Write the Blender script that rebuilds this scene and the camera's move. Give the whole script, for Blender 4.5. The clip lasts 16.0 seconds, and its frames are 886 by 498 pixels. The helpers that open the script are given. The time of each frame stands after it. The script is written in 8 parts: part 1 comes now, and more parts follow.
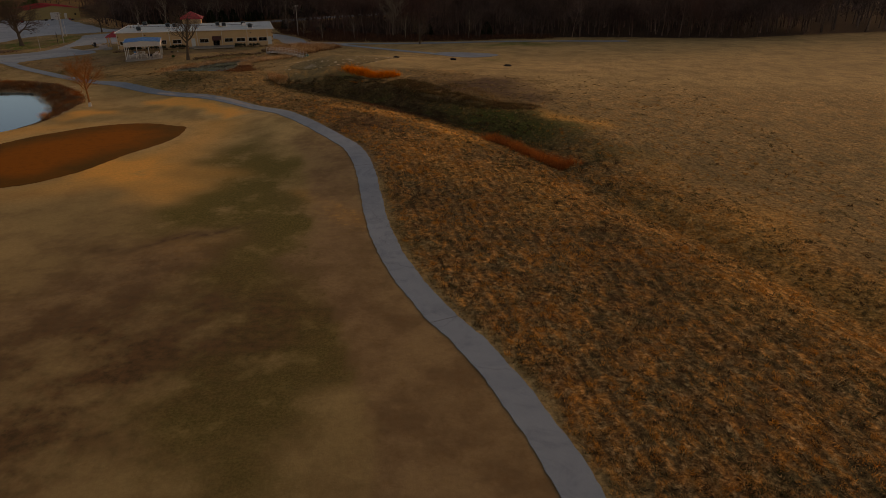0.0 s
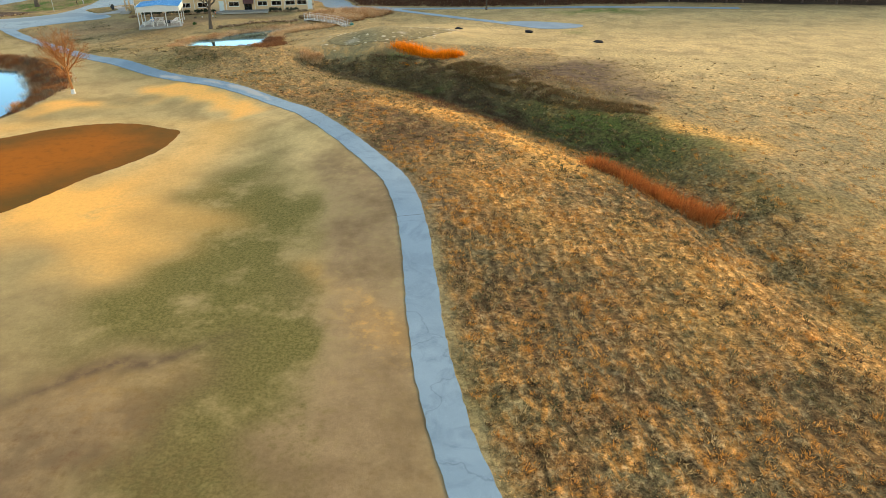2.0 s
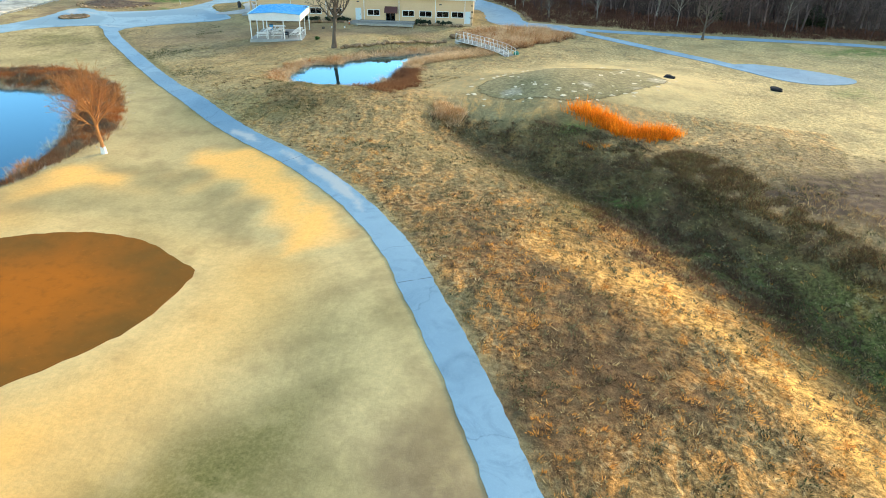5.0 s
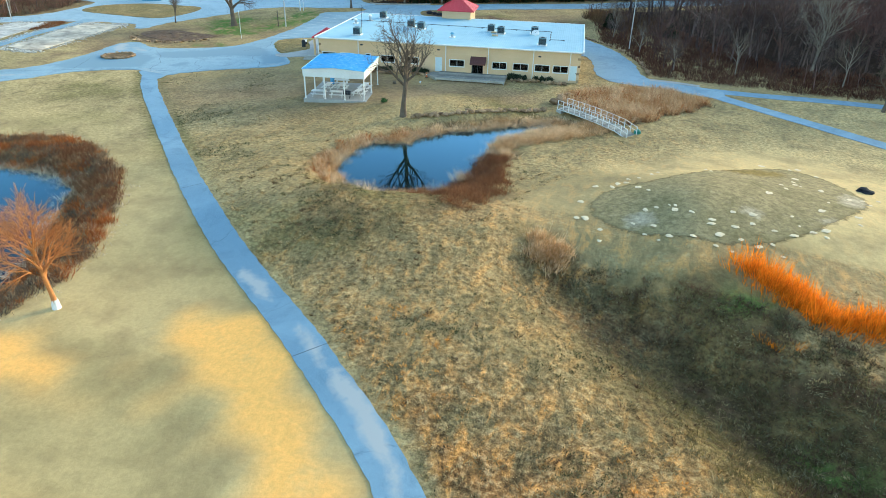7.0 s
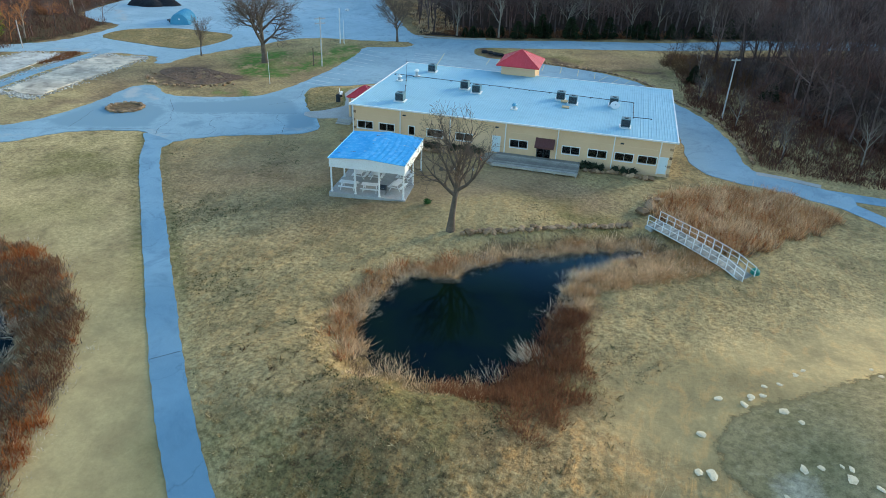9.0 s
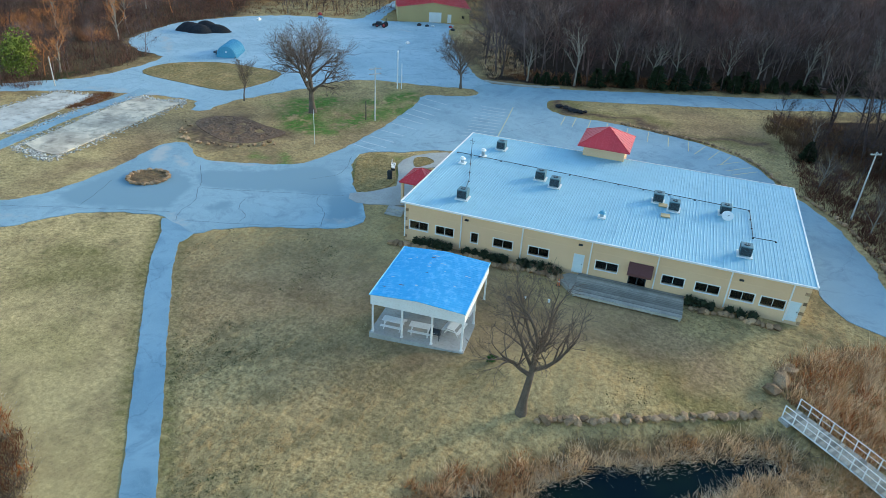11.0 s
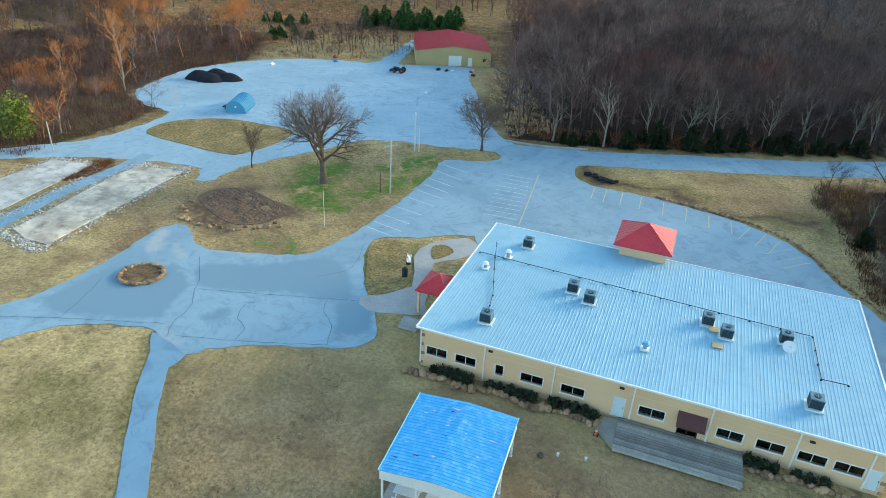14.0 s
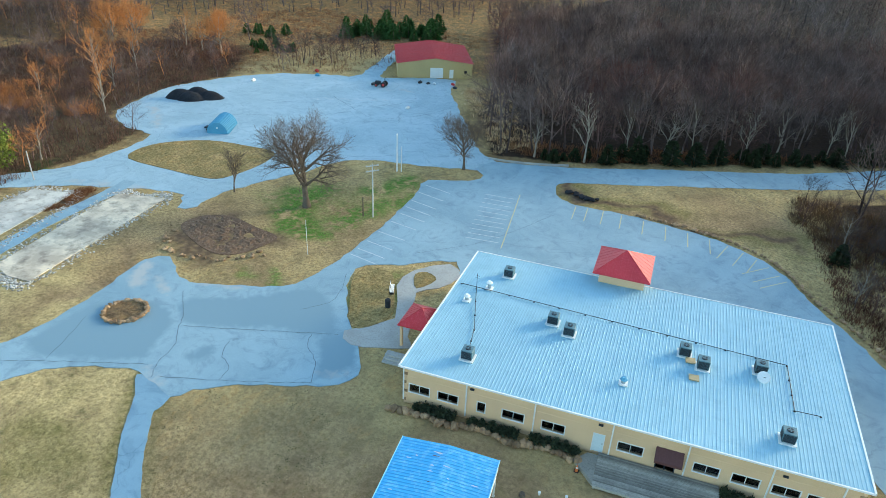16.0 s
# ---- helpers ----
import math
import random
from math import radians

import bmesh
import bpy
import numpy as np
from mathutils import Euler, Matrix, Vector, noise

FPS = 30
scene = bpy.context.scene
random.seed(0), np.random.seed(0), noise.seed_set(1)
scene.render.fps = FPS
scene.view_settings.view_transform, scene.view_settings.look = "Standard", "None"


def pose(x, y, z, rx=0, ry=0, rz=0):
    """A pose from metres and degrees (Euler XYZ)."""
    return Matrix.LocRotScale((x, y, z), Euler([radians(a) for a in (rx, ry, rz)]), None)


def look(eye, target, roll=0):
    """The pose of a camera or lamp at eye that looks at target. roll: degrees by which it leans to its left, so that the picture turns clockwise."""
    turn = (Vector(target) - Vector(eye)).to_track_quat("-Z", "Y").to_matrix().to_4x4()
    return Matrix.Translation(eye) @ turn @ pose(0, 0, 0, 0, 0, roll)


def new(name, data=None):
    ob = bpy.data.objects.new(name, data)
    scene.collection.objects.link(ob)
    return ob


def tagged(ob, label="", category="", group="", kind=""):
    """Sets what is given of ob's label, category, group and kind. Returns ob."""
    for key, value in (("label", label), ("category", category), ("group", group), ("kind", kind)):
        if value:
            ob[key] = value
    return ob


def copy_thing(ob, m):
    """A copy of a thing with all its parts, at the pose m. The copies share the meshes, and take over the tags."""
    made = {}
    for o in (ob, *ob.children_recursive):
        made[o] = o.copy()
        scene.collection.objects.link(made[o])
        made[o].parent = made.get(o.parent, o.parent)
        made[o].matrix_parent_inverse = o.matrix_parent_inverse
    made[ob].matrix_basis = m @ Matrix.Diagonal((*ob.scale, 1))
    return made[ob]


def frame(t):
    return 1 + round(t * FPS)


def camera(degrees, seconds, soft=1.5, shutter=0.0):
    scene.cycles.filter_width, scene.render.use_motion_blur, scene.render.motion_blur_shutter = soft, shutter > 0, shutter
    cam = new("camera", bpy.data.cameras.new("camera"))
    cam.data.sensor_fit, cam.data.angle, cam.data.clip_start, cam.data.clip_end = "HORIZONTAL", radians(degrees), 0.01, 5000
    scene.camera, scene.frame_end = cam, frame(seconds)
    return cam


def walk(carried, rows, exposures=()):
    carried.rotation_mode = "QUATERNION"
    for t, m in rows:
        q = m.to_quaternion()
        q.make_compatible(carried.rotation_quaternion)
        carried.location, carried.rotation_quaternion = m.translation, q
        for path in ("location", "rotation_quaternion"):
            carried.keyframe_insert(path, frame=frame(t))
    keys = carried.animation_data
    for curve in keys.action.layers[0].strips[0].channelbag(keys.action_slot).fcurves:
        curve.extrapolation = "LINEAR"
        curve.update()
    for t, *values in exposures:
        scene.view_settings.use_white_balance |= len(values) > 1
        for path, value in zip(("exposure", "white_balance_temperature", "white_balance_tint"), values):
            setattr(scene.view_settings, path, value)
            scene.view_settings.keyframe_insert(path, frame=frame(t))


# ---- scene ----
cam = camera(66.4, 16.0, soft=0.6)
PATH = [
    (0, (-1.284, -0.543, 24.609), (-1.22, 1.284, 23.799), -0.1),
    (0.5, (-1.448, 6.308, 24.363), (-1.413, 8.107, 23.491), -0.1),
    (1, (-1.797, 13.574, 24.063), (-1.796, 15.363, 23.169), -0.2),
    (1.5, (-2.181, 20.978, 23.69), (-2.223, 22.762, 22.787), -0.5),
    (2, (-3.092, 28.722, 23.418), (-3.178, 30.496, 22.5), -0.2),
    (2.5, (-3.87, 36.046, 23.154), (-4.013, 37.81, 22.222), -0.1),
    (3, (-4.442, 43.075, 22.88), (-4.654, 44.829, 21.942), 0.2),
    (3.5, (-5.415, 49.715, 22.811), (-5.697, 51.457, 21.869), 0.6),
    (4, (-6.551, 56.036, 23.007), (-6.905, 57.762, 22.061), 1.0),
    (4.2, (-7.163, 58.643, 23.085), (-7.543, 60.362, 22.136), 1.1),
    (6.3, (-14.296, 84.626, 24.769), (-14.95, 86.255, 23.811), 0.9),
    (6.5, (-15.286, 87.17, 25.013), (-15.96, 88.792, 24.055), 0.8),
    (7, (-18.685, 93.628, 25.807), (-19.389, 95.24, 24.854), 1.2),
    (7.5, (-21.578, 99.163, 26.96), (-22.306, 100.763, 26.004), 1.7),
    (8, (-24.222, 104.08, 28.37), (-24.975, 105.664, 27.408), 2.0),
    (8.5, (-26.814, 108.717, 29.446), (-27.591, 110.288, 28.483), 2.4),
    (9, (-29.532, 112.919, 30.519), (-30.33, 114.476, 29.55), 2.5),
    (9.2, (-30.66, 114.301, 30.743), (-31.463, 115.86, 29.783), 2.4),
    (11.3, (-42.412, 131.366, 35.692), (-43.351, 132.833, 34.711), 3.2),
    (11.5, (-43.522, 132.956, 35.873), (-44.475, 134.417, 34.894), 2.9),
    (12, (-45.895, 136.187, 36.736), (-46.878, 137.635, 35.768), 3.0),
    (12.5, (-47.164, 137.995, 37.404), (-48.166, 139.443, 36.455), 3.1),
    (13, (-48.058, 138.533, 38.761), (-49.045, 139.988, 37.808), 3.4),
    (13.5, (-48.11, 138.614, 39.952), (-49.084, 140.074, 38.995), 3.4),
    (14, (-48.14, 138.684, 41.011), (-49.106, 140.147, 40.05), 3.2),
    (14.5, (-47.82, 138.981, 41.965), (-48.781, 140.446, 41.001), 2.9),
    (15, (-47.485, 139.283, 42.889), (-48.443, 140.75, 41.924), 2.6),
    (15.5, (-47.624, 139.589, 43.726), (-48.573, 141.061, 42.761), 2.5),
    (16, (-48.345, 140.03, 44.975), (-49.279, 141.508, 44.003), 2.6),
]
walk(cam, [(t, look(eye, target, roll)) for t, eye, target, roll in PATH],
     exposures=[(0, -0.95, 12500, 38), (0.5, 0.08, 12000, 36), (1, 0.94, 10600, 22), (1.5, 1.29, 9000, 13), (2, 1.56, 8150, 8), (3, 2.06, 7100, 4), (4, 2.03, 6700, 2),
                (6.5, 1.92, 6080, -4), (7, 1.87, 6000, -4), (7.5, 1.72, 5900, -4), (8, 1.47, 5720, -4), (8.5, 1.42, 5650, -3), (9, 1.4, 5600, -2), (12, 1.54, 5680, -2), (16, 1.76, 6050, -3)])

# ---- light ----
world = bpy.data.worlds.new("sky")
scene.world = world
world.use_nodes = True
wn = world.node_tree
sky = wn.nodes.new("ShaderNodeTexSky")
sky.sky_type, sky.sun_disc = "NISHITA", False
sky.sun_elevation, sky.sun_rotation = radians(14), radians(33)
wn.links.new(sky.outputs[0], wn.nodes["Background"].inputs[0])
wn.nodes["Background"].inputs[1].default_value = 0.15
lamp = bpy.data.lights.new("sun", "SUN")
lamp.energy, lamp.angle, lamp.color = 1.2, radians(12), (1.0, 0.74, 0.46)
sun = new("sun", lamp)
sun.matrix_world = look((0, 0, 60), (-math.sin(radians(33)), -math.cos(radians(33)), 60 - math.tan(radians(14))))

# ---- materials ----


def nodes_of(name):
    m = bpy.data.materials.new(name)
    m.use_nodes = True
    nt = m.node_tree
    return m, nt, nt.nodes["Principled BSDF"]


def add(nt, kind, **vals):
    n = nt.nodes.new(kind)
    for k, v in vals.items():
        n.inputs[k.replace("_", " ")].default_value = v
    return n


def noise_of(nt, vec, scale, detail=4.0, rough=0.6, dist=0.0):
    n = add(nt, "ShaderNodeTexNoise", Scale=scale, Detail=detail, Roughness=rough, Distortion=dist)
    nt.links.new(vec, n.inputs["Vector"])
    return n.outputs[0]


def ramp(nt, fac, lo, hi):
    n = nt.nodes.new("ShaderNodeMapRange")
    n.inputs["From Min"].default_value, n.inputs["From Max"].default_value = lo, hi
    nt.links.new(fac, n.inputs["Value"])
    return n.outputs[0]


def mix(nt, fac, a, b, mode="MIX"):
    n = nt.nodes.new("ShaderNodeMix")
    n.data_type, n.blend_type = "RGBA", mode
    for sock, v in ((n.inputs[0], fac), (n.inputs[6], a), (n.inputs[7], b)):
        if isinstance(v, (int, float)):
            sock.default_value = v
        elif isinstance(v, tuple):
            sock.default_value = (*v, 1) if len(v) == 3 else v
        else:
            nt.links.new(v, sock)
    return n.outputs[2]


def math_node(nt, op, a, b):
    n = nt.nodes.new("ShaderNodeMath")
    n.operation = op
    for sock, v in ((n.inputs[0], a), (n.inputs[1], b)):
        if isinstance(v, (int, float)):
            sock.default_value = v
        else:
            nt.links.new(v, sock)
    return n.outputs[0]


def bump_to(nt, bsdf, height, strength, distance):
    b = add(nt, "ShaderNodeBump", Strength=strength, Distance=distance)
    nt.links.new(height, b.inputs["Height"])
    nt.links.new(b.outputs[0], bsdf.inputs["Normal"])


def surface(name, c1, c2, c3, big=0.3, small=6.0, rough=0.85, metal=0.0, bump=0.25, depth=0.02, vary="", lo=0.35, hi=0.65, glow=0.0):
    """A worn two-scale surface; vary: 'object' or 'island' for one shade a piece."""
    m, nt, b = nodes_of(name)
    pos = nt.nodes.new("ShaderNodeNewGeometry")
    n1 = noise_of(nt, pos.outputs["Position"], big, 5)
    n2 = noise_of(nt, pos.outputs["Position"], small, 5, 0.7)
    col = mix(nt, ramp(nt, n1, lo, hi), c1, c2)
    col = mix(nt, ramp(nt, n2, 0.48, 0.75), col, c3)
    if vary:
        rnd = pos.outputs["Random Per Island"]
        if vary == "object":
            rnd = nt.nodes.new("ShaderNodeObjectInfo").outputs["Random"]
        v = nt.nodes.new("ShaderNodeMapRange")
        v.inputs["To Min"].default_value, v.inputs["To Max"].default_value = 0.6, 1.35
        nt.links.new(rnd, v.inputs["Value"])
        hs = nt.nodes.new("ShaderNodeHueSaturation")
        nt.links.new(v.outputs[0], hs.inputs["Value"])
        nt.links.new(col, hs.inputs["Color"])
        col = hs.outputs[0]
    nt.links.new(col, b.inputs["Base Color"])
    b.inputs["Roughness"].default_value, b.inputs["Metallic"].default_value = rough, metal
    b.inputs["Specular IOR Level"].default_value = 0.12 if rough >= 0.9 else 0.4
    if bump:
        bump_to(nt, b, n2, bump, depth)
    if glow:
        tl, ms = nt.nodes.new("ShaderNodeBsdfTranslucent"), nt.nodes.new("ShaderNodeMixShader")
        nt.links.new(col, tl.inputs["Color"])
        ms.inputs[0].default_value = glow
        nt.links.new(b.outputs[0], ms.inputs[1])
        nt.links.new(tl.outputs[0], ms.inputs[2])
        nt.links.new(ms.outputs[0], nt.nodes["Material Output"].inputs["Surface"])
    return m


def ground_material():
    m, nt, b = nodes_of("ground")
    pos = nt.nodes.new("ShaderNodeNewGeometry").outputs["Position"]

    def attr(name):
        n = nt.nodes.new("ShaderNodeAttribute")
        n.attribute_name = name
        return n.outputs["Fac"]
    broad, mid = noise_of(nt, pos, 0.05, 4), noise_of(nt, pos, 0.22, 5, 0.65)
    fine, grain = noise_of(nt, pos, 1.3, 6, 0.72), noise_of(nt, pos, 5.0, 5, 0.75)
    lawn = mix(nt, ramp(nt, broad, 0.35, 0.68), (0.500, 0.365, 0.165), (0.365, 0.275, 0.122))
    lawn = mix(nt, attr("straw"), lawn, mix(nt, ramp(nt, broad, 0.35, 0.65), (0.680, 0.490, 0.222), (0.540, 0.400, 0.182)))
    lawn = mix(nt, math_node(nt, "MULTIPLY", ramp(nt, mid, 0.46, 0.66), 0.55), lawn, (0.265, 0.180, 0.084))
    coarse_turf = math_node(nt, "SUBTRACT", 1.0, math_node(nt, "MULTIPLY", attr("mown"), 0.78))
    spots = math_node(nt, "MULTIPLY", ramp(nt, mid, 0.44, 0.58), ramp(nt, fine, 0.52, 0.60))
    spots = math_node(nt, "MULTIPLY", spots, coarse_turf)
    lawn = mix(nt, math_node(nt, "MULTIPLY", math_node(nt, "MULTIPLY", spots, 0.8), math_node(nt, "SUBTRACT", 1.0, math_node(nt, "MULTIPLY", attr("straw"), 0.75))), lawn, (0.095, 0.082, 0.032))
    lawn = mix(nt, math_node(nt, "MULTIPLY", ramp(nt, grain, 0.48, 0.70), math_node(nt, "MULTIPLY", coarse_turf, 0.4)), lawn, (0.62, 0.48, 0.26))
    lie = nt.nodes.new("ShaderNodeCombineXYZ")
    for axis, way in ((0, (0.984, 0.18, 0)), (1, (-0.075, 0.41, 0))):
        dot = nt.nodes.new("ShaderNodeVectorMath")
        dot.operation = "DOT_PRODUCT"
        nt.links.new(pos, dot.inputs[0])
        dot.inputs[1].default_value = way
        nt.links.new(dot.outputs["Value"], lie.inputs[axis])
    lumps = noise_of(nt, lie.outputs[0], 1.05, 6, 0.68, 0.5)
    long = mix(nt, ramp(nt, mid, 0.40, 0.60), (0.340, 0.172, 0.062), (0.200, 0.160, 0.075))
    # Hollows between lumps darken, crests turn orange: light put into the colour.
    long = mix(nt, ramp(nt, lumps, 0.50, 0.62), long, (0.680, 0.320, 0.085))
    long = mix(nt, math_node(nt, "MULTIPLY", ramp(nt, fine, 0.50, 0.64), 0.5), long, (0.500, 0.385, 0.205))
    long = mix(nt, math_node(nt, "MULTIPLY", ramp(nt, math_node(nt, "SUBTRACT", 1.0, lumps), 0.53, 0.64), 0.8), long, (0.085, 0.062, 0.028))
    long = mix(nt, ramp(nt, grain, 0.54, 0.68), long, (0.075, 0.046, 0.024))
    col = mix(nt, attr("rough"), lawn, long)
    col = mix(nt, math_node(nt, "MULTIPLY", attr("lush"), ramp(nt, mid, 0.22, 0.48)), col, mix(nt, ramp(nt, grain, 0.4, 0.65), (0.122, 0.110, 0.028), (0.240, 0.195, 0.068)))
    # Orange pools of low sun are mixed into the turf colour.
    col = mix(nt, math_node(nt, "MULTIPLY", attr("sun_tint"), ramp(nt, mid, 0.02, 0.40)), col, (0.950, 0.490, 0.130))
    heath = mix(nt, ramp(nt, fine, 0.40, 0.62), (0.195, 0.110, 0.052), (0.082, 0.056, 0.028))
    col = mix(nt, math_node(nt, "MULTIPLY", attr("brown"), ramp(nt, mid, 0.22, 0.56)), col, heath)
    bare = mix(nt, ramp(nt, mid, 0.4, 0.62), (0.345, 0.235, 0.122), (0.235, 0.155, 0.080))
    col = mix(nt, math_node(nt, "MULTIPLY", attr("bare"), ramp(nt, fine, 0.22, 0.50)), col, bare)
    col = mix(nt, math_node(nt, "MULTIPLY", attr("vivid"), math_node(nt, "MULTIPLY", ramp(nt, fine, 0.36, 0.48), ramp(nt, noise_of(nt, pos, 0.42, 4), 0.36, 0.48))), col, mix(nt, ramp(nt, grain, 0.4, 0.65), (0.075, 0.150, 0.018), (0.150, 0.215, 0.050)))
    soil = mix(nt, ramp(nt, fine, 0.4, 0.65), (0.165, 0.105, 0.068), (0.075, 0.048, 0.033))
    col = mix(nt, math_node(nt, "MULTIPLY", attr("dirt"), ramp(nt, fine, 0.25, 0.5)), col, soil)
    # Leaf litter, darkened almost to black with the shade of the woods.
    shaded_litter = mix(nt, ramp(nt, fine, 0.4, 0.65), (0.050, 0.030, 0.019), (0.018, 0.012, 0.009))
    col = mix(nt, attr("litter"), col, shaded_litter)
    speck = noise_of(nt, pos, 2.6, 8, 0.82)
    lift = nt.nodes.new("ShaderNodeMapRange")
    lift.inputs["From Min"].default_value, lift.inputs["From Max"].default_value = 0.39, 0.61
    lift.inputs["To Min"].default_value, lift.inputs["To Max"].default_value = 0.32, 1.50
    nt.links.new(speck, lift.inputs["Value"])
    hs = nt.nodes.new("ShaderNodeHueSaturation")
    coarse = nt.nodes.new("ShaderNodeMix")
    nt.links.new(math_node(nt, "MULTIPLY", math_node(nt, "ADD", math_node(nt, "MULTIPLY", attr("rough"), 0.30), 0.70), coarse_turf), coarse.inputs[0])
    coarse.inputs[2].default_value = 1.0
    nt.links.new(lift.outputs[0], coarse.inputs[3])
    # Wavy rows of painted furrow shade and bright crests.
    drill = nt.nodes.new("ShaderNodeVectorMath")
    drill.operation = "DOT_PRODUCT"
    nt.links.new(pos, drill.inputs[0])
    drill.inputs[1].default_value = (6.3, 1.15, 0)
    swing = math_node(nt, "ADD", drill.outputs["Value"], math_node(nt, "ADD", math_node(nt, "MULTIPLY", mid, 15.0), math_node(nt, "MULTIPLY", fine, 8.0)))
    furrow_shade = math_node(nt, "MULTIPLY", math_node(nt, "SINE", swing, 0.0), math_node(nt, "MULTIPLY", attr("rows"), 0.24))
    nt.links.new(math_node(nt, "MULTIPLY", coarse.outputs[0], math_node(nt, "ADD", furrow_shade, 1.0)), hs.inputs["Value"])
    nt.links.new(col, hs.inputs["Color"])
    col = hs.outputs[0]
    nt.links.new(col, b.inputs["Base Color"])
    b.inputs["Roughness"].default_value = 0.95
    b.inputs["Specular IOR Level"].default_value = 0.1
    high = math_node(nt, "ADD", fine, lumps)
    high = math_node(nt, "MULTIPLY", high, math_node(nt, "ADD", attr("rough"), 0.25))
    bump_to(nt, b, math_node(nt, "MULTIPLY", high, coarse_turf), 0.9, 0.4)
    return m


def practice_material():
    """Thin dormant turf of the practice green, with an ochre patch and washed-out sand."""
    m, nt, b = nodes_of("practice_turf")
    pos = nt.nodes.new("ShaderNodeNewGeometry").outputs["Position"]
    broad, fine, grain = noise_of(nt, pos, 0.3, 6, 0.68), noise_of(nt, pos, 1.4, 6, 0.72), noise_of(nt, pos, 4.5, 4, 0.7)
    col = mix(nt, ramp(nt, broad, 0.38, 0.64), (0.325, 0.248, 0.122), (0.235, 0.186, 0.086))
    col = mix(nt, math_node(nt, "MULTIPLY", ramp(nt, fine, 0.52, 0.72), 0.6), col, (0.400, 0.315, 0.180))
    col = mix(nt, math_node(nt, "MULTIPLY", ramp(nt, grain, 0.58, 0.70), 0.5), col, (0.130, 0.112, 0.055))
    wobble = math_node(nt, "MULTIPLY", math_node(nt, "SUBTRACT", fine, 0.5), 1.4)
    for key, tint in (("ochre", (0.235, 0.160, 0.045)), ("sandy", (0.46, 0.37, 0.245))):
        at = nt.nodes.new("ShaderNodeAttribute")
        at.attribute_name = key
        col = mix(nt, ramp(nt, math_node(nt, "ADD", at.outputs["Fac"], wobble), 0.35, 1.0), col, tint)
    speck = nt.nodes.new("ShaderNodeMapRange")
    for key, v in (("From Min", 0.38), ("From Max", 0.62), ("To Min", 0.62), ("To Max", 1.28)):
        speck.inputs[key].default_value = v
    nt.links.new(noise_of(nt, pos, 2.2, 8, 0.8), speck.inputs["Value"])
    hs = nt.nodes.new("ShaderNodeHueSaturation")
    nt.links.new(speck.outputs[0], hs.inputs["Value"])
    nt.links.new(col, hs.inputs["Color"])
    col = hs.outputs[0]
    at = nt.nodes.new("ShaderNodeAttribute")
    at.attribute_name = "fringe"
    edge = math_node(nt, "ADD", at.outputs["Fac"], math_node(nt, "MULTIPLY", math_node(nt, "SUBTRACT", noise_of(nt, pos, 1.1, 6, 0.75), 0.5), 2.2))
    nt.links.new(math_node(nt, "SUBTRACT", 1.0, ramp(nt, edge, 0.30, 0.80)), b.inputs["Alpha"])
    nt.links.new(col, b.inputs["Base Color"])
    b.inputs["Roughness"].default_value = 0.95
    b.inputs["Specular IOR Level"].default_value = 0.1
    bump_to(nt, b, fine, 0.3, 0.05)
    return m


def green_material():
    """Dormant turf: russet in the middle, olive brown towards the rim."""
    m, nt, b = nodes_of("putting_green")
    pos = nt.nodes.new("ShaderNodeNewGeometry").outputs["Position"]
    broad, fine, grain = noise_of(nt, pos, 0.14, 5, 0.6), noise_of(nt, pos, 1.1, 5, 0.65), noise_of(nt, pos, 5.0, 4, 0.7)
    at = nt.nodes.new("ShaderNodeAttribute")
    at.attribute_name = "core"
    where = math_node(nt, "ADD", at.outputs["Fac"], math_node(nt, "MULTIPLY", math_node(nt, "SUBTRACT", broad, 0.5), 1.6))
    col = mix(nt, ramp(nt, where, -0.15, 0.85), (0.135, 0.068, 0.013), (0.370, 0.108, 0.008))
    col = mix(nt, math_node(nt, "MULTIPLY", ramp(nt, fine, 0.50, 0.72), 0.45), col, (0.150, 0.058, 0.008))
    col = mix(nt, math_node(nt, "MULTIPLY", ramp(nt, grain, 0.60, 0.74), 0.4), col, (0.420, 0.150, 0.022))
    nt.links.new(col, b.inputs["Base Color"])
    b.inputs["Roughness"].default_value = 0.95
    b.inputs["Specular IOR Level"].default_value = 0.1
    bump_to(nt, b, fine, 0.15, 0.03)
    return m


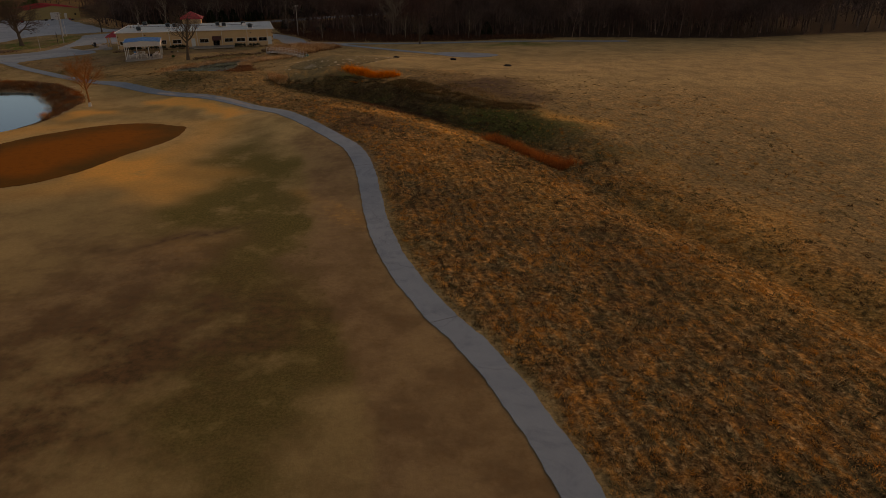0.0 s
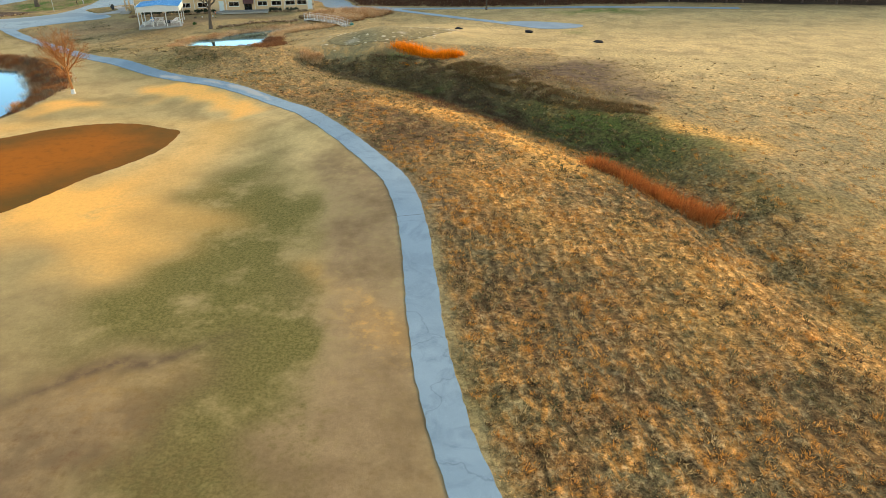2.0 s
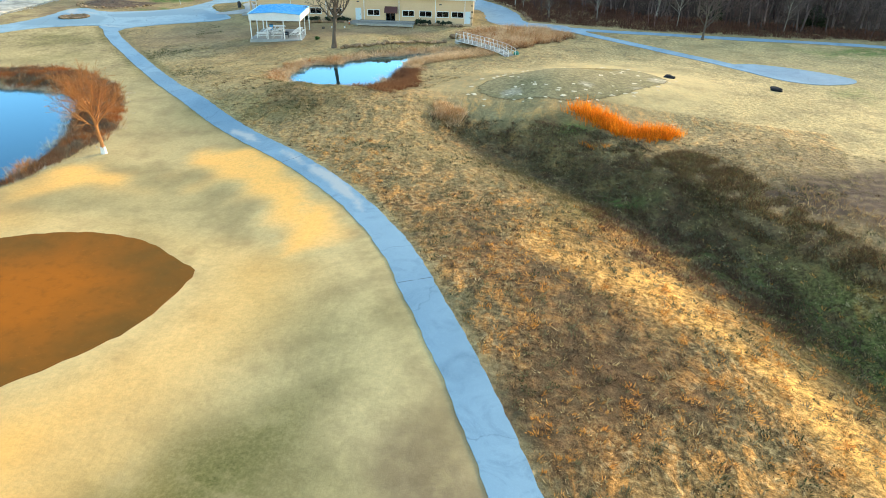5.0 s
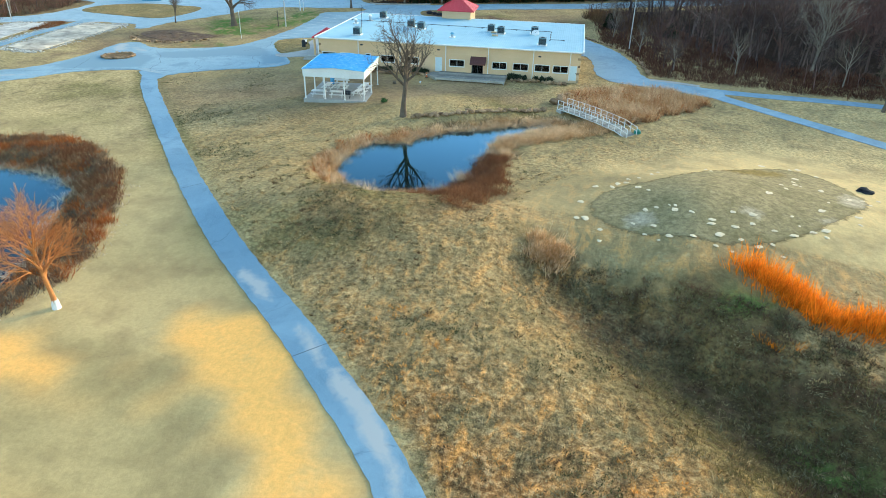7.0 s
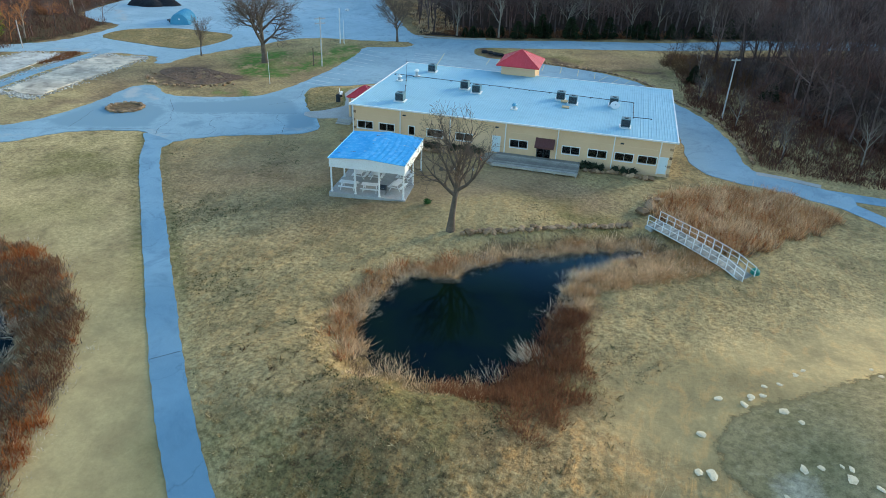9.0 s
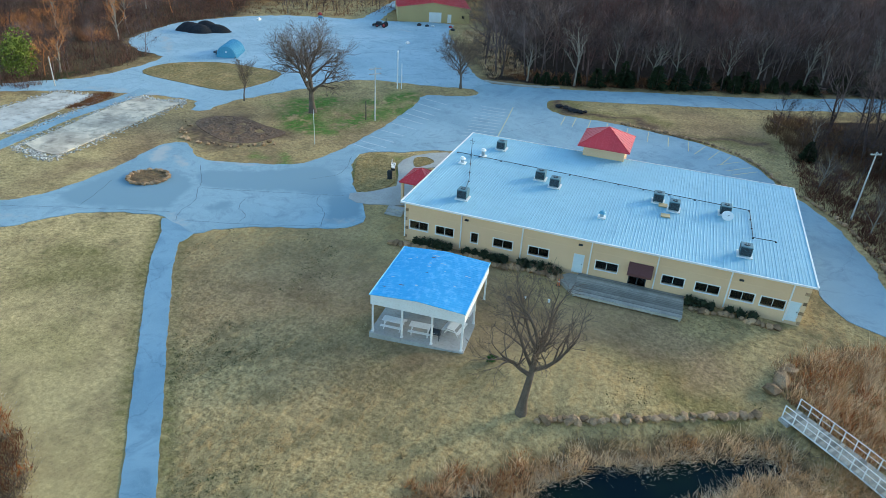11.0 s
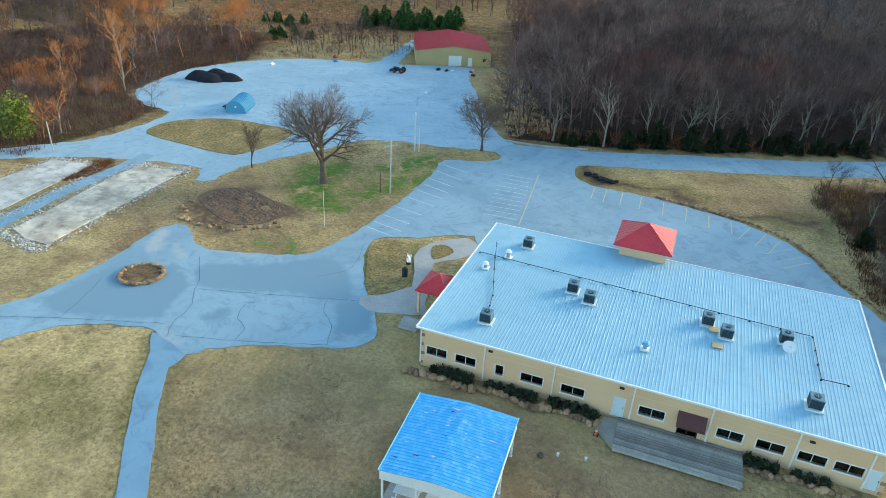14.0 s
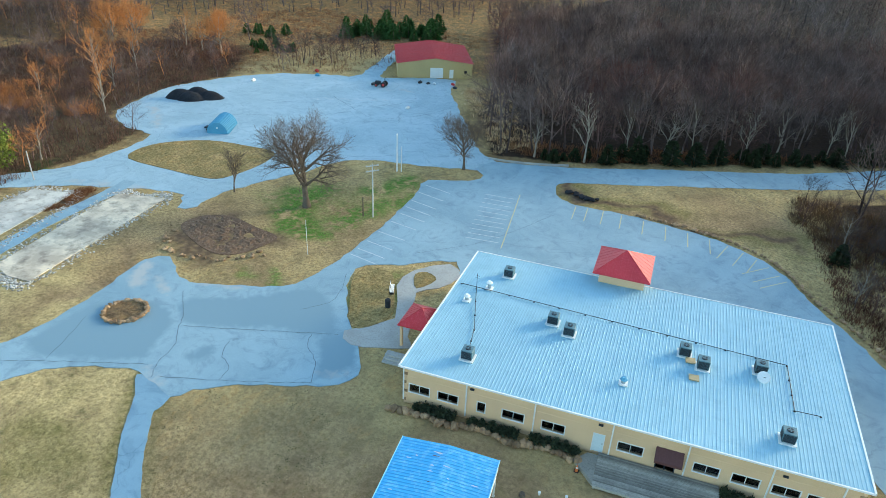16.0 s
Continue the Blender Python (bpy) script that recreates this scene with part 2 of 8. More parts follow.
def asphalt_material(name, dark, light, patch, cracks):
    m, nt, b = nodes_of(name)
    pos = nt.nodes.new("ShaderNodeNewGeometry").outputs["Position"]
    broad, mid, grain = noise_of(nt, pos, 0.07, 5, 0.65, 0.8), noise_of(nt, pos, 0.35, 6, 0.72, 1.5), noise_of(nt, pos, 25.0, 3)
    col = mix(nt, ramp(nt, broad, 0.35, 0.65), dark, light)
    col = mix(nt, ramp(nt, mid, 0.50, 0.72), col, patch)
    col = mix(nt, ramp(nt, grain, 0.5, 0.8), col, tuple(1.25 * c for c in light))
    vor = nt.nodes.new("ShaderNodeTexVoronoi")
    vor.feature = "DISTANCE_TO_EDGE"
    vor.inputs["Scale"].default_value = 0.075
    warp = nt.nodes.new("ShaderNodeVectorMath")
    warp.operation = "MULTIPLY_ADD"
    wnz = add(nt, "ShaderNodeTexNoise", Scale=0.5, Detail=5.0)
    nt.links.new(pos, wnz.inputs["Vector"])
    nt.links.new(wnz.outputs["Color"], warp.inputs[0])
    warp.inputs[1].default_value = (3, 3, 0)
    nt.links.new(pos, warp.inputs[2])
    nt.links.new(warp.outputs[0], vor.inputs["Vector"])
    crack = ramp(nt, vor.outputs["Distance"], 0.0045, 0.0)
    col = mix(nt, math_node(nt, "MULTIPLY", crack, cracks), col, tuple(0.5 * c for c in patch))
    ragged = math_node(nt, "MULTIPLY", math_node(nt, "SUBTRACT", noise_of(nt, pos, 0.9, 6, 0.7), 0.5), 1.1)
    for key, tint in (("old", tuple(0.96 * c for c in dark)), ("silt", (0.37, 0.39, 0.39))):
        at = nt.nodes.new("ShaderNodeAttribute")
        at.attribute_name = key
        col = mix(nt, ramp(nt, math_node(nt, "ADD", at.outputs["Fac"], ragged), 0.40, 0.85), col, tint)
    nt.links.new(col, b.inputs["Base Color"])
    b.inputs["Roughness"].default_value = 0.8
    bump_to(nt, b, grain, 0.2, 0.01)
    return m


def glass_material():
    m, nt, b = nodes_of("window_glass")
    b.inputs["Base Color"].default_value = (0.6, 0.66, 0.68, 1)
    b.inputs["Roughness"].default_value = 0.03
    b.inputs["Transmission Weight"].default_value = 1.0
    b.inputs["IOR"].default_value = 1.45
    return m


def water_material():
    m, nt, b = nodes_of("pond_water")
    pos = nt.nodes.new("ShaderNodeNewGeometry").outputs["Position"]
    col = mix(nt, ramp(nt, noise_of(nt, pos, 0.15, 3), 0.4, 0.65), (0.002, 0.005, 0.006), (0.005, 0.011, 0.004))
    nt.links.new(col, b.inputs["Base Color"])
    b.inputs["Roughness"].default_value = 0.3
    b.inputs["Specular IOR Level"].default_value = 0.0
    # Sky blue is put into the mirror tint, and glancing gloss is boosted.
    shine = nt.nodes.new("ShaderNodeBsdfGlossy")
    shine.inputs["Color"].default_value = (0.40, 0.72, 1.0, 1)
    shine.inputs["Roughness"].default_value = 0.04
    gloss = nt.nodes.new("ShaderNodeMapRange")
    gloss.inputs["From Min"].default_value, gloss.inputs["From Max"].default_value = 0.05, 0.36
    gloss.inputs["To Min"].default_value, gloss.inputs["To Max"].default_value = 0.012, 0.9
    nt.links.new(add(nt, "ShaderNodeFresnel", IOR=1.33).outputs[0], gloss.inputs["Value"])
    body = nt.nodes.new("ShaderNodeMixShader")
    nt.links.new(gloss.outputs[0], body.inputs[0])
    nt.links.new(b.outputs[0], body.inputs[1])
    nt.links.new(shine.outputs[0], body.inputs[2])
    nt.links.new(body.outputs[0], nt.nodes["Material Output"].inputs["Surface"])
    bump_to(nt, shine, noise_of(nt, pos, 2.5, 3), 0.04, 0.02)
    return m


GROUND, GLASS, WATER, PRACTICE_TURF = ground_material(), glass_material(), water_material(), practice_material()
ASPHALT = asphalt_material("asphalt", (0.190, 0.290, 0.350), (0.275, 0.385, 0.445), (0.150, 0.225, 0.280), 0.3)
PATHWAY = asphalt_material("path_asphalt", (0.142, 0.245, 0.328), (0.208, 0.326, 0.414), (0.112, 0.196, 0.268), 0.4)
YARD = asphalt_material("faded_asphalt", (0.240, 0.345, 0.405), (0.345, 0.455, 0.515), (0.200, 0.285, 0.340), 0.45)
GREEN = green_material()
CONCRETE = surface("concrete", (0.42, 0.41, 0.38), (0.33, 0.32, 0.30), (0.26, 0.25, 0.23), 0.4, 5.0, 0.85)
OLD_SLAB = surface("old_slab", (0.74, 0.63, 0.48), (0.47, 0.39, 0.30), (0.19, 0.155, 0.125), 0.22, 0.55, 0.9, lo=0.42, hi=0.58)
OLD_SLAB_B = surface("old_slab_pale", (0.62, 0.58, 0.51), (0.46, 0.43, 0.38), (0.21, 0.175, 0.14), 0.22, 0.5, 0.9, lo=0.42, hi=0.58)
STUCCO = surface("stucco", (0.72, 0.505, 0.300), (0.66, 0.455, 0.265), (0.75, 0.54, 0.34), 0.25, 14.0, 0.9, 0, 0.3, 0.01)
TAN_METAL = surface("tan_siding", (0.50, 0.37, 0.16), (0.45, 0.335, 0.145), (0.53, 0.40, 0.19), 0.2, 8.0, 0.6)
WHITE = surface("white_paint", (0.78, 0.78, 0.76), (0.72, 0.72, 0.70), (0.62, 0.61, 0.58), 0.6, 8.0, 0.5, 0, 0.05)
DOOR_PAINT = surface("door_paint", (0.66, 0.74, 0.76), (0.60, 0.69, 0.72), (0.56, 0.62, 0.64), 0.6, 8.0, 0.45, 0, 0.05)
ROOF = surface("galvanised_roof", (0.295, 0.490, 0.590), (0.255, 0.440, 0.540), (0.220, 0.39, 0.485), 0.12, 0.7, 0.65, 0.0, 0.02)
RUST = surface("rust", (0.16, 0.08, 0.05), (0.10, 0.06, 0.045), (0.22, 0.15, 0.11), 2.0, 9.0, 0.9)
BLUE_ROOF = surface("blue_sheet_roof", (0.060, 0.330, 0.66), (0.075, 0.37, 0.70), (0.230, 0.52, 0.80), 0.3, 1.6, 0.6, 0.0, 0.0)
HUT_TRIM = surface("pale_blue_trim", (0.30, 0.62, 0.80), (0.26, 0.56, 0.74), (0.4, 0.68, 0.82), 0.5, 4.0, 0.5)
RED_ROOF = surface("red_metal_roof", (0.58, 0.040, 0.050), (0.50, 0.034, 0.044), (0.64, 0.09, 0.10), 0.3, 6.0, 0.45)
MAROON = surface("maroon_metal", (0.115, 0.045, 0.040), (0.10, 0.038, 0.035), (0.14, 0.06, 0.055), 0.5, 8.0, 0.6)
DARK = surface("dark_metal", (0.028, 0.036, 0.048), (0.020, 0.027, 0.036), (0.045, 0.055, 0.065), 2.0, 20.0, 0.55, 0.3)
UNIT = surface("unit_grey", (0.38, 0.43, 0.45), (0.33, 0.38, 0.40), (0.26, 0.30, 0.31), 1.0, 12.0, 0.5, 0.2)
UNIT_DARK = surface("teal_unit", (0.115, 0.205, 0.235), (0.085, 0.165, 0.195), (0.16, 0.25, 0.28), 1.0, 9.0, 0.5, 0.1)
CLOTH = surface("dark_interior", (0.02, 0.02, 0.022), (0.03, 0.03, 0.03), (0.015, 0.015, 0.015), 1.0, 6.0, 0.9)
DECK = surface("weathered_deck", (0.36, 0.34, 0.29), (0.27, 0.255, 0.22), (0.17, 0.16, 0.135), 0.8, 7.0, 0.85, 0, 0.3, 0.01, "object")
STONE = surface("field_stone", (0.40, 0.265, 0.150), (0.26, 0.165, 0.095), (0.14, 0.10, 0.07), 0.9, 5.0, 0.9, 0, 0.5, 0.05, "object")
RUBBLE = surface("rubble", (0.58, 0.54, 0.48), (0.42, 0.39, 0.34), (0.24, 0.21, 0.18), 1.5, 6.0, 0.9, 0, 0.4, 0.04, "island")
BARK = surface("bark", (0.165, 0.128, 0.098), (0.115, 0.088, 0.066), (0.075, 0.057, 0.044), 1.0, 10.0, 0.95, 0, 0.5, 0.03)
TWIG = surface("twigs", (0.165, 0.120, 0.088), (0.125, 0.092, 0.070), (0.20, 0.15, 0.11), 0.5, 5.0, 0.95, 0, 0)
SOIL = surface("dug_soil", (0.165, 0.100, 0.062), (0.105, 0.066, 0.044), (0.27, 0.20, 0.14), 0.5, 4.0, 0.95, 0, 0.8, 0.08)
# Russet bark with low sunlight mixed into its orange.
SUN_RUSSET_BARK = surface("sun_russet_bark", (0.55, 0.225, 0.070), (0.40, 0.165, 0.060), (0.62, 0.30, 0.12), 0.6, 8.0, 0.95, 0, 0.3)
PALE_BARK = surface("pale_bark", (0.36, 0.31, 0.25), (0.25, 0.21, 0.17), (0.17, 0.14, 0.11), 0.7, 6.0, 0.9, 0, 0.3)
WOODS = surface("woodland_twigs", (0.060, 0.041, 0.038), (0.196, 0.146, 0.130), (0.165, 0.072, 0.056), 0.11, 0.045, 0.95, 0, 0, 0.02, "island", lo=0.42, hi=0.62)
BRAMBLE = surface("bramble", (0.175, 0.092, 0.066), (0.105, 0.060, 0.044), (0.25, 0.155, 0.10), 0.2, 1.0, 0.95, 0, 0, 0.02, "island", glow=0.3)
CEDAR = surface("evergreen", (0.028, 0.040, 0.016), (0.016, 0.024, 0.010), (0.048, 0.056, 0.024), 0.12, 3.0, 0.9, 0, 0, 0.02, "island")
OLIVE = surface("olive_leaf", (0.185, 0.215, 0.035), (0.115, 0.150, 0.028), (0.25, 0.27, 0.06), 0.3, 3.0, 0.9, 0, 0, 0.02, "island")
# Russet twigs, the orange of sunlit treetops painted in.
SUN_RUSSET_WOODS = surface("sun_russet_twigs", (0.50, 0.200, 0.070), (0.29, 0.140, 0.070), (0.62, 0.29, 0.10), 0.07, 0.3, 0.95, 0, 0, 0.02, "island")
FAR_WOODS = surface("far_woodland_twigs", (0.075, 0.057, 0.054), (0.185, 0.145, 0.132), (0.165, 0.080, 0.060), 0.06, 0.03, 0.95, 0, 0, 0.02, "island", lo=0.40, hi=0.62)
PINE = surface("pine_green", (0.060, 0.125, 0.032), (0.040, 0.090, 0.026), (0.09, 0.16, 0.05), 0.3, 3.0, 0.9, 0, 0, 0.02, "island")
SHRUB = surface("shrub_leaf", (0.030, 0.045, 0.018), (0.022, 0.032, 0.014), (0.05, 0.06, 0.025), 1.0, 8.0, 0.8, 0, 0, 0.02, "island")
REED = surface("dry_reed", (0.72, 0.53, 0.32), (0.50, 0.29, 0.13), (0.82, 0.66, 0.45), 0.35, 3.0, 0.9, 0, 0, 0.02, "island", glow=0.45, lo=0.4, hi=0.6)
REED_DARK = surface("brown_sedge", (0.260, 0.115, 0.052), (0.165, 0.076, 0.038), (0.36, 0.20, 0.10), 0.3, 3.0, 0.9, 0, 0, 0.02, "island", glow=0.45)
REED_RUSSET = surface("russet_grass", (0.42, 0.135, 0.036), (0.25, 0.080, 0.028), (0.60, 0.26, 0.08), 0.3, 3.0, 0.9, 0, 0, 0.02, "island", glow=0.45)
REED_ORANGE = surface("orange_grass", (0.88, 0.28, 0.014), (0.66, 0.18, 0.012), (0.92, 0.40, 0.035), 0.3, 3.0, 0.9, 0, 0, 0.02, "island", glow=0.45)
SWALE = surface("swale_scrub", (0.200, 0.150, 0.055), (0.115, 0.100, 0.034), (0.34, 0.23, 0.11), 0.25, 1.0, 0.95, 0, 0, 0.02, "island", glow=0.35)
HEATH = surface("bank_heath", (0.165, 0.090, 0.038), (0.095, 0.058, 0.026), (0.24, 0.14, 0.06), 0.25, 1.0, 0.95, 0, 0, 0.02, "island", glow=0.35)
TUFT = surface("rough_grass", (0.40, 0.245, 0.105), (0.185, 0.105, 0.050), (0.58, 0.42, 0.22), 0.16, 0.8, 0.95, 0, 0, 0.02, "island", glow=0.35)
# Straw blades with the gold of low sun mixed into their colour.
TUFT_SUN_GOLD = surface("golden_rough_grass", (0.72, 0.385, 0.118), (0.48, 0.235, 0.075), (0.74, 0.55, 0.29), 0.12, 0.9, 0.95, 0, 0, 0.02, "island", glow=0.35)
TUFT_TAN = surface("tan_lawn_grass", (0.56, 0.42, 0.21), (0.40, 0.29, 0.13), (0.68, 0.55, 0.33), 0.14, 0.9, 0.95, 0, 0, 0.02, "island", glow=0.35)
WOOL_TAN = surface("tan_tussock", (0.50, 0.36, 0.18), (0.33, 0.225, 0.10), (0.64, 0.50, 0.29), 0.2, 1.2, 0.95, 0, 0, 0.02, "island", glow=0.35)
WOOL_SUN_GOLD = surface("sun_gold_tussock", (0.76, 0.36, 0.085), (0.52, 0.225, 0.055), (0.78, 0.52, 0.22), 0.2, 1.2, 0.95, 0, 0, 0.02, "island", glow=0.35)
WOOL_GREY = surface("grey_green_tussock", (0.225, 0.185, 0.095), (0.140, 0.120, 0.055), (0.36, 0.30, 0.18), 0.2, 1.2, 0.95, 0, 0, 0.02, "island", glow=0.35)
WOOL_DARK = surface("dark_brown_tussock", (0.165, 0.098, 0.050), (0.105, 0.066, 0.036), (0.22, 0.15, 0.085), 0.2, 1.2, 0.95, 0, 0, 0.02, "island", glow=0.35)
COAL = surface("black_millings", (0.020, 0.021, 0.025), (0.032, 0.033, 0.038), (0.012, 0.012, 0.014), 0.6, 4.0, 0.9, 0, 0.4, 0.05)
HUT = surface("blue_hut_steel", (0.085, 0.270, 0.420), (0.10, 0.31, 0.46), (0.16, 0.37, 0.50), 0.5, 5.0, 0.5, 0.1)
POLE = surface("weathered_pole", (0.52, 0.50, 0.47), (0.42, 0.40, 0.37), (0.3, 0.28, 0.26), 1.0, 8.0, 0.8)
YELLOW = surface("faded_yellow", (0.66, 0.56, 0.26), (0.55, 0.50, 0.28), (0.42, 0.42, 0.33), 0.8, 5.0, 0.85)
FADED = surface("faded_white", (0.58, 0.62, 0.64), (0.48, 0.52, 0.55), (0.36, 0.41, 0.44), 0.8, 5.0, 0.85)
RED = surface("red_paint", (0.45, 0.03, 0.03), (0.38, 0.025, 0.025), (0.5, 0.06, 0.05), 2.0, 12.0, 0.45)
ORANGE = surface("cone_orange", (0.62, 0.16, 0.04), (0.55, 0.13, 0.03), (0.66, 0.22, 0.08), 2.0, 12.0, 0.6)
RUBBER = surface("black_rubber", (0.018, 0.018, 0.019), (0.025, 0.025, 0.026), (0.04, 0.04, 0.04), 2.0, 12.0, 0.85)
GREEN_BOX = surface("teal_plastic", (0.03, 0.20, 0.15), (0.025, 0.17, 0.13), (0.05, 0.24, 0.18), 2.0, 12.0, 0.5)
TAR = surface("tar_seam", (0.070, 0.100, 0.125), (0.10, 0.14, 0.17), (0.055, 0.078, 0.098), 0.5, 4.0, 0.8)
WEED = surface("lawn_weed", (0.050, 0.068, 0.022), (0.075, 0.085, 0.032), (0.045, 0.042, 0.018), 0.3, 3.0, 0.9, 0, 0, 0.02, "island")
REED_PALE = surface("bleached_reed", (0.72, 0.60, 0.44), (0.56, 0.43, 0.29), (0.80, 0.70, 0.55), 0.4, 3.0, 0.9, 0, 0, 0.02, "island", glow=0.45)
SEDGE_GREY = surface("grey_brown_sedge", (0.200, 0.150, 0.100), (0.125, 0.088, 0.060), (0.31, 0.24, 0.16), 0.3, 3.0, 0.9, 0, 0, 0.02, "island", glow=0.35)
BRUSH_RED = surface("red_brown_brush", (0.150, 0.066, 0.040), (0.095, 0.044, 0.030), (0.23, 0.125, 0.075), 0.3, 2.0, 0.9, 0, 0, 0.02, "island", glow=0.35)
TAN_BOARD = surface("plywood", (0.50, 0.39, 0.22), (0.44, 0.34, 0.19), (0.38, 0.29, 0.16), 1.5, 10.0, 0.8)
SAND_MARK = surface("sand_topdressing", (0.74, 0.62, 0.42), (0.66, 0.54, 0.35), (0.50, 0.40, 0.25), 0.8, 6.0, 0.95, 0, 0.2)

# ---- plan ----


def catmull(pts, closed=False, n=4):
    """A smooth curve through the corners of a plan."""
    p = [Vector(q) for q in pts]
    k = len(p)
    out = []
    for i in range(k if closed else k - 1):
        a, b, c, d = (p[(i - 1) % k], p[i], p[(i + 1) % k], p[(i + 2) % k]) if closed else (p[max(i - 1, 0)], p[i], p[i + 1], p[min(i + 2, k - 1)])
        for j in range(n):
            t = j / n
            out.append(0.5 * ((2 * b) + (c - a) * t + (2 * a - 5 * b + 4 * c - d) * t * t + (3 * b - a - 3 * c + d) * t ** 3))
    if not closed:
        out.append(p[-1])
    return [(v.x, v.y) for v in out]


def to_line(X, Y, line, closed=False):
    """Distance from points to a polyline, and the side (positive: right of it)."""
    best = np.full(np.shape(X), 1e9)
    side = np.zeros(np.shape(X))
    pts = list(line) + ([line[0]] if closed else [])
    for (ax, ay), (bx, by) in zip(pts, pts[1:]):
        dx, dy = bx - ax, by - ay
        t = np.clip(((X - ax) * dx + (Y - ay) * dy) / (dx * dx + dy * dy + 1e-9), 0, 1)
        d = np.hypot(X - ax - t * dx, Y - ay - t * dy)
        s = (X - ax) * dy - (Y - ay) * dx
        near = d < best
        best, side = np.where(near, d, best), np.where(near, s, side)
    return best, side


def inside(X, Y, poly):
    hit = np.zeros(np.shape(X), bool)
    for (ax, ay), (bx, by) in zip(poly, poly[1:] + poly[:1]):
        cross = (ay > Y) != (by > Y)
        hit ^= cross & (X < (bx - ax) * (Y - ay) / (by - ay + 1e-12) + ax)
    return hit


def signed(X, Y, poly):
    """Distance to an outline, negative within."""
    return to_line(X, Y, poly, True)[0] * np.where(inside(X, Y, poly), -1, 1)


def smooth(a, b, v):
    t = np.clip((v - a) / (b - a), 0, 1)
    return t * t * (3 - 2 * t)


CART_PATH = catmull([(12, 8), (7.2, 20), (6.2, 26), (4.1, 33.6), (2.1, 38.9), (-0.3, 43.8), (-3.4, 52.3), (-5.4, 60.8), (-6.9, 71), (-8.0, 77.5), (-10.0, 84.5), (-13.2, 90.5), (-16.5, 95.8), (-20.2, 101.2), (-24.3, 107.4),
                     (-28.3, 112.3), (-32.0, 115.6), (-35.8, 118.2), (-42.2, 122.7), (-47.4, 126.1), (-53.6, 130.1), (-59, 134), (-65, 138.7), (-74.6, 146.5), (-86.8, 156.5), (-94.2, 162.8), (-99.5, 168.5)])
POND = catmull([(-54.7, 147.6), (-55.8, 151.9), (-55.6, 154.6), (-52.2, 157.8), (-49.8, 162.0), (-46.1, 165.6), (-42.4, 168.6), (-40.3, 171.0), (-38.0, 171.4), (-37.6, 169.8), (-39.7, 166.8), (-41.9, 162.1), (-41.0, 158.8), (-41.6, 156.2),
                (-41.2, 152.2), (-41.3, 149.0), (-42.9, 145.9), (-46.1, 144.3), (-49.7, 143.6), (-51.9, 144.4)], True, 3)
POND_B = catmull([(-76, 134.5), (-73, 131.2), (-69, 126), (-65.3, 120.5), (-63.4, 115), (-62.6, 109), (-66, 101), (-76, 99), (-88, 106), (-96, 120), (-92, 132), (-82, 135.5)], True, 3)
POND = [(x + 0.35 * math.sin(i * 2.3) + 0.2 * math.sin(i * 5.1), y + 0.35 * math.sin(i * 1.9 + 1)) for i, (x, y) in enumerate(POND)]
DITCH = catmull([(-28, 136), (-15, 128.5), (-6.5, 121.5), (-0.5, 114.5), (5.5, 106.5), (11.5, 98.5), (15.2, 87), (18.5, 71), (23.7, 60), (27.7, 50.5), (32, 38), (38, 15), (44, -10)])
SPOIL = catmull([(-4.5, 134.5), (1.5, 130), (7, 119), (12, 114.2), (16.5, 112), (21, 115), (23, 124), (17, 136), (8, 141), (0, 139)], True, 3)
WATER_Z, WATER_B_Z = 0.3, -0.75


def height(X, Y):
    """The lie of the land."""
    X, Y = np.asarray(X, float), np.asarray(Y, float)
    z = 1.35 * np.exp(-(((X + 57) / 34) ** 2 + ((Y - 188) / 25) ** 2))
    z = z - 1.2 * np.exp(-(((X + 125) / 28) ** 2 + ((Y - 205) / 25) ** 2))
    z = z + 1.6 * np.exp(-(((X + 12) / 17) ** 2 + ((Y - 156) / 13) ** 2))
    for x, y, rx, ry, k in ((-50, 139, 12, 9, 2.0), (-34, 138, 12, 11, 1.25), (-18, 102, 12, 14, 1.8), (-36, 122, 9, 9, 1.0), (-8, 83, 11, 12, 1.2), (-22, 150, 10, 9, 1.7), (-50, 168.5, 10, 6, 1.0)):
        z = z + k * np.exp(-(((X - x) / rx) ** 2 + ((Y - y) / ry) ** 2))
    z = z + 0.12 * np.sin(X * 0.11 + 1.3) * np.sin(Y * 0.09) + 0.05 * np.sin(X * 0.31) * np.sin(Y * 0.27 + 2)
    far = smooth(330, 900, np.hypot(X + 40, Y - 150))
    z = z + far * (14 + 10 * np.sin(X * 0.004 + 1) * np.cos(Y * 0.005))
    d, _ = to_line(X, Y, DITCH)
    z = z - (0.8 + 0.7 * smooth(80, 100, Y)) * np.exp(-(d / (2.8 + 1.6 * smooth(80, 100, Y))) ** 2)
    beyond = X - np.interp(Y, [-10, 38, 71, 87, 98.5, 106.5, 114.5, 121.5, 128.5, 136], [44, 32, 18.5, 15.2, 11.5, 5.5, -0.5, -6.5, -15, -28])
    z = z + 1.15 * smooth(2.5, 9.0, beyond) * smooth(62, 92, Y) * smooth(172, 138, Y) * smooth(90, 40, X)
    z = z + 0.4 * smooth(2.5, -4.0, signed(X, Y, SPOIL))
    for poly, w in ((POND, WATER_Z), (POND_B, WATER_B_Z)):
        d = signed(X, Y, poly)
        k = smooth(3.4, 0.0, d)
        z = z * (1 - k) + k * (w + 0.03) - 1.2 * smooth(0.0, -3.5, d)
    return z


def h1(x, y):
    return float(height(np.array([x]), np.array([y]))[0])


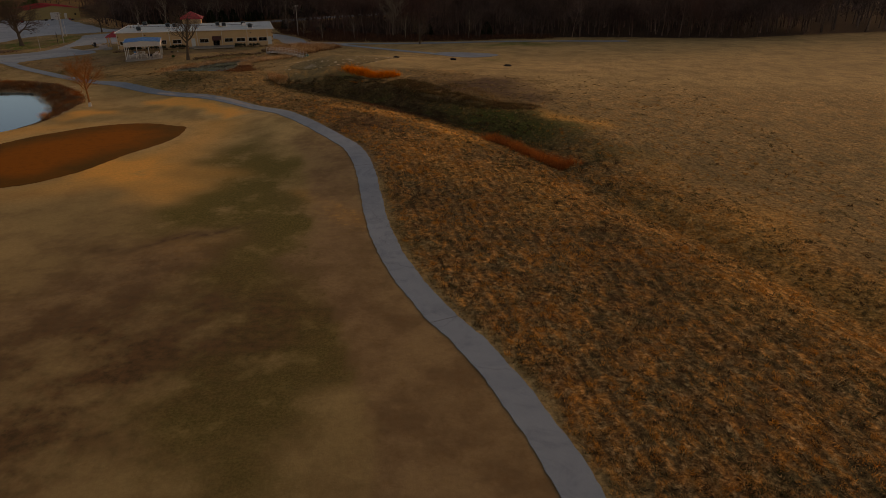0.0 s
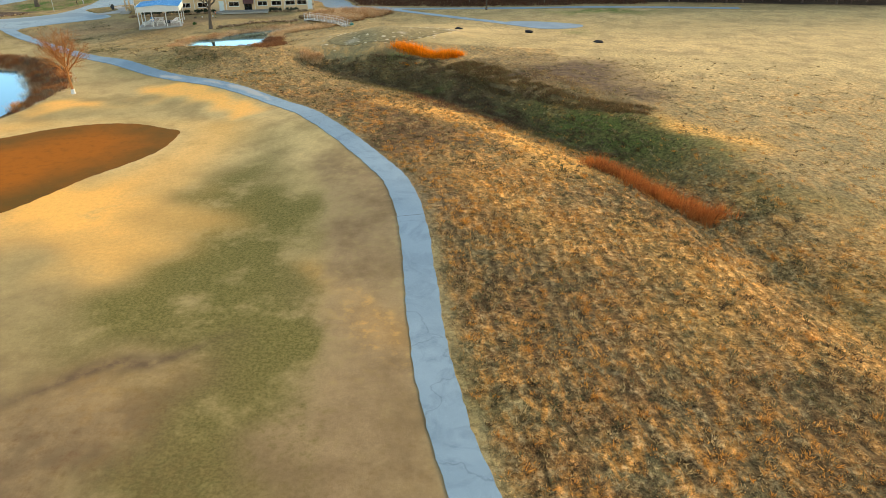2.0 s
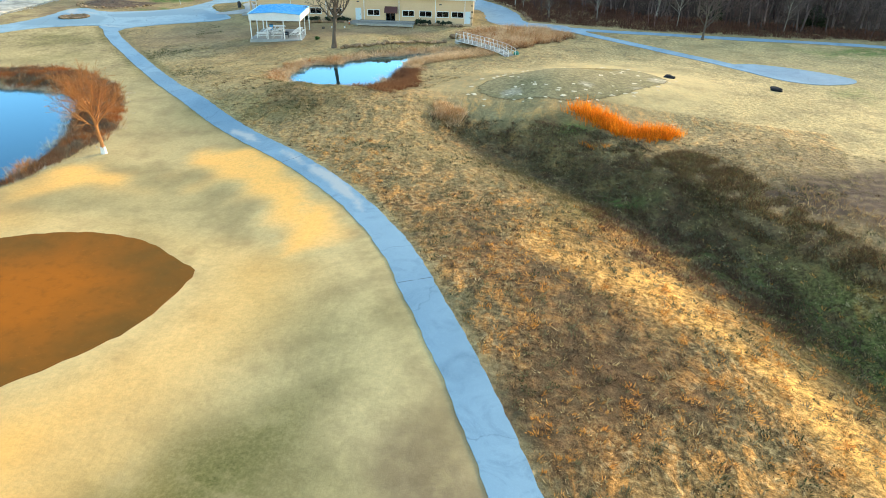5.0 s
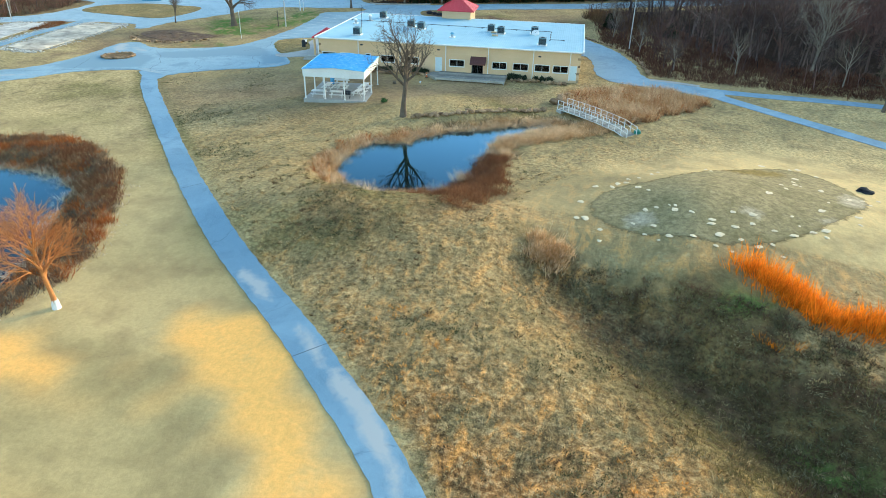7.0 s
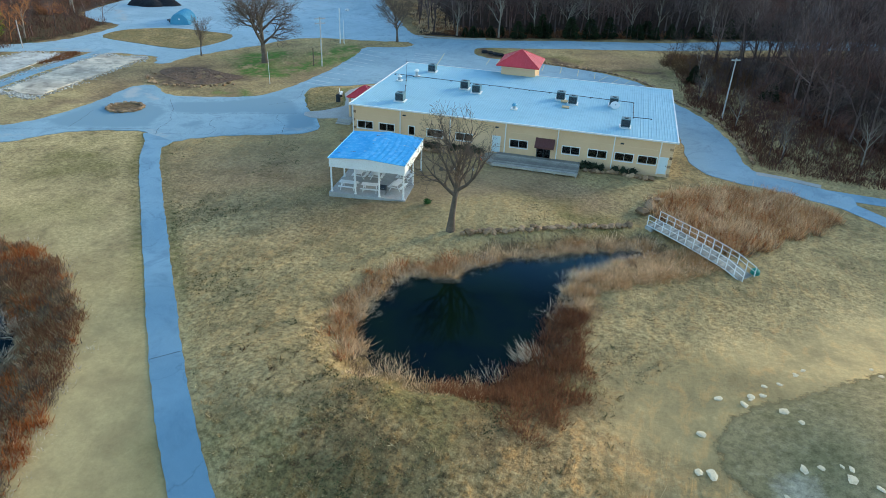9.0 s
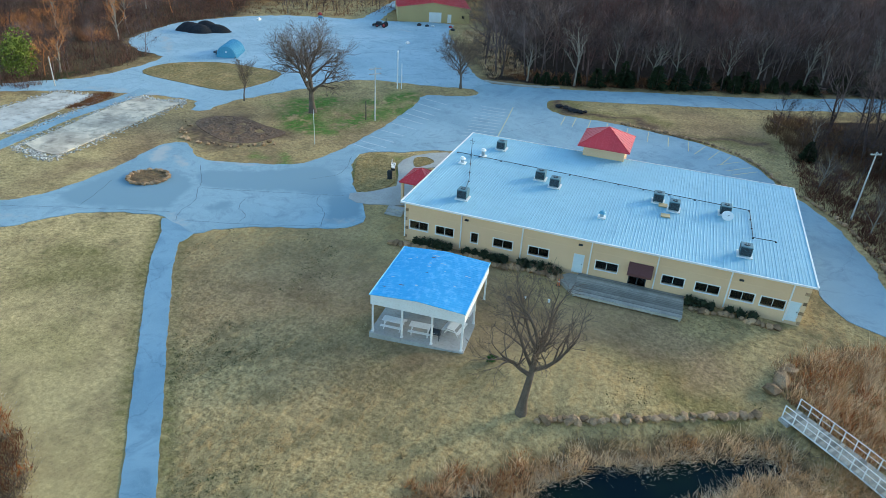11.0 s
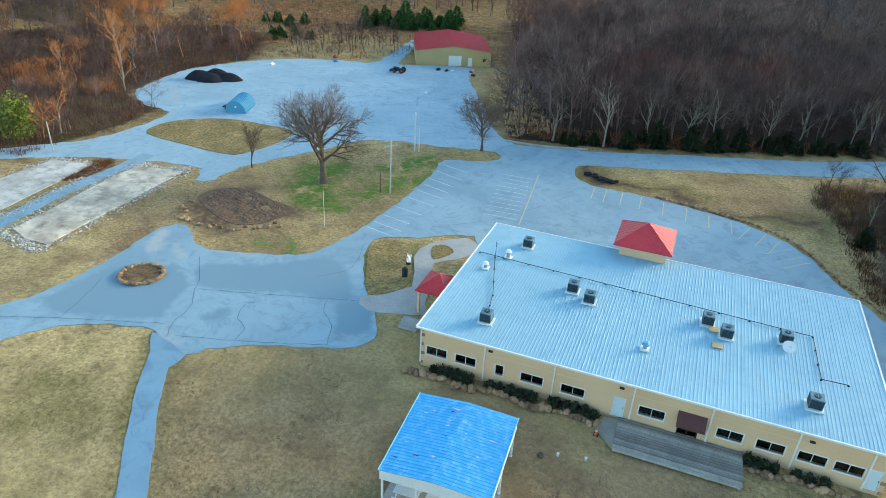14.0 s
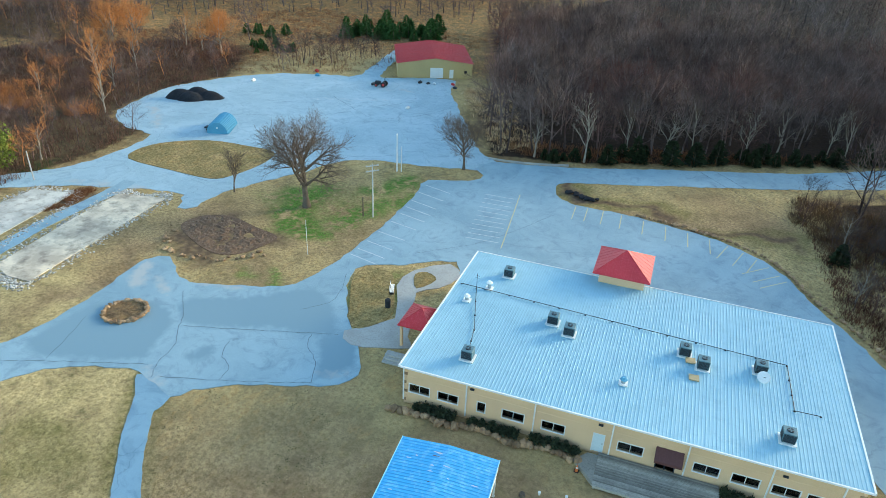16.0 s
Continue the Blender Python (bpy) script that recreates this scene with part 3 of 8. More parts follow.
# ---- mesh helpers ----
def mesh_from(name, verts, faces, material):
    me = bpy.data.meshes.new(name)
    me.from_pydata(verts, [], faces)
    me.materials.append(material)
    me.update()
    return me


def tri_mesh(name, verts, tris, material):
    """A large triangle mesh from arrays."""
    verts, tris = np.asarray(verts, np.float32), np.asarray(tris, np.int32)
    me = bpy.data.meshes.new(name)
    me.vertices.add(len(verts))
    me.vertices.foreach_set("co", verts.ravel())
    me.loops.add(tris.size)
    me.loops.foreach_set("vertex_index", tris.ravel())
    me.polygons.add(len(tris))
    me.polygons.foreach_set("loop_start", np.arange(0, tris.size, 3, dtype=np.int32))
    me.materials.append(material)
    me.update(calc_edges=True)
    me.validate()
    return me


def part(name, bm, material, parent=None, label="", m=None):
    """One mesh object from a bmesh (or a ready mesh), under a thing or a part."""
    if isinstance(bm, bmesh.types.BMesh):
        me = bpy.data.meshes.new(name)
        bmesh.ops.recalc_face_normals(bm, faces=bm.faces)
        bm.to_mesh(me)
        bm.free()
        me.materials.append(material)
    else:
        me = bm
    ob = new(name, me)
    if parent:
        ob.parent = parent
    if m is not None:
        ob.matrix_basis = m
    return tagged(ob, label)


def thing(name, x, y, z, rz=0, label="", category="", group="", kind=""):
    ob = new(name)
    ob.empty_display_size = 0.3
    ob.matrix_basis = pose(x, y, z, 0, 0, rz)
    return tagged(ob, label, category, group, kind)


def box(x0, x1, y0, y1, z0, z1, bm=None, bevel=0.0):
    bm = bm or bmesh.new()
    r = bmesh.ops.create_cube(bm, size=1, matrix=Matrix.Translation(((x0 + x1) / 2, (y0 + y1) / 2, (z0 + z1) / 2)) @ Matrix.Diagonal((x1 - x0, y1 - y0, z1 - z0, 1)))
    if bevel:
        edges = list({e for v in r["verts"] for e in v.link_edges})
        bmesh.ops.bevel(bm, geom=edges, offset=bevel, segments=1, affect="EDGES")
    return bm


def tube(a, b, r0, r1=None, n=8, bm=None):
    bm = bm or bmesh.new()
    a, b = Vector(a), Vector(b)
    q = (b - a).to_track_quat("Z", "Y").to_matrix().to_4x4()
    bmesh.ops.create_cone(bm, cap_ends=True, segments=n, radius1=r0, radius2=r0 if r1 is None else r1, depth=(b - a).length, matrix=Matrix.Translation((a + b) / 2) @ q)
    return bm


def poly_prism(pts, z0, z1, bm=None):
    """A flat outline with thickness."""
    bm = bm or bmesh.new()
    lo = [bm.verts.new((x, y, z0)) for x, y in pts]
    hi = [bm.verts.new((x, y, z1)) for x, y in pts]
    bm.faces.new(hi)
    bm.faces.new(lo[::-1])
    for i in range(len(pts)):
        j = (i + 1) % len(pts)
        bm.faces.new((lo[i], lo[j], hi[j], hi[i]))
    return bm


def sheet(name, outline, lift, material, step=1.5, skirt=0.15, level=None):
    """A paved or mown area that follows the land, with an edge."""
    from mathutils.geometry import delaunay_2d_cdt
    xs, ys = [p[0] for p in outline], [p[1] for p in outline]
    gx, gy = np.meshgrid(np.arange(min(xs) + step / 2, max(xs), step), np.arange(min(ys) + step / 2, max(ys), step))
    d = signed(gx, gy, list(outline))
    keep = d < -step * 0.35
    pts = [Vector(p) for p in outline] + [Vector(p) for p in zip(gx[keep], gy[keep])]
    k = len(outline)
    v, _, f, *_ = delaunay_2d_cdt(pts, [], [list(range(k))], 1, 1e-4)
    V = np.array([(p.x, p.y) for p in v])
    z = height(V[:, 0], V[:, 1]) + lift if level is None else np.full(len(V), level)
    verts = [(x, y, c) for (x, y), c in zip(V, z)]
    faces = [list(t) for t in f]
    count = {}
    for t in faces:
        for i in range(len(t)):
            e = (t[i], t[(i + 1) % len(t)])
            count[tuple(sorted(e))] = count.get(tuple(sorted(e)), []) + [e]
    if skirt:
        low = {}
        for e in [c[0] for c in count.values() if len(c) == 1]:
            for q in e:
                if q not in low:
                    low[q] = len(verts)
                    verts.append((verts[q][0], verts[q][1], verts[q][2] - skirt))
            faces.append([e[1], e[0], low[e[0]], low[e[1]]])
    return new(name, mesh_from(name, verts, faces, material))


def strip(line, width):
    """The outline of a lane of one width along a curve."""
    left, right = [], []
    for i, p in enumerate(line):
        a, b = Vector(line[max(i - 1, 0)]), Vector(line[min(i + 1, len(line) - 1)])
        d = (b - a).normalized()
        n = Vector((-d.y, d.x)) * (width / 2) * (1 + 0.03 * math.sin(i * 1.7))
        left.append((p[0] + n.x, p[1] + n.y))
        right.append((p[0] - n.x, p[1] - n.y))
    return left + right[::-1]


def ragged(outline, amp, step=0.7):
    """Breaks a clean paved edge into small crumbling bites."""
    out = []
    k = 0
    for a, b in zip(outline, list(outline[1:]) + [outline[0]]):
        d = math.hypot(b[0] - a[0], b[1] - a[1])
        n = max(1, int(d / step))
        for i in range(n):
            f = i / n
            w = amp * (math.sin(k * 1.7) + 0.8 * math.sin(k * 0.61 + 2) + 0.6 * math.sin(k * 2.9 + 1)) / 1.6
            nx, ny = (b[1] - a[1]) / (d + 1e-9), -(b[0] - a[0]) / (d + 1e-9)
            out.append((a[0] + f * (b[0] - a[0]) + nx * w, a[1] + f * (b[1] - a[1]) + ny * w))
            k += 1
    return out

# ---- ground ----
def spread(a, b, step, grow, end_a, end_b):
    core = list(np.arange(a, b + step, step))
    for end, sign in ((end_a, -1), (end_b, 1)):
        s, v = step, core[0] if sign < 0 else core[-1]
        while sign * (end - v) > 0:
            s *= grow
            v += sign * s
            core = [v] + core if sign < 0 else core + [v]
    return np.array(core)


DIRT = catmull([(-127.2, 191.2), (-126.0, 197.5), (-120, 199.0), (-113, 198.2), (-110.2, 194.5), (-112.6, 190.2), (-116.5, 187.6), (-121.6, 187.2)], True, 3)
WOODS_EDGE = [(-104, 243.5), (-90, 250), (-74, 262), (-43, 287.5), (13, 331), (40, 352), (60, 330), (-34, 272), (-47, 261), (-45, 251), (-34, 237), (-24, 221), (-12, 212), (10, 212),
              (44, 213), (95, 208), (150, 224), (260, 250), (420, 420), (200, 620), (-150, 560), (-160, 340), (-128, 288), (-118, 262)]
FIELD_THICKET = [(-310, 232), (-268, 230), (-244, 240), (-238, 252), (-250, 268), (-272, 282), (-320, 285)]
BRUSH = [(-157, 183), (-159, 193), (-160, 203), (-163, 211.8), (-174.4, 212.6), (-178.8, 219.6), (-183.0, 234), (-180.6, 248.6), (-196, 268), (-215, 270), (-240, 240), (-250, 180), (-190, 150)]


PRACTICE = catmull([(-29.0, 147.6), (-27.6, 151.2), (-24.9, 153.6), (-22.6, 156.3), (-19.2, 160.4), (-14.0, 165.7), (-10.5, 165.2), (-7.6, 162.0), (-5.9, 157.7), (-7.2, 153.2), (-11.6, 146.4), (-15.4, 142.9), (-19.2, 142.0), (-23.0, 142.1), (-26.6, 143.2), (-28.6, 144.8)], True, 4)


PUTTING = catmull([(-36.2, 100.9), (-38.6, 102.7), (-43, 104.3), (-47.4, 104.0), (-52, 101.8), (-57.5, 95.5), (-61, 87), (-60, 78), (-54, 73.5), (-47, 74.5), (-42.5, 79.5), (-39.8, 87), (-36.2, 94)], True, 4)
VALE = catmull([(-32.4, 137.6), (-27.6, 139.6), (-21, 138.0), (-15, 136.8), (-8.5, 134.5), (-4.5, 128), (-1, 121), (3, 112.5), (0, 110.5), (-5, 115.5), (-11, 122.5), (-17, 129.5), (-24, 134.5)], True, 3)
BANK_FACE = catmull([(-7.5, 130), (-1.4, 122), (4.0, 116.4), (9.0, 111), (13.4, 108), (17.5, 107), (17.5, 110), (14.5, 111.4), (10.4, 114.4), (5.7, 121.3), (0.2, 131), (-5, 134)], True, 3)
PLATEAU = catmull([(2.6, 130.4), (7.7, 134.2), (11.7, 130.2), (17.1, 122.0), (19.2, 116.2), (15.5, 113.8), (9.0, 119.7)], True, 3)


def build_ground():
    xs, ys = spread(-185, 62, 0.8, 1.12, -2600, 2600), spread(2, 300, 0.8, 1.12, -1500, 3200)
    X, Y = np.meshgrid(xs, ys)
    nx, ny = len(xs), len(ys)
    Z = height(X, Y)
    idx = np.arange(nx * ny).reshape(ny, nx)
    a, b, c, d = idx[:-1, :-1].ravel(), idx[:-1, 1:].ravel(), idx[1:, 1:].ravel(), idx[1:, :-1].ravel()
    tris = np.concatenate([np.stack([a, b, c], 1), np.stack([a, c, d], 1)])
    me = tri_mesh("ground", np.stack([X.ravel(), Y.ravel(), Z.ravel()], 1), tris, GROUND)
    me.polygons.foreach_set("use_smooth", np.ones(len(me.polygons), bool))
    wob = 1.6 * np.sin(X * 0.7 + np.sin(Y * 0.4)) * np.sin(Y * 0.6)
    wu = X + 2.2 * np.sin(Y * 0.31 + 1.7 * np.sin(X * 0.13)) + 0.8 * np.sin(Y * 1.1 + X * 0.5)
    wv = Y + 2.2 * np.sin(X * 0.37 + 1.5 * np.sin(Y * 0.17)) + 0.8 * np.sin(X * 1.2 - Y * 0.4)

    def spot(x, y, rx, ry, turn=0.0, k=1.0):
        """A soft ragged patch of a colour in the turf."""
        c, s = math.cos(radians(turn)), math.sin(radians(turn))
        u, v = (wu - x) * c + (wv - y) * s, (wv - y) * c - (wu - x) * s
        return k * np.exp(-((u / rx) ** 2 + (v / ry) ** 2) ** 1.4)

    dp, side = to_line(X, Y, CART_PATH)
    pd, pb, dd = signed(X, Y, POND), signed(X, Y, POND_B), to_line(X, Y, DITCH)[0]
    spoil = signed(X, Y, SPOIL)
    right = np.where(side > 0, 1.0, 0.0)
    low = 1 - smooth(112, 135, Y)
    past = X - np.interp(Y, [-10, 38, 71, 103, 123, 136], [44, 32, 18.5, 8.5, -7, -28])
    rough = right * smooth(1.2, 2.2, dp + 0.2 * wob) * (0.25 + 0.75 * low) * (1 - 0.55 * smooth(4, 14, past))
    rough = np.maximum(rough, np.exp(-(dd / 5) ** 2))
    rough = rough * (Y < 175) + 0.15 * (Y >= 175)
    rough = np.maximum(rough, 0.8 * smooth(-180, -192, X) + 0.8 * smooth(284, 296, Y))
    rough = np.where((np.abs(X + 20) < 30) & (Y > 128) & (Y < 145), np.maximum(rough, 0.55), rough)
    rows = right * smooth(2, 4, dp) * (1 - smooth(78, 104, Y)) * (1 - smooth(-3, 5, past))
    # left fairway: olive sweep, bare strip along the path, sandy edges
    lush = spot(-15, 53, 10, 22, 12, 0.85) + spot(-20, 70, 7.5, 15, 24, 0.75) + spot(-22, 84, 5, 9, 35, 0.6) + spot(-28, 100, 4, 8, 40, 0.3)
    lush += 0.9 * np.exp(-((dd - 1.5) / 4.5) ** 2) * smooth(84, 96, Y) * smooth(134, 124, Y) + spot(19, 100, 5, 7, 40, 0.8) + spot(24, 84, 3, 9, 20, 0.5) + spot(-12, 120, 5, 4, -40, 0.6) + spot(-16, 128, 4, 2.5, -40, 0.5)
    lush += spot(-46, 142.0, 8, 2.2, 8, 0.6) + spot(-39.5, 146, 3, 1.5, 30, 0.9) + spot(-45, 138, 6, 4, 0, 0.2) + spot(-93, 193, 4, 6, 0, 0.55) + spot(-47, 174, 5, 2.2, 15, 0.7) + spot(-66, 164, 8, 2, 17, 0.35) + spot(-50, 132, 6, 3, 30, 0.5)
    lush += spot(-98, 158, 5, 4, 20, 0.6) + spot(-104, 161, 3, 2, 0, 0.6) + spot(-90, 148, 4, 3, 20, 0.4)
    lush += 0.9 * np.exp(-((dp - 1.5) / 0.5) ** 2) * smooth(136, 150, Y) + spot(33, 196, 10, 4, 0, 0.45) + spot(-72, 172, 6, 3, 20, 0.4) + spot(-62, 238, 14, 2.5, 38, 0.6)
    vivid = spot(-159, 189, 3, 3.5) + spot(-93, 193, 3, 4.5, 0, 0.6) + spot(25, 196, 12, 4.0, 2, 0.8) + spot(17, 167, 4, 3, 0, 0.4) + spot(-120, 211, 5, 5) + spot(-116, 205, 3.6, 4) + spot(-108.5, 209, 2.6, 4) + spot(-112, 211, 7, 9, 0, 0.35) + spot(-112, 222, 3, 4) + spot(-105, 216, 3, 7, 0, 0.8) + spot(-107.5, 186.5, 1.5, 1.2, 0, 0.8) + spot(-103, 190, 2.2, 1.6, 0, 0.9) + spot(-111.5, 200.6, 3.4, 2.8)
    # Patches of sunlight and glow, painted as orange turf.
    sun_tint = spot(-38, 80, 6, 4, 20, 0.9) + spot(-33, 72, 4, 5, 30, 0.5) 
    sun_tint += spot(-10, 65, 2.0, 5, 15, 0.8) + spot(-25, 52, 4, 6, 20, 0.4) + spot(-31, 80, 5, 9, 25, 0.5) + spot(-54, 111, 4, 3, 20, 0.9) + spot(22.5, 100, 2.2, 6, 30, 0.7) + spot(3.5, 95, 3.5, 8, 35, 0.7) + spot(-10, 111, 3, 8, 40, 0.5) + spot(0, 82, 5, 9, 20, 0.35) + spot(12, 70, 4, 9, 20, 0.4) + spot(29, 52, 8, 24, 14, 0.45)
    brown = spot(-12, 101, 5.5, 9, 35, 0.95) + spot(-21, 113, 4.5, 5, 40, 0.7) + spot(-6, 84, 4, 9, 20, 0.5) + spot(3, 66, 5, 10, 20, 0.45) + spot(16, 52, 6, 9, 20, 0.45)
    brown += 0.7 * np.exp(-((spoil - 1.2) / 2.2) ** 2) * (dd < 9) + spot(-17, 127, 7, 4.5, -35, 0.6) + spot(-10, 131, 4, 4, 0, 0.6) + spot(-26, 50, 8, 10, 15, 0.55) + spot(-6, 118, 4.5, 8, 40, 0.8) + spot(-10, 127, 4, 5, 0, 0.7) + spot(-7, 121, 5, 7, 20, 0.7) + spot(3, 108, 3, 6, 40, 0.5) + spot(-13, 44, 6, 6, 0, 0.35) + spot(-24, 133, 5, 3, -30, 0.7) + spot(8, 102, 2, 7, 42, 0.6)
    brown += spot(-37.5, 143, 3, 5, 0, 0.5) + spot(-48, 137.5, 5, 2.5, 20, 0.25) + np.where(Y < 150, 0.25, 0.5) * smooth(2.6, 0.2, pd) + 0.7 * smooth(3.0, 0.2, pb)
    brown += 0.35 * smooth(-172, -196, X) * smooth(170, 200, Y) + 0.2 * smooth(286, 300, Y)
    brown += spot(-42, 139, 11, 4.5, 12, 0.14) + spot(-51, 136, 6, 4, 20, 0.2) + 0.8 * np.exp(-(signed(X, Y, BRUSH) / 3.5) ** 2) + 0.75 * np.exp(-(signed(X, Y, WOODS_EDGE) / 3.5) ** 2)
    gully = to_line(wu, wv, [(-87, 238.2), (-80, 237.2), (-72, 237.4), (-62, 236.6), (-54, 240)])[0]
    # Brown and olive at the near corner put lens falloff into the turf.
    brown += 1.0 * np.exp(-(gully / 1.1) ** 2) + spot(-25, 30, 9, 9, 0, 0.6)
    lush += 0.7 * np.exp(-((gully - 2.2) / 1.6) ** 2) + spot(-12, 33, 5, 8, 0, 0.8) + spot(-14, 48, 8, 15, 12, 0.5) + spot(-18, 62, 6, 9, 12, 0.25)
    bare = spot(-26, 50, 8, 10, 15, 0.8) + spot(-11, 80, 3.2, 14, 15, 0.8) + spot(-9.5, 54, 2.6, 14, 14, 0.85) + spot(-66, 174, 16, 7, 17, 0.9) + spot(-88, 178, 5, 4, 0, 0.6) + spot(-56, 176, 10, 4, 17, 0.8) + spot(-48, 180, 8, 3, 17, 0.6) + spot(-78, 166, 17, 12, 17, 0.75)
    bare += spot(-122, 176, 3, 13, 10, 0.9) + spot(-128, 192, 6, 9, 0, 0.9) + spot(-106, 188, 6, 4, 30, 0.8) + spot(-72, 235.5, 16, 1.8, 30, 0.9) + spot(-60, 246, 10, 8, 30, 0.95) + spot(-150, 193, 6, 9, 0, 0.7) + spot(-114, 208, 14, 14, 0, 0.75) + spot(-108, 206, 4, 10, 0, 0.4)
    bare += 0.6 * smooth(3.0, -4.0, signed(wu, wv, SPOIL)) + spot(12, 126, 10, 8, 0, 0.4)
    dirt = smooth(2.0, -2.0, signed(wu, wv, DIRT)) * 0.9 + np.where(Y < 150, 0.45, 0.8) * smooth(2.0, 0.2, pd) + 0.6 * smooth(1.6, 0.2, pb)
    dirt += spot(12, 127, 8, 6, -30, 0.7) + spot(-25.5, 58, 5.5, 1.0, 10, 0.8) + spot(-134, 183, 2.5, 10, 15, 0.6) + spot(-143, 187, 2, 4, 20, 0.8) + spot(-121.5, 178, 0.9, 9, 10, 0.6) + 1.0 * np.exp(-(gully / 0.8) ** 2) + spot(-85, 238, 3, 1.6, 0, 0.9)
    # valley floor, dark bank above it, worn plateau behind
    sink = signed(wu, wv, VALE)
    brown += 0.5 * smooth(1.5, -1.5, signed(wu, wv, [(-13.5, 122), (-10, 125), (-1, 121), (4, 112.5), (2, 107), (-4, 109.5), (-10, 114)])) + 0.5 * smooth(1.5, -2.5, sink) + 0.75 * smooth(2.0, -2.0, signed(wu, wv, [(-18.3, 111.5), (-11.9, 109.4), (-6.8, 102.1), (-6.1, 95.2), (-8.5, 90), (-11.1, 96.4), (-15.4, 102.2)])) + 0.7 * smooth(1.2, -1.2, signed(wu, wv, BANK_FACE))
    dirt += 0.75 * smooth(2.0, -2.5, signed(wu, wv, PLATEAU))
    lush += 0.6 * smooth(1.5, -3.0, sink)
    lush += 0.5 * np.exp(-(to_line(wu, wv, [(-4, 118.6), (2.6, 112), (8, 108), (13.5, 104), (16.5, 98)])[0] / 3.0) ** 2)
    vivid += spot(-16, 135.6, 2.2, 1.5, 0, 0.8) + spot(-10.3, 125.2, 3.2, 1.6, -40, 0.7) + 0.4 * np.exp(-(to_line(wu, wv, [(-4, 118.6), (2.6, 112), (8, 108), (13.5, 104), (16.5, 98)])[0] / 2.2) ** 2)
    # Lit slope crest and sunny patch by the path, put into the colour.
    sun_tint += 0.85 * np.exp(-(to_line(wu, wv, [(-10.2, 117.5), (-5.2, 109.9), (-0.6, 100.8), (3.5, 95), (8.5, 92)])[0] / 1.3) ** 2)
    sun_tint += 0.95 * smooth(1.4, -2.2, signed(wu, wv, [(-51.2, 121.0), (-49.4, 123.4), (-47.0, 123.6), (-42.0, 121.0), (-36.0, 117.0), (-31.4, 113.0), (-27.4, 107.6), (-30.5, 105.0), (-37.5, 108.8), (-43.4, 112.6), (-48.0, 116.6)]))
    olive = smooth(2.0, -2.5, signed(wu, wv, [(-62, 112), (-56.5, 116.2), (-51.5, 119.5), (-48.6, 118.6), (-44.2, 114.2), (-39.8, 109.4), (-35.8, 105.6), (-36, 103), (-42, 105.4), (-48, 105.6), (-54, 101), (-60, 103)]))
    lush += 0.16 * olive
    pg = signed(X, Y, PUTTING)
    sun_tint += 0.5 * np.exp(-((pg - 4.5) / 4.0) ** 2) * smooth(108, 102, Y) * smooth(66, 76, Y)
    # mown strip between the fairway and the path, with a straight edge
    strip_ = np.where(side < 0, 1.0, 0.0) * smooth(-0.4, 0.4, X - np.interp(Y, [30, 43, 50, 58, 65, 74, 82, 90], [-4, -7.5, -9.5, -11.3, -12.4, -14.0, -15.7, -18.5])) * smooth(96, 84, Y)
    lush = lush * (1 - 0.9 * strip_)
    bare = bare * (1 - 0.5 * strip_) + 0.7 * strip_
    brown += 0.45 * strip_ * smooth(64, 50, Y) + 0.32 * np.where(side < 0, 1.0, 0.0) * smooth(66, 44, Y) + spot(-22, 44, 8, 9, 15, 0.5)
    mown = np.where(side < 0, 1.0, 0.0) * smooth(158, 132, Y) * smooth(0, 3, pb)
    mown = np.maximum(mown, 0.5 * smooth(158, 170, Y) * smooth(186, 182, Y) * smooth(-46, -56, X) * np.where(X > -100, 1.0, 0.0))
    mown = np.maximum(mown, smooth(9, 4, signed(X, Y, PRACTICE)) * (1 - np.clip(brown, 0, 1)))
    straw = np.where(side < 0, 1.0, 0.0) * (0.35 + 0.65 * smooth(124, 112, Y)) * smooth(150, 125, Y) * smooth(1.5, 3.5, dp) * smooth(74, 98, Y) + smooth(0, 8, X - np.interp(Y, [0, 100, 133, 145, 160, 185], [60, 30, 24, -14, -39, -33])) * smooth(6, 0, np.abs(signed(X, Y, PRACTICE)) - 6) * (Y > 140)
    straw = np.maximum(straw, 0.85 * smooth(8, 30, past) * (Y < 200) * smooth(60, 120, Y)) * (1 - np.clip(lush, 0, 1)) + spot(-86, 152, 9, 8, 45, 0.3)
    straw = straw * (1 - 0.75 * olive)
    straw = np.maximum(straw, np.where(side < 0, 0.9, 0.0) * smooth(1.9, 1.5, dp) * smooth(125, 105, Y))
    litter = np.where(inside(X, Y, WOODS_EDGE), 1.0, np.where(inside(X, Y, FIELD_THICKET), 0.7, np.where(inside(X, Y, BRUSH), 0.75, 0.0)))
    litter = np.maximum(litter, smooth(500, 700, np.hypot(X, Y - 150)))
    for name, val in (("rough", rough), ("lush", lush), ("sun_tint", sun_tint), ("dirt", dirt), ("litter", litter), ("vivid", vivid), ("brown", brown), ("bare", bare), ("rows", rows), ("straw", straw), ("mown", mown)):
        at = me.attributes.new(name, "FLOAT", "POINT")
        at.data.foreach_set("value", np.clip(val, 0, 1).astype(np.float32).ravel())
    ob = new("ground", me)
    tagged(ob, "dormant tan winter grass with brown rough and green patches", "ground", kind="structure")


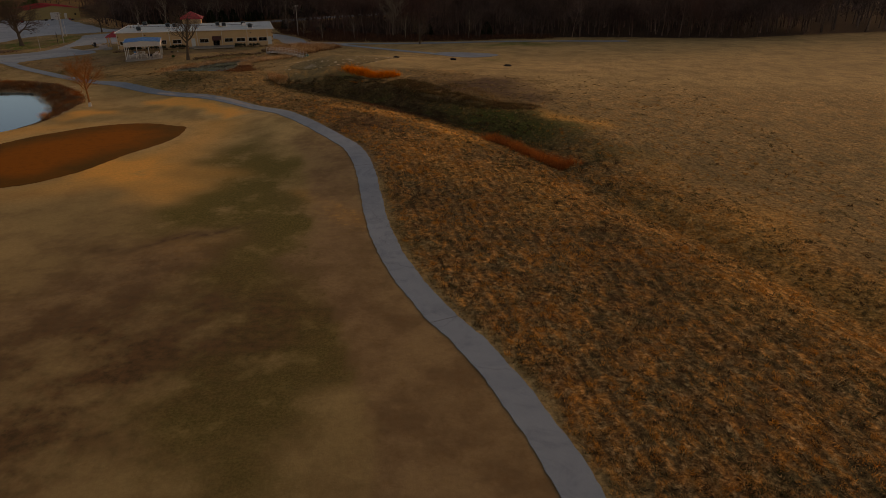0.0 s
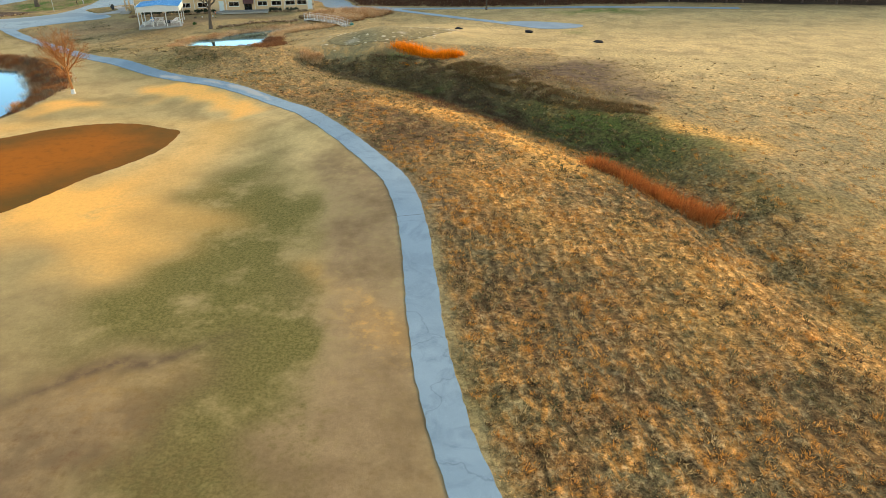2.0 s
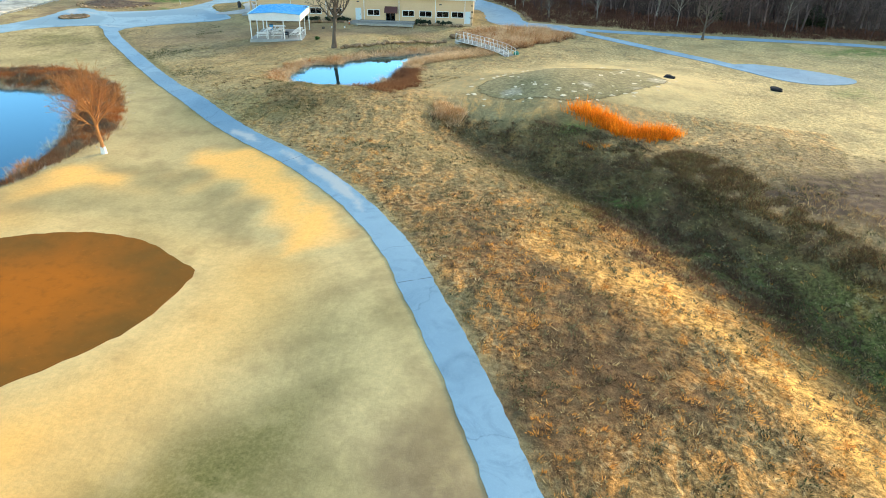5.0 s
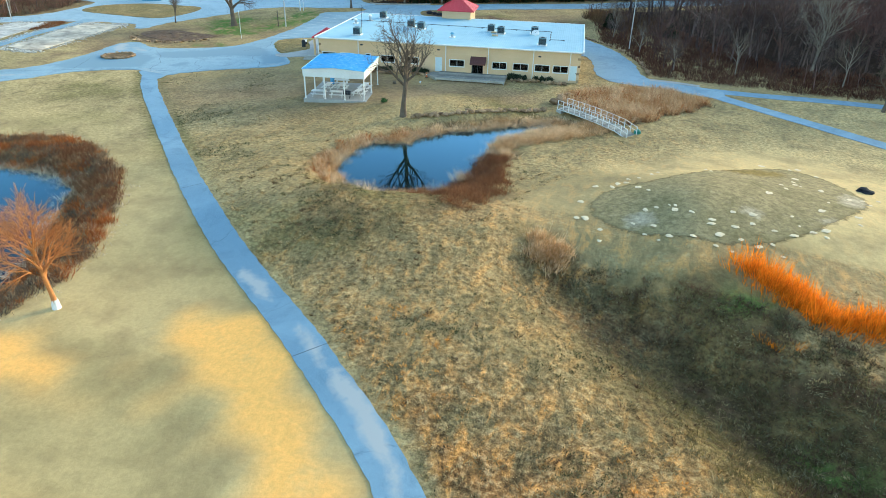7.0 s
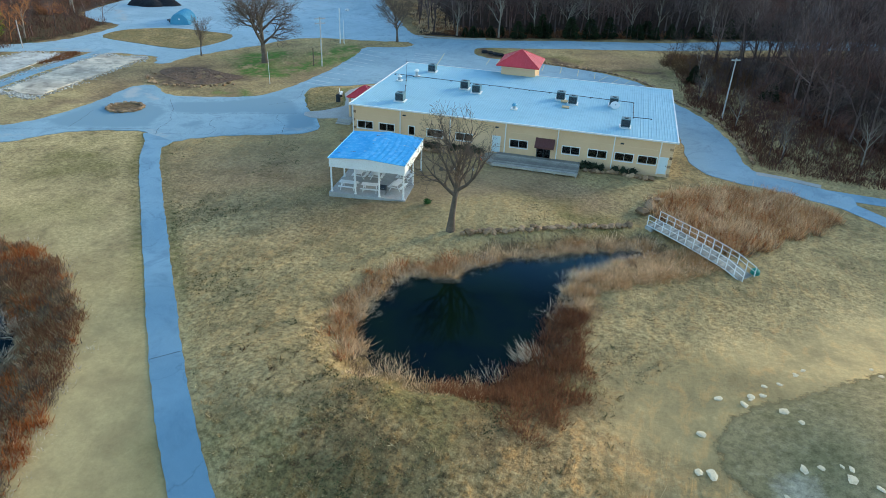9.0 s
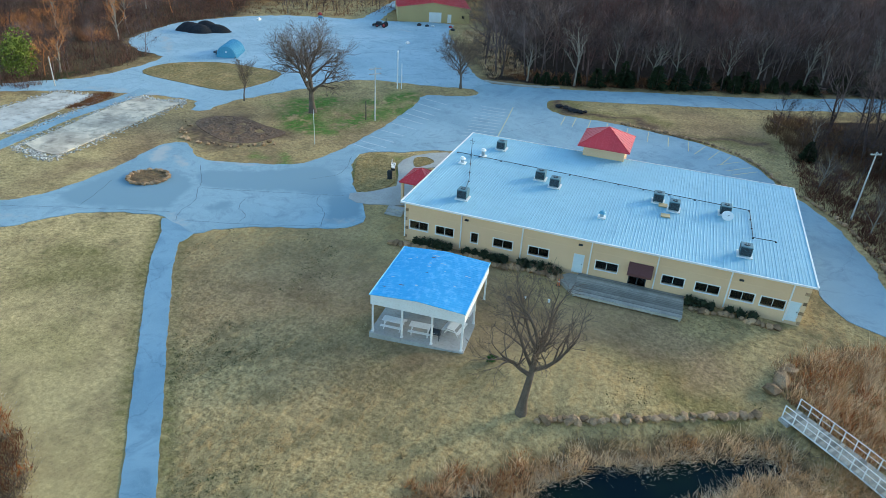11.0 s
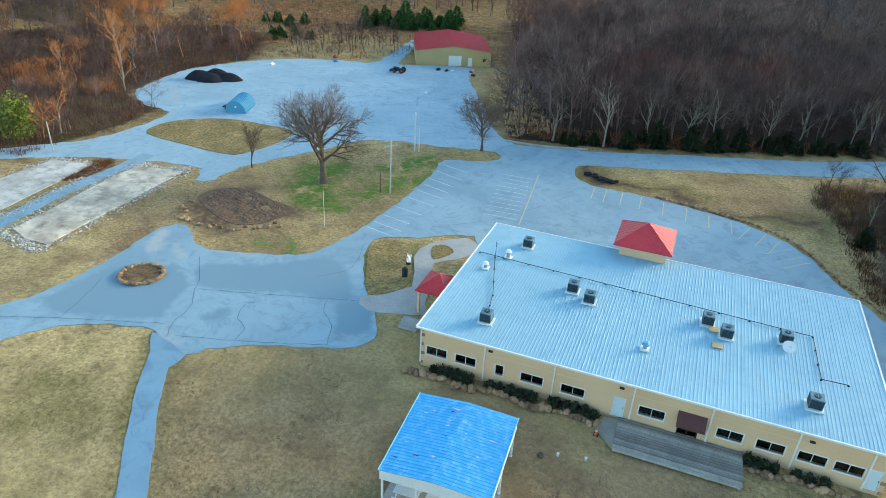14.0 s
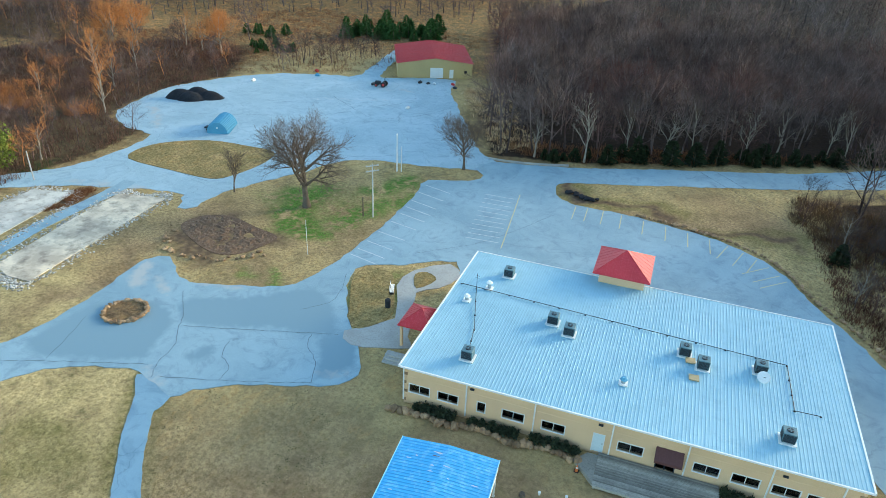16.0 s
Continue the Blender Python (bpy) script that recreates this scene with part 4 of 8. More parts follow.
build_ground()
LOT_LOW = catmull([(-136, 143), (-124, 148), (-113.5, 154.8), (-110.6, 161), (-108, 165), (-104, 167.7), (-101.6, 168.5), (-96.2, 168), (-95.2, 169.9), (-92.1, 172.8), (-87.5, 175.8), (-83.9, 178.3), (-83.3, 180.5),
                   (-84.9, 182.8), (-88.2, 185.5), (-93.9, 191), (-97, 195.5), (-97.3, 199), (-93, 201.8), (-88, 206.5), (-82, 201), (-64, 206), (-47, 209.5), (-42, 206), (-39.8, 198), (-37, 193.4),
                   (-33.5, 192.2), (-28, 192.6), (-21.4, 191.8), (-21, 196), (-26, 196.6), (-30.7, 197), (-32.8, 199.5), (-35, 206.1), (-39, 214.5), (-43, 219.8), (-46.3, 222.8), (-50.5, 228.7)], False, 2)
LOT_LOW += catmull([(-54.6, 232), (-60.5, 234.4), (-68.8, 235), (-77.5, 234.3), (-83.6, 233.2), (-87, 235), (-88.3, 238), (-87.5, 240.5), (-79.8, 245.4), (-67.9, 253.8), (-56.7, 261.8), (-42, 273),
                    (-20, 290), (15, 318), (12, 326), (-20, 301), (-42.9, 283.3), (-54.6, 272.1), (-74, 258.1), (-90, 246.8), (-102, 240.8), (-103, 235.9), (-100.2, 234.4), (-101.1, 230.8), (-107, 227.1),
                    (-105.7, 222.5), (-103.7, 213.8), (-102, 203.7), (-101.3, 198.2), (-101.0, 192), (-102.4, 188.8), (-106.6, 186), (-112.1, 183), (-115.8, 183.6), (-119.5, 185.6),
                    (-121.4, 183.1), (-119.3, 177.3), (-117.7, 171.3), (-116.8, 166.4), (-118, 160.5), (-126, 154), (-139, 148)], False, 2)
LOT_UP = catmull([(-103, 235.5), (-101.5, 241), (-106.9, 243.5), (-114.7, 252.8), (-124.5, 263.9), (-133, 274), (-136, 281.5), (-142.3, 279.5), (-149, 274), (-153.3, 272.8), (-163.5, 297), (-166.8, 296),
                  (-157.5, 270.8), (-162, 266), (-172.6, 258.7), (-179.4, 246.9), (-182.4, 233.3), (-178.1, 220.3), (-174, 213.9), (-166, 211.6), (-160, 212), (-157.2, 205), (-156.8, 198), (-158, 192), (-162, 184), (-172, 168),
                  (-169, 166), (-158, 181), (-152, 188), (-147, 192), (-141, 196.5), (-134.5, 199.5), (-131.5, 196), (-129.8, 198), (-130.8, 204), (-129.1, 211.6), (-126.2, 217.5), (-125, 224), (-121, 227.8), (-113.9, 230.6)], True, 2)
lot = tagged(sheet("parking_lot", ragged(LOT_LOW, 0.16, 0.9), 0.06, ASPHALT, 0.9), "worn bluish-grey asphalt drive and parking lot with cracks", "parking lot", kind="structure")
lot_up = tagged(sheet("service_yard", ragged(LOT_UP, 0.3, 1.2), 0.055, YARD, 2.5), "large faded grey asphalt yard beside the red-roofed barn", "parking lot", kind="structure")
cart_path = tagged(sheet("cart_path", ragged(strip(CART_PATH, 2.2), 0.05, 0.5), 0.05, PATHWAY, 0.5), "narrow winding blue-grey asphalt cart path", "path", kind="structure")
LANE = catmull([(-144.6, 197), (-143.3, 193.5), (-142, 188), (-140.4, 181), (-138.2, 174.5), (-136.2, 169.6), (-133.2, 162.5), (-129, 155)])
tagged(sheet("service_lane", ragged(strip(LANE, 2.3), 0.08), 0.06, ASPHALT, 0.9), "narrow grey asphalt lane between two old slabs", "path", kind="structure")
SOIL_RIM = catmull([(-126.6, 193.1), (-126.4, 196.6), (-123.3, 199.1), (-117.9, 198.9), (-113.0, 198.4), (-112.6, 194.8), (-113.5, 191.5), (-116.6, 189.8), (-123.9, 191.3)], True, 6)
bed = sheet("soil_bed", SOIL_RIM, 0.05, SOIL, 0.32)
for v in bed.data.vertices:
    rim = min(1.0, max(0.0, -signed(np.array([v.co.x]), np.array([v.co.y]), SOIL_RIM)[0] / 1.2))
    v.co.z += rim * (0.20 * noise.noise(Vector((v.co.x * 0.7, v.co.y * 0.7, 3))) + 0.16 * noise.noise(Vector((v.co.x * 2.2, v.co.y * 2.2, 8))))
tagged(bed, "rough bed of dark brown dug soil", "soil", kind="structure")
tagged(sheet("path_flare", catmull([(-101.5, 168.2), (-99.0, 168.8), (-96.6, 170.3), (-96.2, 168.4), (-95.6, 166.2), (-96.6, 164.6), (-98.6, 166.0)], True, 3), 0.056, PATHWAY, 0.7), "flared asphalt mouth of the cart path", "path", kind="structure")
EAST = catmull([(-23.5, 194.2), (-14.1, 189), (-7, 185.3), (-0.8, 181.4), (3.5, 178), (8, 174.5)])
tagged(sheet("cart_path_east", strip(EAST, 2.5), 0.045, PATHWAY, 1.3), "blue-grey asphalt cart path past the green", "path", kind="structure")
NORTH = catmull([(-24, 195.2), (-14, 198), (-6.7, 199.6), (5.9, 201.4), (25, 203), (60, 203)])
tagged(sheet("cart_path_north", strip(NORTH, 2.3), 0.042, PATHWAY, 1.3), "blue-grey asphalt cart path along the woods", "path", kind="structure")
tagged(sheet("tee_pad", catmull([(3, 178), (8, 172.5), (13, 171), (18, 173.6), (18.5, 177), (12, 180.5), (5, 181)], True, 3), 0.055, PATHWAY, 1.3), "wide blue-grey asphalt cart parking pad", "path", kind="structure")
tagged(sheet("sidewalk", catmull([(-89.5, 185.6), (-86.3, 190.6), (-90.6, 196.6), (-91.2, 201), (-88.3, 205.3), (-85.4, 203), (-86.0, 199), (-87.6, 196.6), (-84.4, 191.4), (-83, 188.5), (-81.5, 187), (-84.5, 185.2), (-87.2, 184)], True, 2), 0.085, CONCRETE, 1.0),
       "pale grey concrete walk to the clubhouse side entrance", "path", kind="structure")


def island(name, pts, label):
    ob = sheet(name, catmull(pts, True, 3), 0.12, GROUND, 0.9, 0.2)
    me = ob.data
    for key, val in (("rough", 0.35), ("lush", 0.5), ("sun_tint", 0.0), ("dirt", 0.0), ("litter", 0.0), ("bare", 0.2)):
        at = me.attributes.new(key, "FLOAT", "POINT")
        at.data.foreach_set("value", np.full(len(me.vertices), val, np.float32))
    return tagged(ob, label, "lawn", kind="structure")


island("grass_island", [(-89.3, 186.6), (-93.6, 191.4), (-96.6, 195.6), (-96.6, 198.4), (-93.4, 199.0), (-90.6, 196.2), (-87.3, 191.4), (-87.2, 188.8)], "rounded grass island with a dark bin beside the drive")
island("grass_island_north", [(-153, 202.5), (-155.3, 207), (-154, 212), (-149.5, 217), (-142.4, 219.8), (-136.8, 221), (-134.6, 216.4), (-134.7, 209), (-136.5, 206), (-143.5, 204.2)], "straw-coloured grass island in the asphalt yard")
island("grass_wedge", [(-90.4, 200.2), (-89.5, 201.6), (-87.4, 200.6), (-88.2, 197.4)], "small grass wedge within the concrete walk")
putting = tagged(sheet("putting_green", ragged(PUTTING, 0.08, 0.5), 0.035, GREEN, 0.9, 0.05), "russet brown dormant putting green with crisp edge", "golf green", kind="structure")
depth_ = np.abs(signed(*np.array([v.co[:2] for v in putting.data.vertices]).T, PUTTING))
putting.data.attributes.new("core", "FLOAT", "POINT").data.foreach_set("value", np.clip((depth_ - 1.8) / 5.0, 0, 1).astype(np.float32))


def stain(ob, key, shapes, soft_):
    """Marks areas of older asphalt or washed-on silt on a paved sheet."""
    me = ob.data
    co = np.array([v.co[:2] for v in me.vertices])
    val = np.zeros(len(co))
    for pts in shapes:
        val = np.maximum(val, np.clip(0.5 - signed(co[:, 0], co[:, 1], catmull(pts, True, 3)) / soft_, 0, 1))
    me.attributes.new(key, "FLOAT", "POINT").data.foreach_set("value", val.astype(np.float32))


def smear(a, b, w):
    """A long thin patch between two points."""
    p, q = Vector(a), Vector(b)
    n = Vector((-(q - p).y, (q - p).x)).normalized() * w
    return [tuple(p.lerp(q, f) + n * s) for f, s in ((0, 0), (0.25, 0.9), (0.5, 0.6), (0.8, 1.0), (1, 0), (0.75, -0.8), (0.5, -1.0), (0.2, -0.6))]


stain(cart_path, "silt", [smear(a, b, w) for a, b, w in (((-30.2, 114.6), (-36.8, 119.6), 0.85), ((-37.0, 119.2), (-41.5, 122.7), 0.5), ((-44.5, 124.2), (-49.6, 127.2), 0.7), ((-28.6, 112.4), (-31.6, 116.2), 0.4))], 1.2)
stain(lot, "silt", [smear(a, b, w) for a, b, w in (((-87.6, 178.0), (-83.6, 180.6), 0.7), ((-121, 183.6), (-116.0, 177.6), 1.3), ((-102.4, 169.4), (-97.6, 168.4), 0.7), ((-117.2, 181.6), (-111.4, 179.2), 0.8),
                                                   ((-126, 151.5), (-112, 159.5), 0.7), ((-112, 183), (-104, 186.5), 0.6))], 2.0)
stain(lot, "old", [[(-114.2, 163.6), (-116.4, 169), (-116.4, 174), (-113.2, 177), (-108.7, 177.6), (-105.7, 175.5), (-104.4, 172.8), (-103, 170.2), (-107, 167)],
                   [(-109.6, 179.6), (-104, 184.6), (-99.5, 190), (-96, 190), (-89.8, 184.6), (-97, 181), (-104.4, 176.6)], [(-100.4, 172.6), (-99.6, 175.8), (-98, 175.2), (-98.2, 172.8)],
                   [(-86.5, 177.4), (-88.4, 180.2), (-91, 183.2), (-88, 185.6), (-84.2, 181)]], 1.6)
stain(lot_up, "silt", [smear(a, b, w) for a, b, w in (((-135, 199), (-152, 191), 1.2), ((-160, 214), (-176, 224), 1.2), ((-150, 262), (-136, 268), 1.0))], 3.0)
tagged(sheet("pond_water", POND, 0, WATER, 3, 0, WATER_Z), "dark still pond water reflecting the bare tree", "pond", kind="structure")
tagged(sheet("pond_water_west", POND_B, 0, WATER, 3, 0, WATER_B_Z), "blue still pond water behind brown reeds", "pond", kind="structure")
for name, pts, label in (("old_slab_east", [(-135.4, 196.8), (-141.6, 193.0), (-138.5, 183.5), (-133.8, 170.8), (-130, 170.4), (-126.8, 171.2), (-131.2, 184.5)], "stained broken concrete slab edged with rubble"),
                         ("old_slab_west", [(-146.6, 188.8), (-152.2, 185.8), (-150.5, 178), (-146, 163), (-138, 164.5), (-140.8, 173.6), (-143.2, 180)], "pale cracked concrete slab edged with rubble")):
    tagged(sheet(name, pts, 0.14, OLD_SLAB_B if "west" in name else OLD_SLAB, 2.0, 0.3), label, "concrete slab", kind="structure")

# ---- clubhouse ----
CLUB = (-77.4, 179.5, 13.4)
CLUB_LEN, CLUB_DEEP, EAVE, FALL = 38.9, 24.0, 5.5, 0.016
CLUB_M = pose(CLUB[0], CLUB[1], 0, 0, 0, CLUB[2])


def wall_bm(length, z0, z1, thick, holes, top=None):
    """A wall along x with openings (x0, x1, low, high) that go through it; top: its height at a place."""
    bm = bmesh.new()
    cuts = sorted({0.0, length, *[h[0] for h in holes], *[h[1] for h in holes]})
    for a, b in zip(cuts, cuts[1:]):
        if b - a < 1e-4:
            continue
        hole = [h for h in holes if h[0] <= a + 1e-4 and h[1] >= b - 1e-4]
        if hole:
            _, _, lo, hi = hole[0]
            if lo > z0 + 0.01:
                box(a, b, 0, thick, z0, lo, bm)
            box(a, b, 0, thick, hi, z1, bm)
        else:
            box(a, b, 0, thick, z0, z1, bm)
    bmesh.ops.remove_doubles(bm, verts=bm.verts, dist=0.0005)
    return bm


WINDOWS = [(0.85, 2.85), (3.7, 5.65), (9.85, 11.85), (13.48, 15.5), (20.1, 22.2), (26.3, 28.3), (29.3, 31.4), (32.35, 34.4), (34.95, 37.0)]
SPOUTS = [0.3, 6.43, 12.74, 19.5, 25.68, 32.08, 37.22]


def window_part(club, x0, x1, lo, hi, drape):
    frame_bm = box(x0 - 0.07, x1 + 0.07, -0.03, 0.06, hi, hi + 0.09)
    box(x0 - 0.07, x1 + 0.07, -0.05, 0.06, lo - 0.09, lo, frame_bm)
    box(x0 - 0.07, x0 + 0.02, -0.03, 0.06, lo, hi, frame_bm)
    box(x1 - 0.02, x1 + 0.07, -0.03, 0.06, lo, hi, frame_bm)
    w = part("window", frame_bm, WHITE, club, "white-framed dark window")
    n = 2 if x1 - x0 > 1 else 1
    for i in range(n):
        a, b = x0 + 0.02 + (x1 - x0 - 0.04) * i / n, x0 + 0.02 + (x1 - x0 - 0.04) * (i + 1) / n
        part("pane", box(a + 0.02, b - 0.02, 0.08, 0.095, lo, hi), GLASS, w)
    if n == 2:
        part("mullion", box((x0 + x1) / 2 - 0.025, (x0 + x1) / 2 + 0.025, 0.05, 0.12, lo, hi), WHITE, w)
    if drape:
        bm = bmesh.new()
        k = 14
        rows = []
        for i in range(k + 1):
            u = i / k
            x = x0 + (x1 - x0) * u
            drop = 0.12 + 0.22 * abs(2 * u - 1) ** 1.5
            rows.append((bm.verts.new((x, 0.16 + 0.02 * math.sin(i * 2.1), hi)), bm.verts.new((x, 0.16 + 0.02 * math.sin(i * 2.1), hi - drop))))
        for (a, b), (c, d) in zip(rows, rows[1:]):
            bm.faces.new((a, b, d, c))
        bmesh.ops.solidify(bm, geom=bm.faces[:], thickness=0.015)
        part("curtain", bm, CLOTH, w, "dark swagged curtain")


def build_clubhouse():
    club = thing("clubhouse", CLUB[0], CLUB[1], 0, CLUB[2], "long tan stucco clubhouse with pale metal roof", "building")
    z0, top = 0.0, EAVE - 0.12
    holes = [(a, b, 2.42, 3.3) for a, b in WINDOWS] + [(7.5, 8.25, 2.3, 3.38), (18.0, 18.92, 1.5, 3.5), (23.35, 24.95, 1.5, 3.55), (37.35, 38.2, 1.42, 3.4)]
    ox, oy = 0.3, 0.35
    L, D = CLUB_LEN - 0.6, CLUB_DEEP - 0.65
    part("front_wall", wall_bm(L, z0, top, 0.25, [(a - ox, b - ox, c, d) for a, b, c, d in holes]), STUCCO, club, "tan stucco wall", pose(ox, oy, 0))
    part("back_wall", box(ox, ox + L, oy + D - 0.25, oy + D, z0, top - 0.35), STUCCO, club)
    for x in (ox, ox + L - 0.25):
        bm = bmesh.new()
        pts = [(oy + 0.25, z0), (oy + D - 0.25, z0), (oy + D - 0.25, top - 0.35), (oy + 0.25, top)]
        v0 = [bm.verts.new((x, y, z)) for y, z in pts]
        v1 = [bm.verts.new((x + 0.25, y, z)) for y, z in pts]
        bm.faces.new(v0), bm.faces.new(v1[::-1])
        for i in range(4):
            j = (i + 1) % 4
            bm.faces.new((v0[i], v0[j], v1[j], v1[i]))
        part("end_wall", bm, STUCCO, club)
    part("interior_floor", box(ox + 0.3, ox + L - 0.3, oy + 0.3, oy + D - 0.3, 1.3, 1.42), CLOTH, club)
    part("partition", box(ox + 0.3, ox + L - 0.3, oy + 6.0, oy + 6.1, 1.42, 5.0), CLOTH, club)
    # stucco reveal lines and corner stones
    for a, b in zip([0.42] + SPOUTS[1:], SPOUTS[1:] + [CLUB_LEN - 0.42]):
        part("reveal_band", box(a + 0.08, b - 0.08, oy - 0.018, oy, 4.15, 4.19), STUCCO, club)
    for side in (0, 1):
        for i in range(12):
            w = 0.42 if i % 2 else 0.3
            x = ox - 0.05 if side == 0 else ox + L - w + 0.05
            part("corner_stone", box(x, x + w, oy - 0.05, oy + 0.3, 1.2 + i * 0.34, 1.52 + i * 0.34, bevel=0.02), STONE if i % 3 == 0 else STUCCO, club)
    for a, b in WINDOWS:
        window_part(club, a - 0.0, b, 2.42, 3.3, a > 25)
        part("sill_shade", box(a - 0.05, b + 0.05, oy - 0.06, oy + 0.02, 2.3, 2.33), WHITE, club)
    for w in [o for o in club.children if o.name.startswith("window")]:
        w.location.y = oy
    window_part(club, 7.5, 8.25, 2.3, 3.38, False)
    club.children[-1].location.y = oy
    for a, b, lo, hi in ((18.0, 18.92, 1.5, 3.5), (37.35, 38.2, 1.42, 3.4)):
        d = part("door", box(a, b, oy + 0.03, oy + 0.09, lo, hi, bevel=0.01), DOOR_PAINT, club, "pale blue-white painted steel door")
        fr = box(a - 0.06, a, oy - 0.02, oy + 0.1, lo, hi + 0.06)
        box(b, b + 0.06, oy - 0.02, oy + 0.1, lo, hi + 0.06, fr)
        box(a, b, oy - 0.02, oy + 0.1, hi, hi + 0.06, fr)
        part("door_frame", fr, WHITE, d)
        part("door_handle", box(b - 0.12, b - 0.07, oy - 0.04, oy + 0.03, lo + 0.95, lo + 1.08, bevel=0.01), DARK, d)
    d = part("entrance_door", box(23.4, 24.9, oy + 0.12, oy + 0.15, 1.5, 3.5), GLASS, club, "dark glazed double door under the awning")
    fr = box(23.33, 23.42, oy - 0.02, oy + 0.2, 1.5, 3.55)
    box(24.88, 24.97, oy - 0.02, oy + 0.2, 1.5, 3.55, fr)
    box(24.1, 24.2, oy + 0.08, oy + 0.2, 1.5, 3.5, fr)
    box(23.42, 24.88, oy - 0.02, oy + 0.2, 3.46, 3.55, fr)
    part("door_frame", fr, DARK, d)
    bm = bmesh.new()
    prof = [(oy, 3.95), (oy, 3.5), (oy - 0.95, 2.95), (oy - 0.95, 3.2)]
    a, b = [bm.verts.new((23.15, y, z)) for y, z in prof], [bm.verts.new((25.4, y, z)) for y, z in prof]
    bm.faces.new(a), bm.faces.new(b[::-1])
    for i in range(4):
        bm.faces.new((a[i], a[(i + 1) % 4], b[(i + 1) % 4], b[i]))
    aw = part("awning", bm, MAROON, club, "maroon metal entrance awning")
    for i in range(8):
        x = 23.2 + i * 0.31
        part("awning_rib", tube((x, oy + 0.0, 3.97), (x, oy - 0.95, 3.22), 0.018, n=5), MAROON, aw)
    # gutters, spouts, lamps
    part("gutter", box(0.0, CLUB_LEN, -0.14, 0.02, EAVE - 0.2, EAVE - 0.03, bevel=0.02), WHITE, club, "white eave gutter")
    for x in SPOUTS:
        bm = box(x - 0.06, x + 0.06, oy - 0.13, oy - 0.02, 1.35, EAVE - 0.28, bevel=0.01)
        tube((x, oy - 0.08, EAVE - 0.3), (x, -0.06, EAVE - 0.17), 0.05, n=6, bm=bm)
        part("downspout", bm, WHITE, club)
    for x, z in ((6.95, 4.68), (18.44, 4.62), (32.95, 4.5)):
        part("wall_light", box(x - 0.2, x + 0.2, oy - 0.2, oy, z - 0.08, z + 0.08, bevel=0.03), DARK, club)
    # roof
    deck_z = EAVE - 0.06
    tilt = math.degrees(math.atan(FALL))
    base = thing_part(club, "roof", pose(0, 0, deck_z, -tilt, 0, 0))
    me = box(0, CLUB_LEN, 0, CLUB_DEEP, -0.06, 0.0)
    core = part("roof_core", me, ROOF, base)
    n = 43
    w = CLUB_LEN / n
    bm = bmesh.new()
    prof = [(0, 0.004)]
    for k in range(3):
        c, hh = w * (k + 0.5) / 3, 0.034 if k == 1 else 0.024
        prof += [(c - 0.05, 0.004), (c - 0.025, hh), (c + 0.025, hh), (c + 0.05, 0.004)]
    prof.append((w - 0.003, 0.004))
    a = [bm.verts.new((x, 0.0, z)) for x, z in prof]
    b = [bm.verts.new((x, CLUB_DEEP, z)) for x, z in prof]
    for i in range(len(prof) - 1):
        bm.faces.new((a[i], a[i + 1], b[i + 1], b[i]))
    sheet_ob = part("roof_panel", bm, ROOF, base)
    for i in range(1, n):
        ob = new("roof_panel", sheet_ob.data)
        ob.parent = base
        ob.location.x = i * w
    for bmx in (box(-0.12, 0.03, -0.05, CLUB_DEEP + 0.05, -0.2, 0.07), box(CLUB_LEN - 0.03, CLUB_LEN + 0.12, -0.05, CLUB_DEEP + 0.05, -0.2, 0.07),
                box(0.03, CLUB_LEN - 0.03, CLUB_DEEP - 0.03, CLUB_DEEP + 0.1, -0.2, 0.06)):
        part("roof_trim", bmx, WHITE, base, "white rake trim")
    # entrance tower with red hipped roof behind
    bm = box(14.6, 19.6, 22.9, 28.2, 3.2, 6.55)
    t = part("tower", bm, STUCCO, club, "tan stucco entrance tower")
    hip(t, 13.9, 20.2, 22.2, 28.9, 6.5, 8.3)
    for x in (14.7, 19.3):
        for y in (27.9,):
            part("column", box(x - 0.2, x + 0.2, y - 0.2, y + 0.2, 0.5, 3.2, bevel=0.02), STUCCO, t)
    # west porch
    p = part("porch_roof", box(-3.6, -0.15, 8.2, 12.2, 3.55, 3.7), WHITE, club, "small red-roofed side porch")
    hip(p, -3.7, 0.0, 8.0, 12.4, 3.7, 4.9)
    for x, y in ((-3.4, 8.4), (-3.4, 12.0)):
        part("porch_post", box(x - 0.14, x + 0.14, y - 0.14, y + 0.14, 0.6, 3.55, bevel=0.02), STUCCO, p)
    return club


def thing_part(parent, name, m):
    """A part that only holds pieces."""
    ob = new(name)
    ob.parent = parent
    ob.matrix_basis = m
    return ob


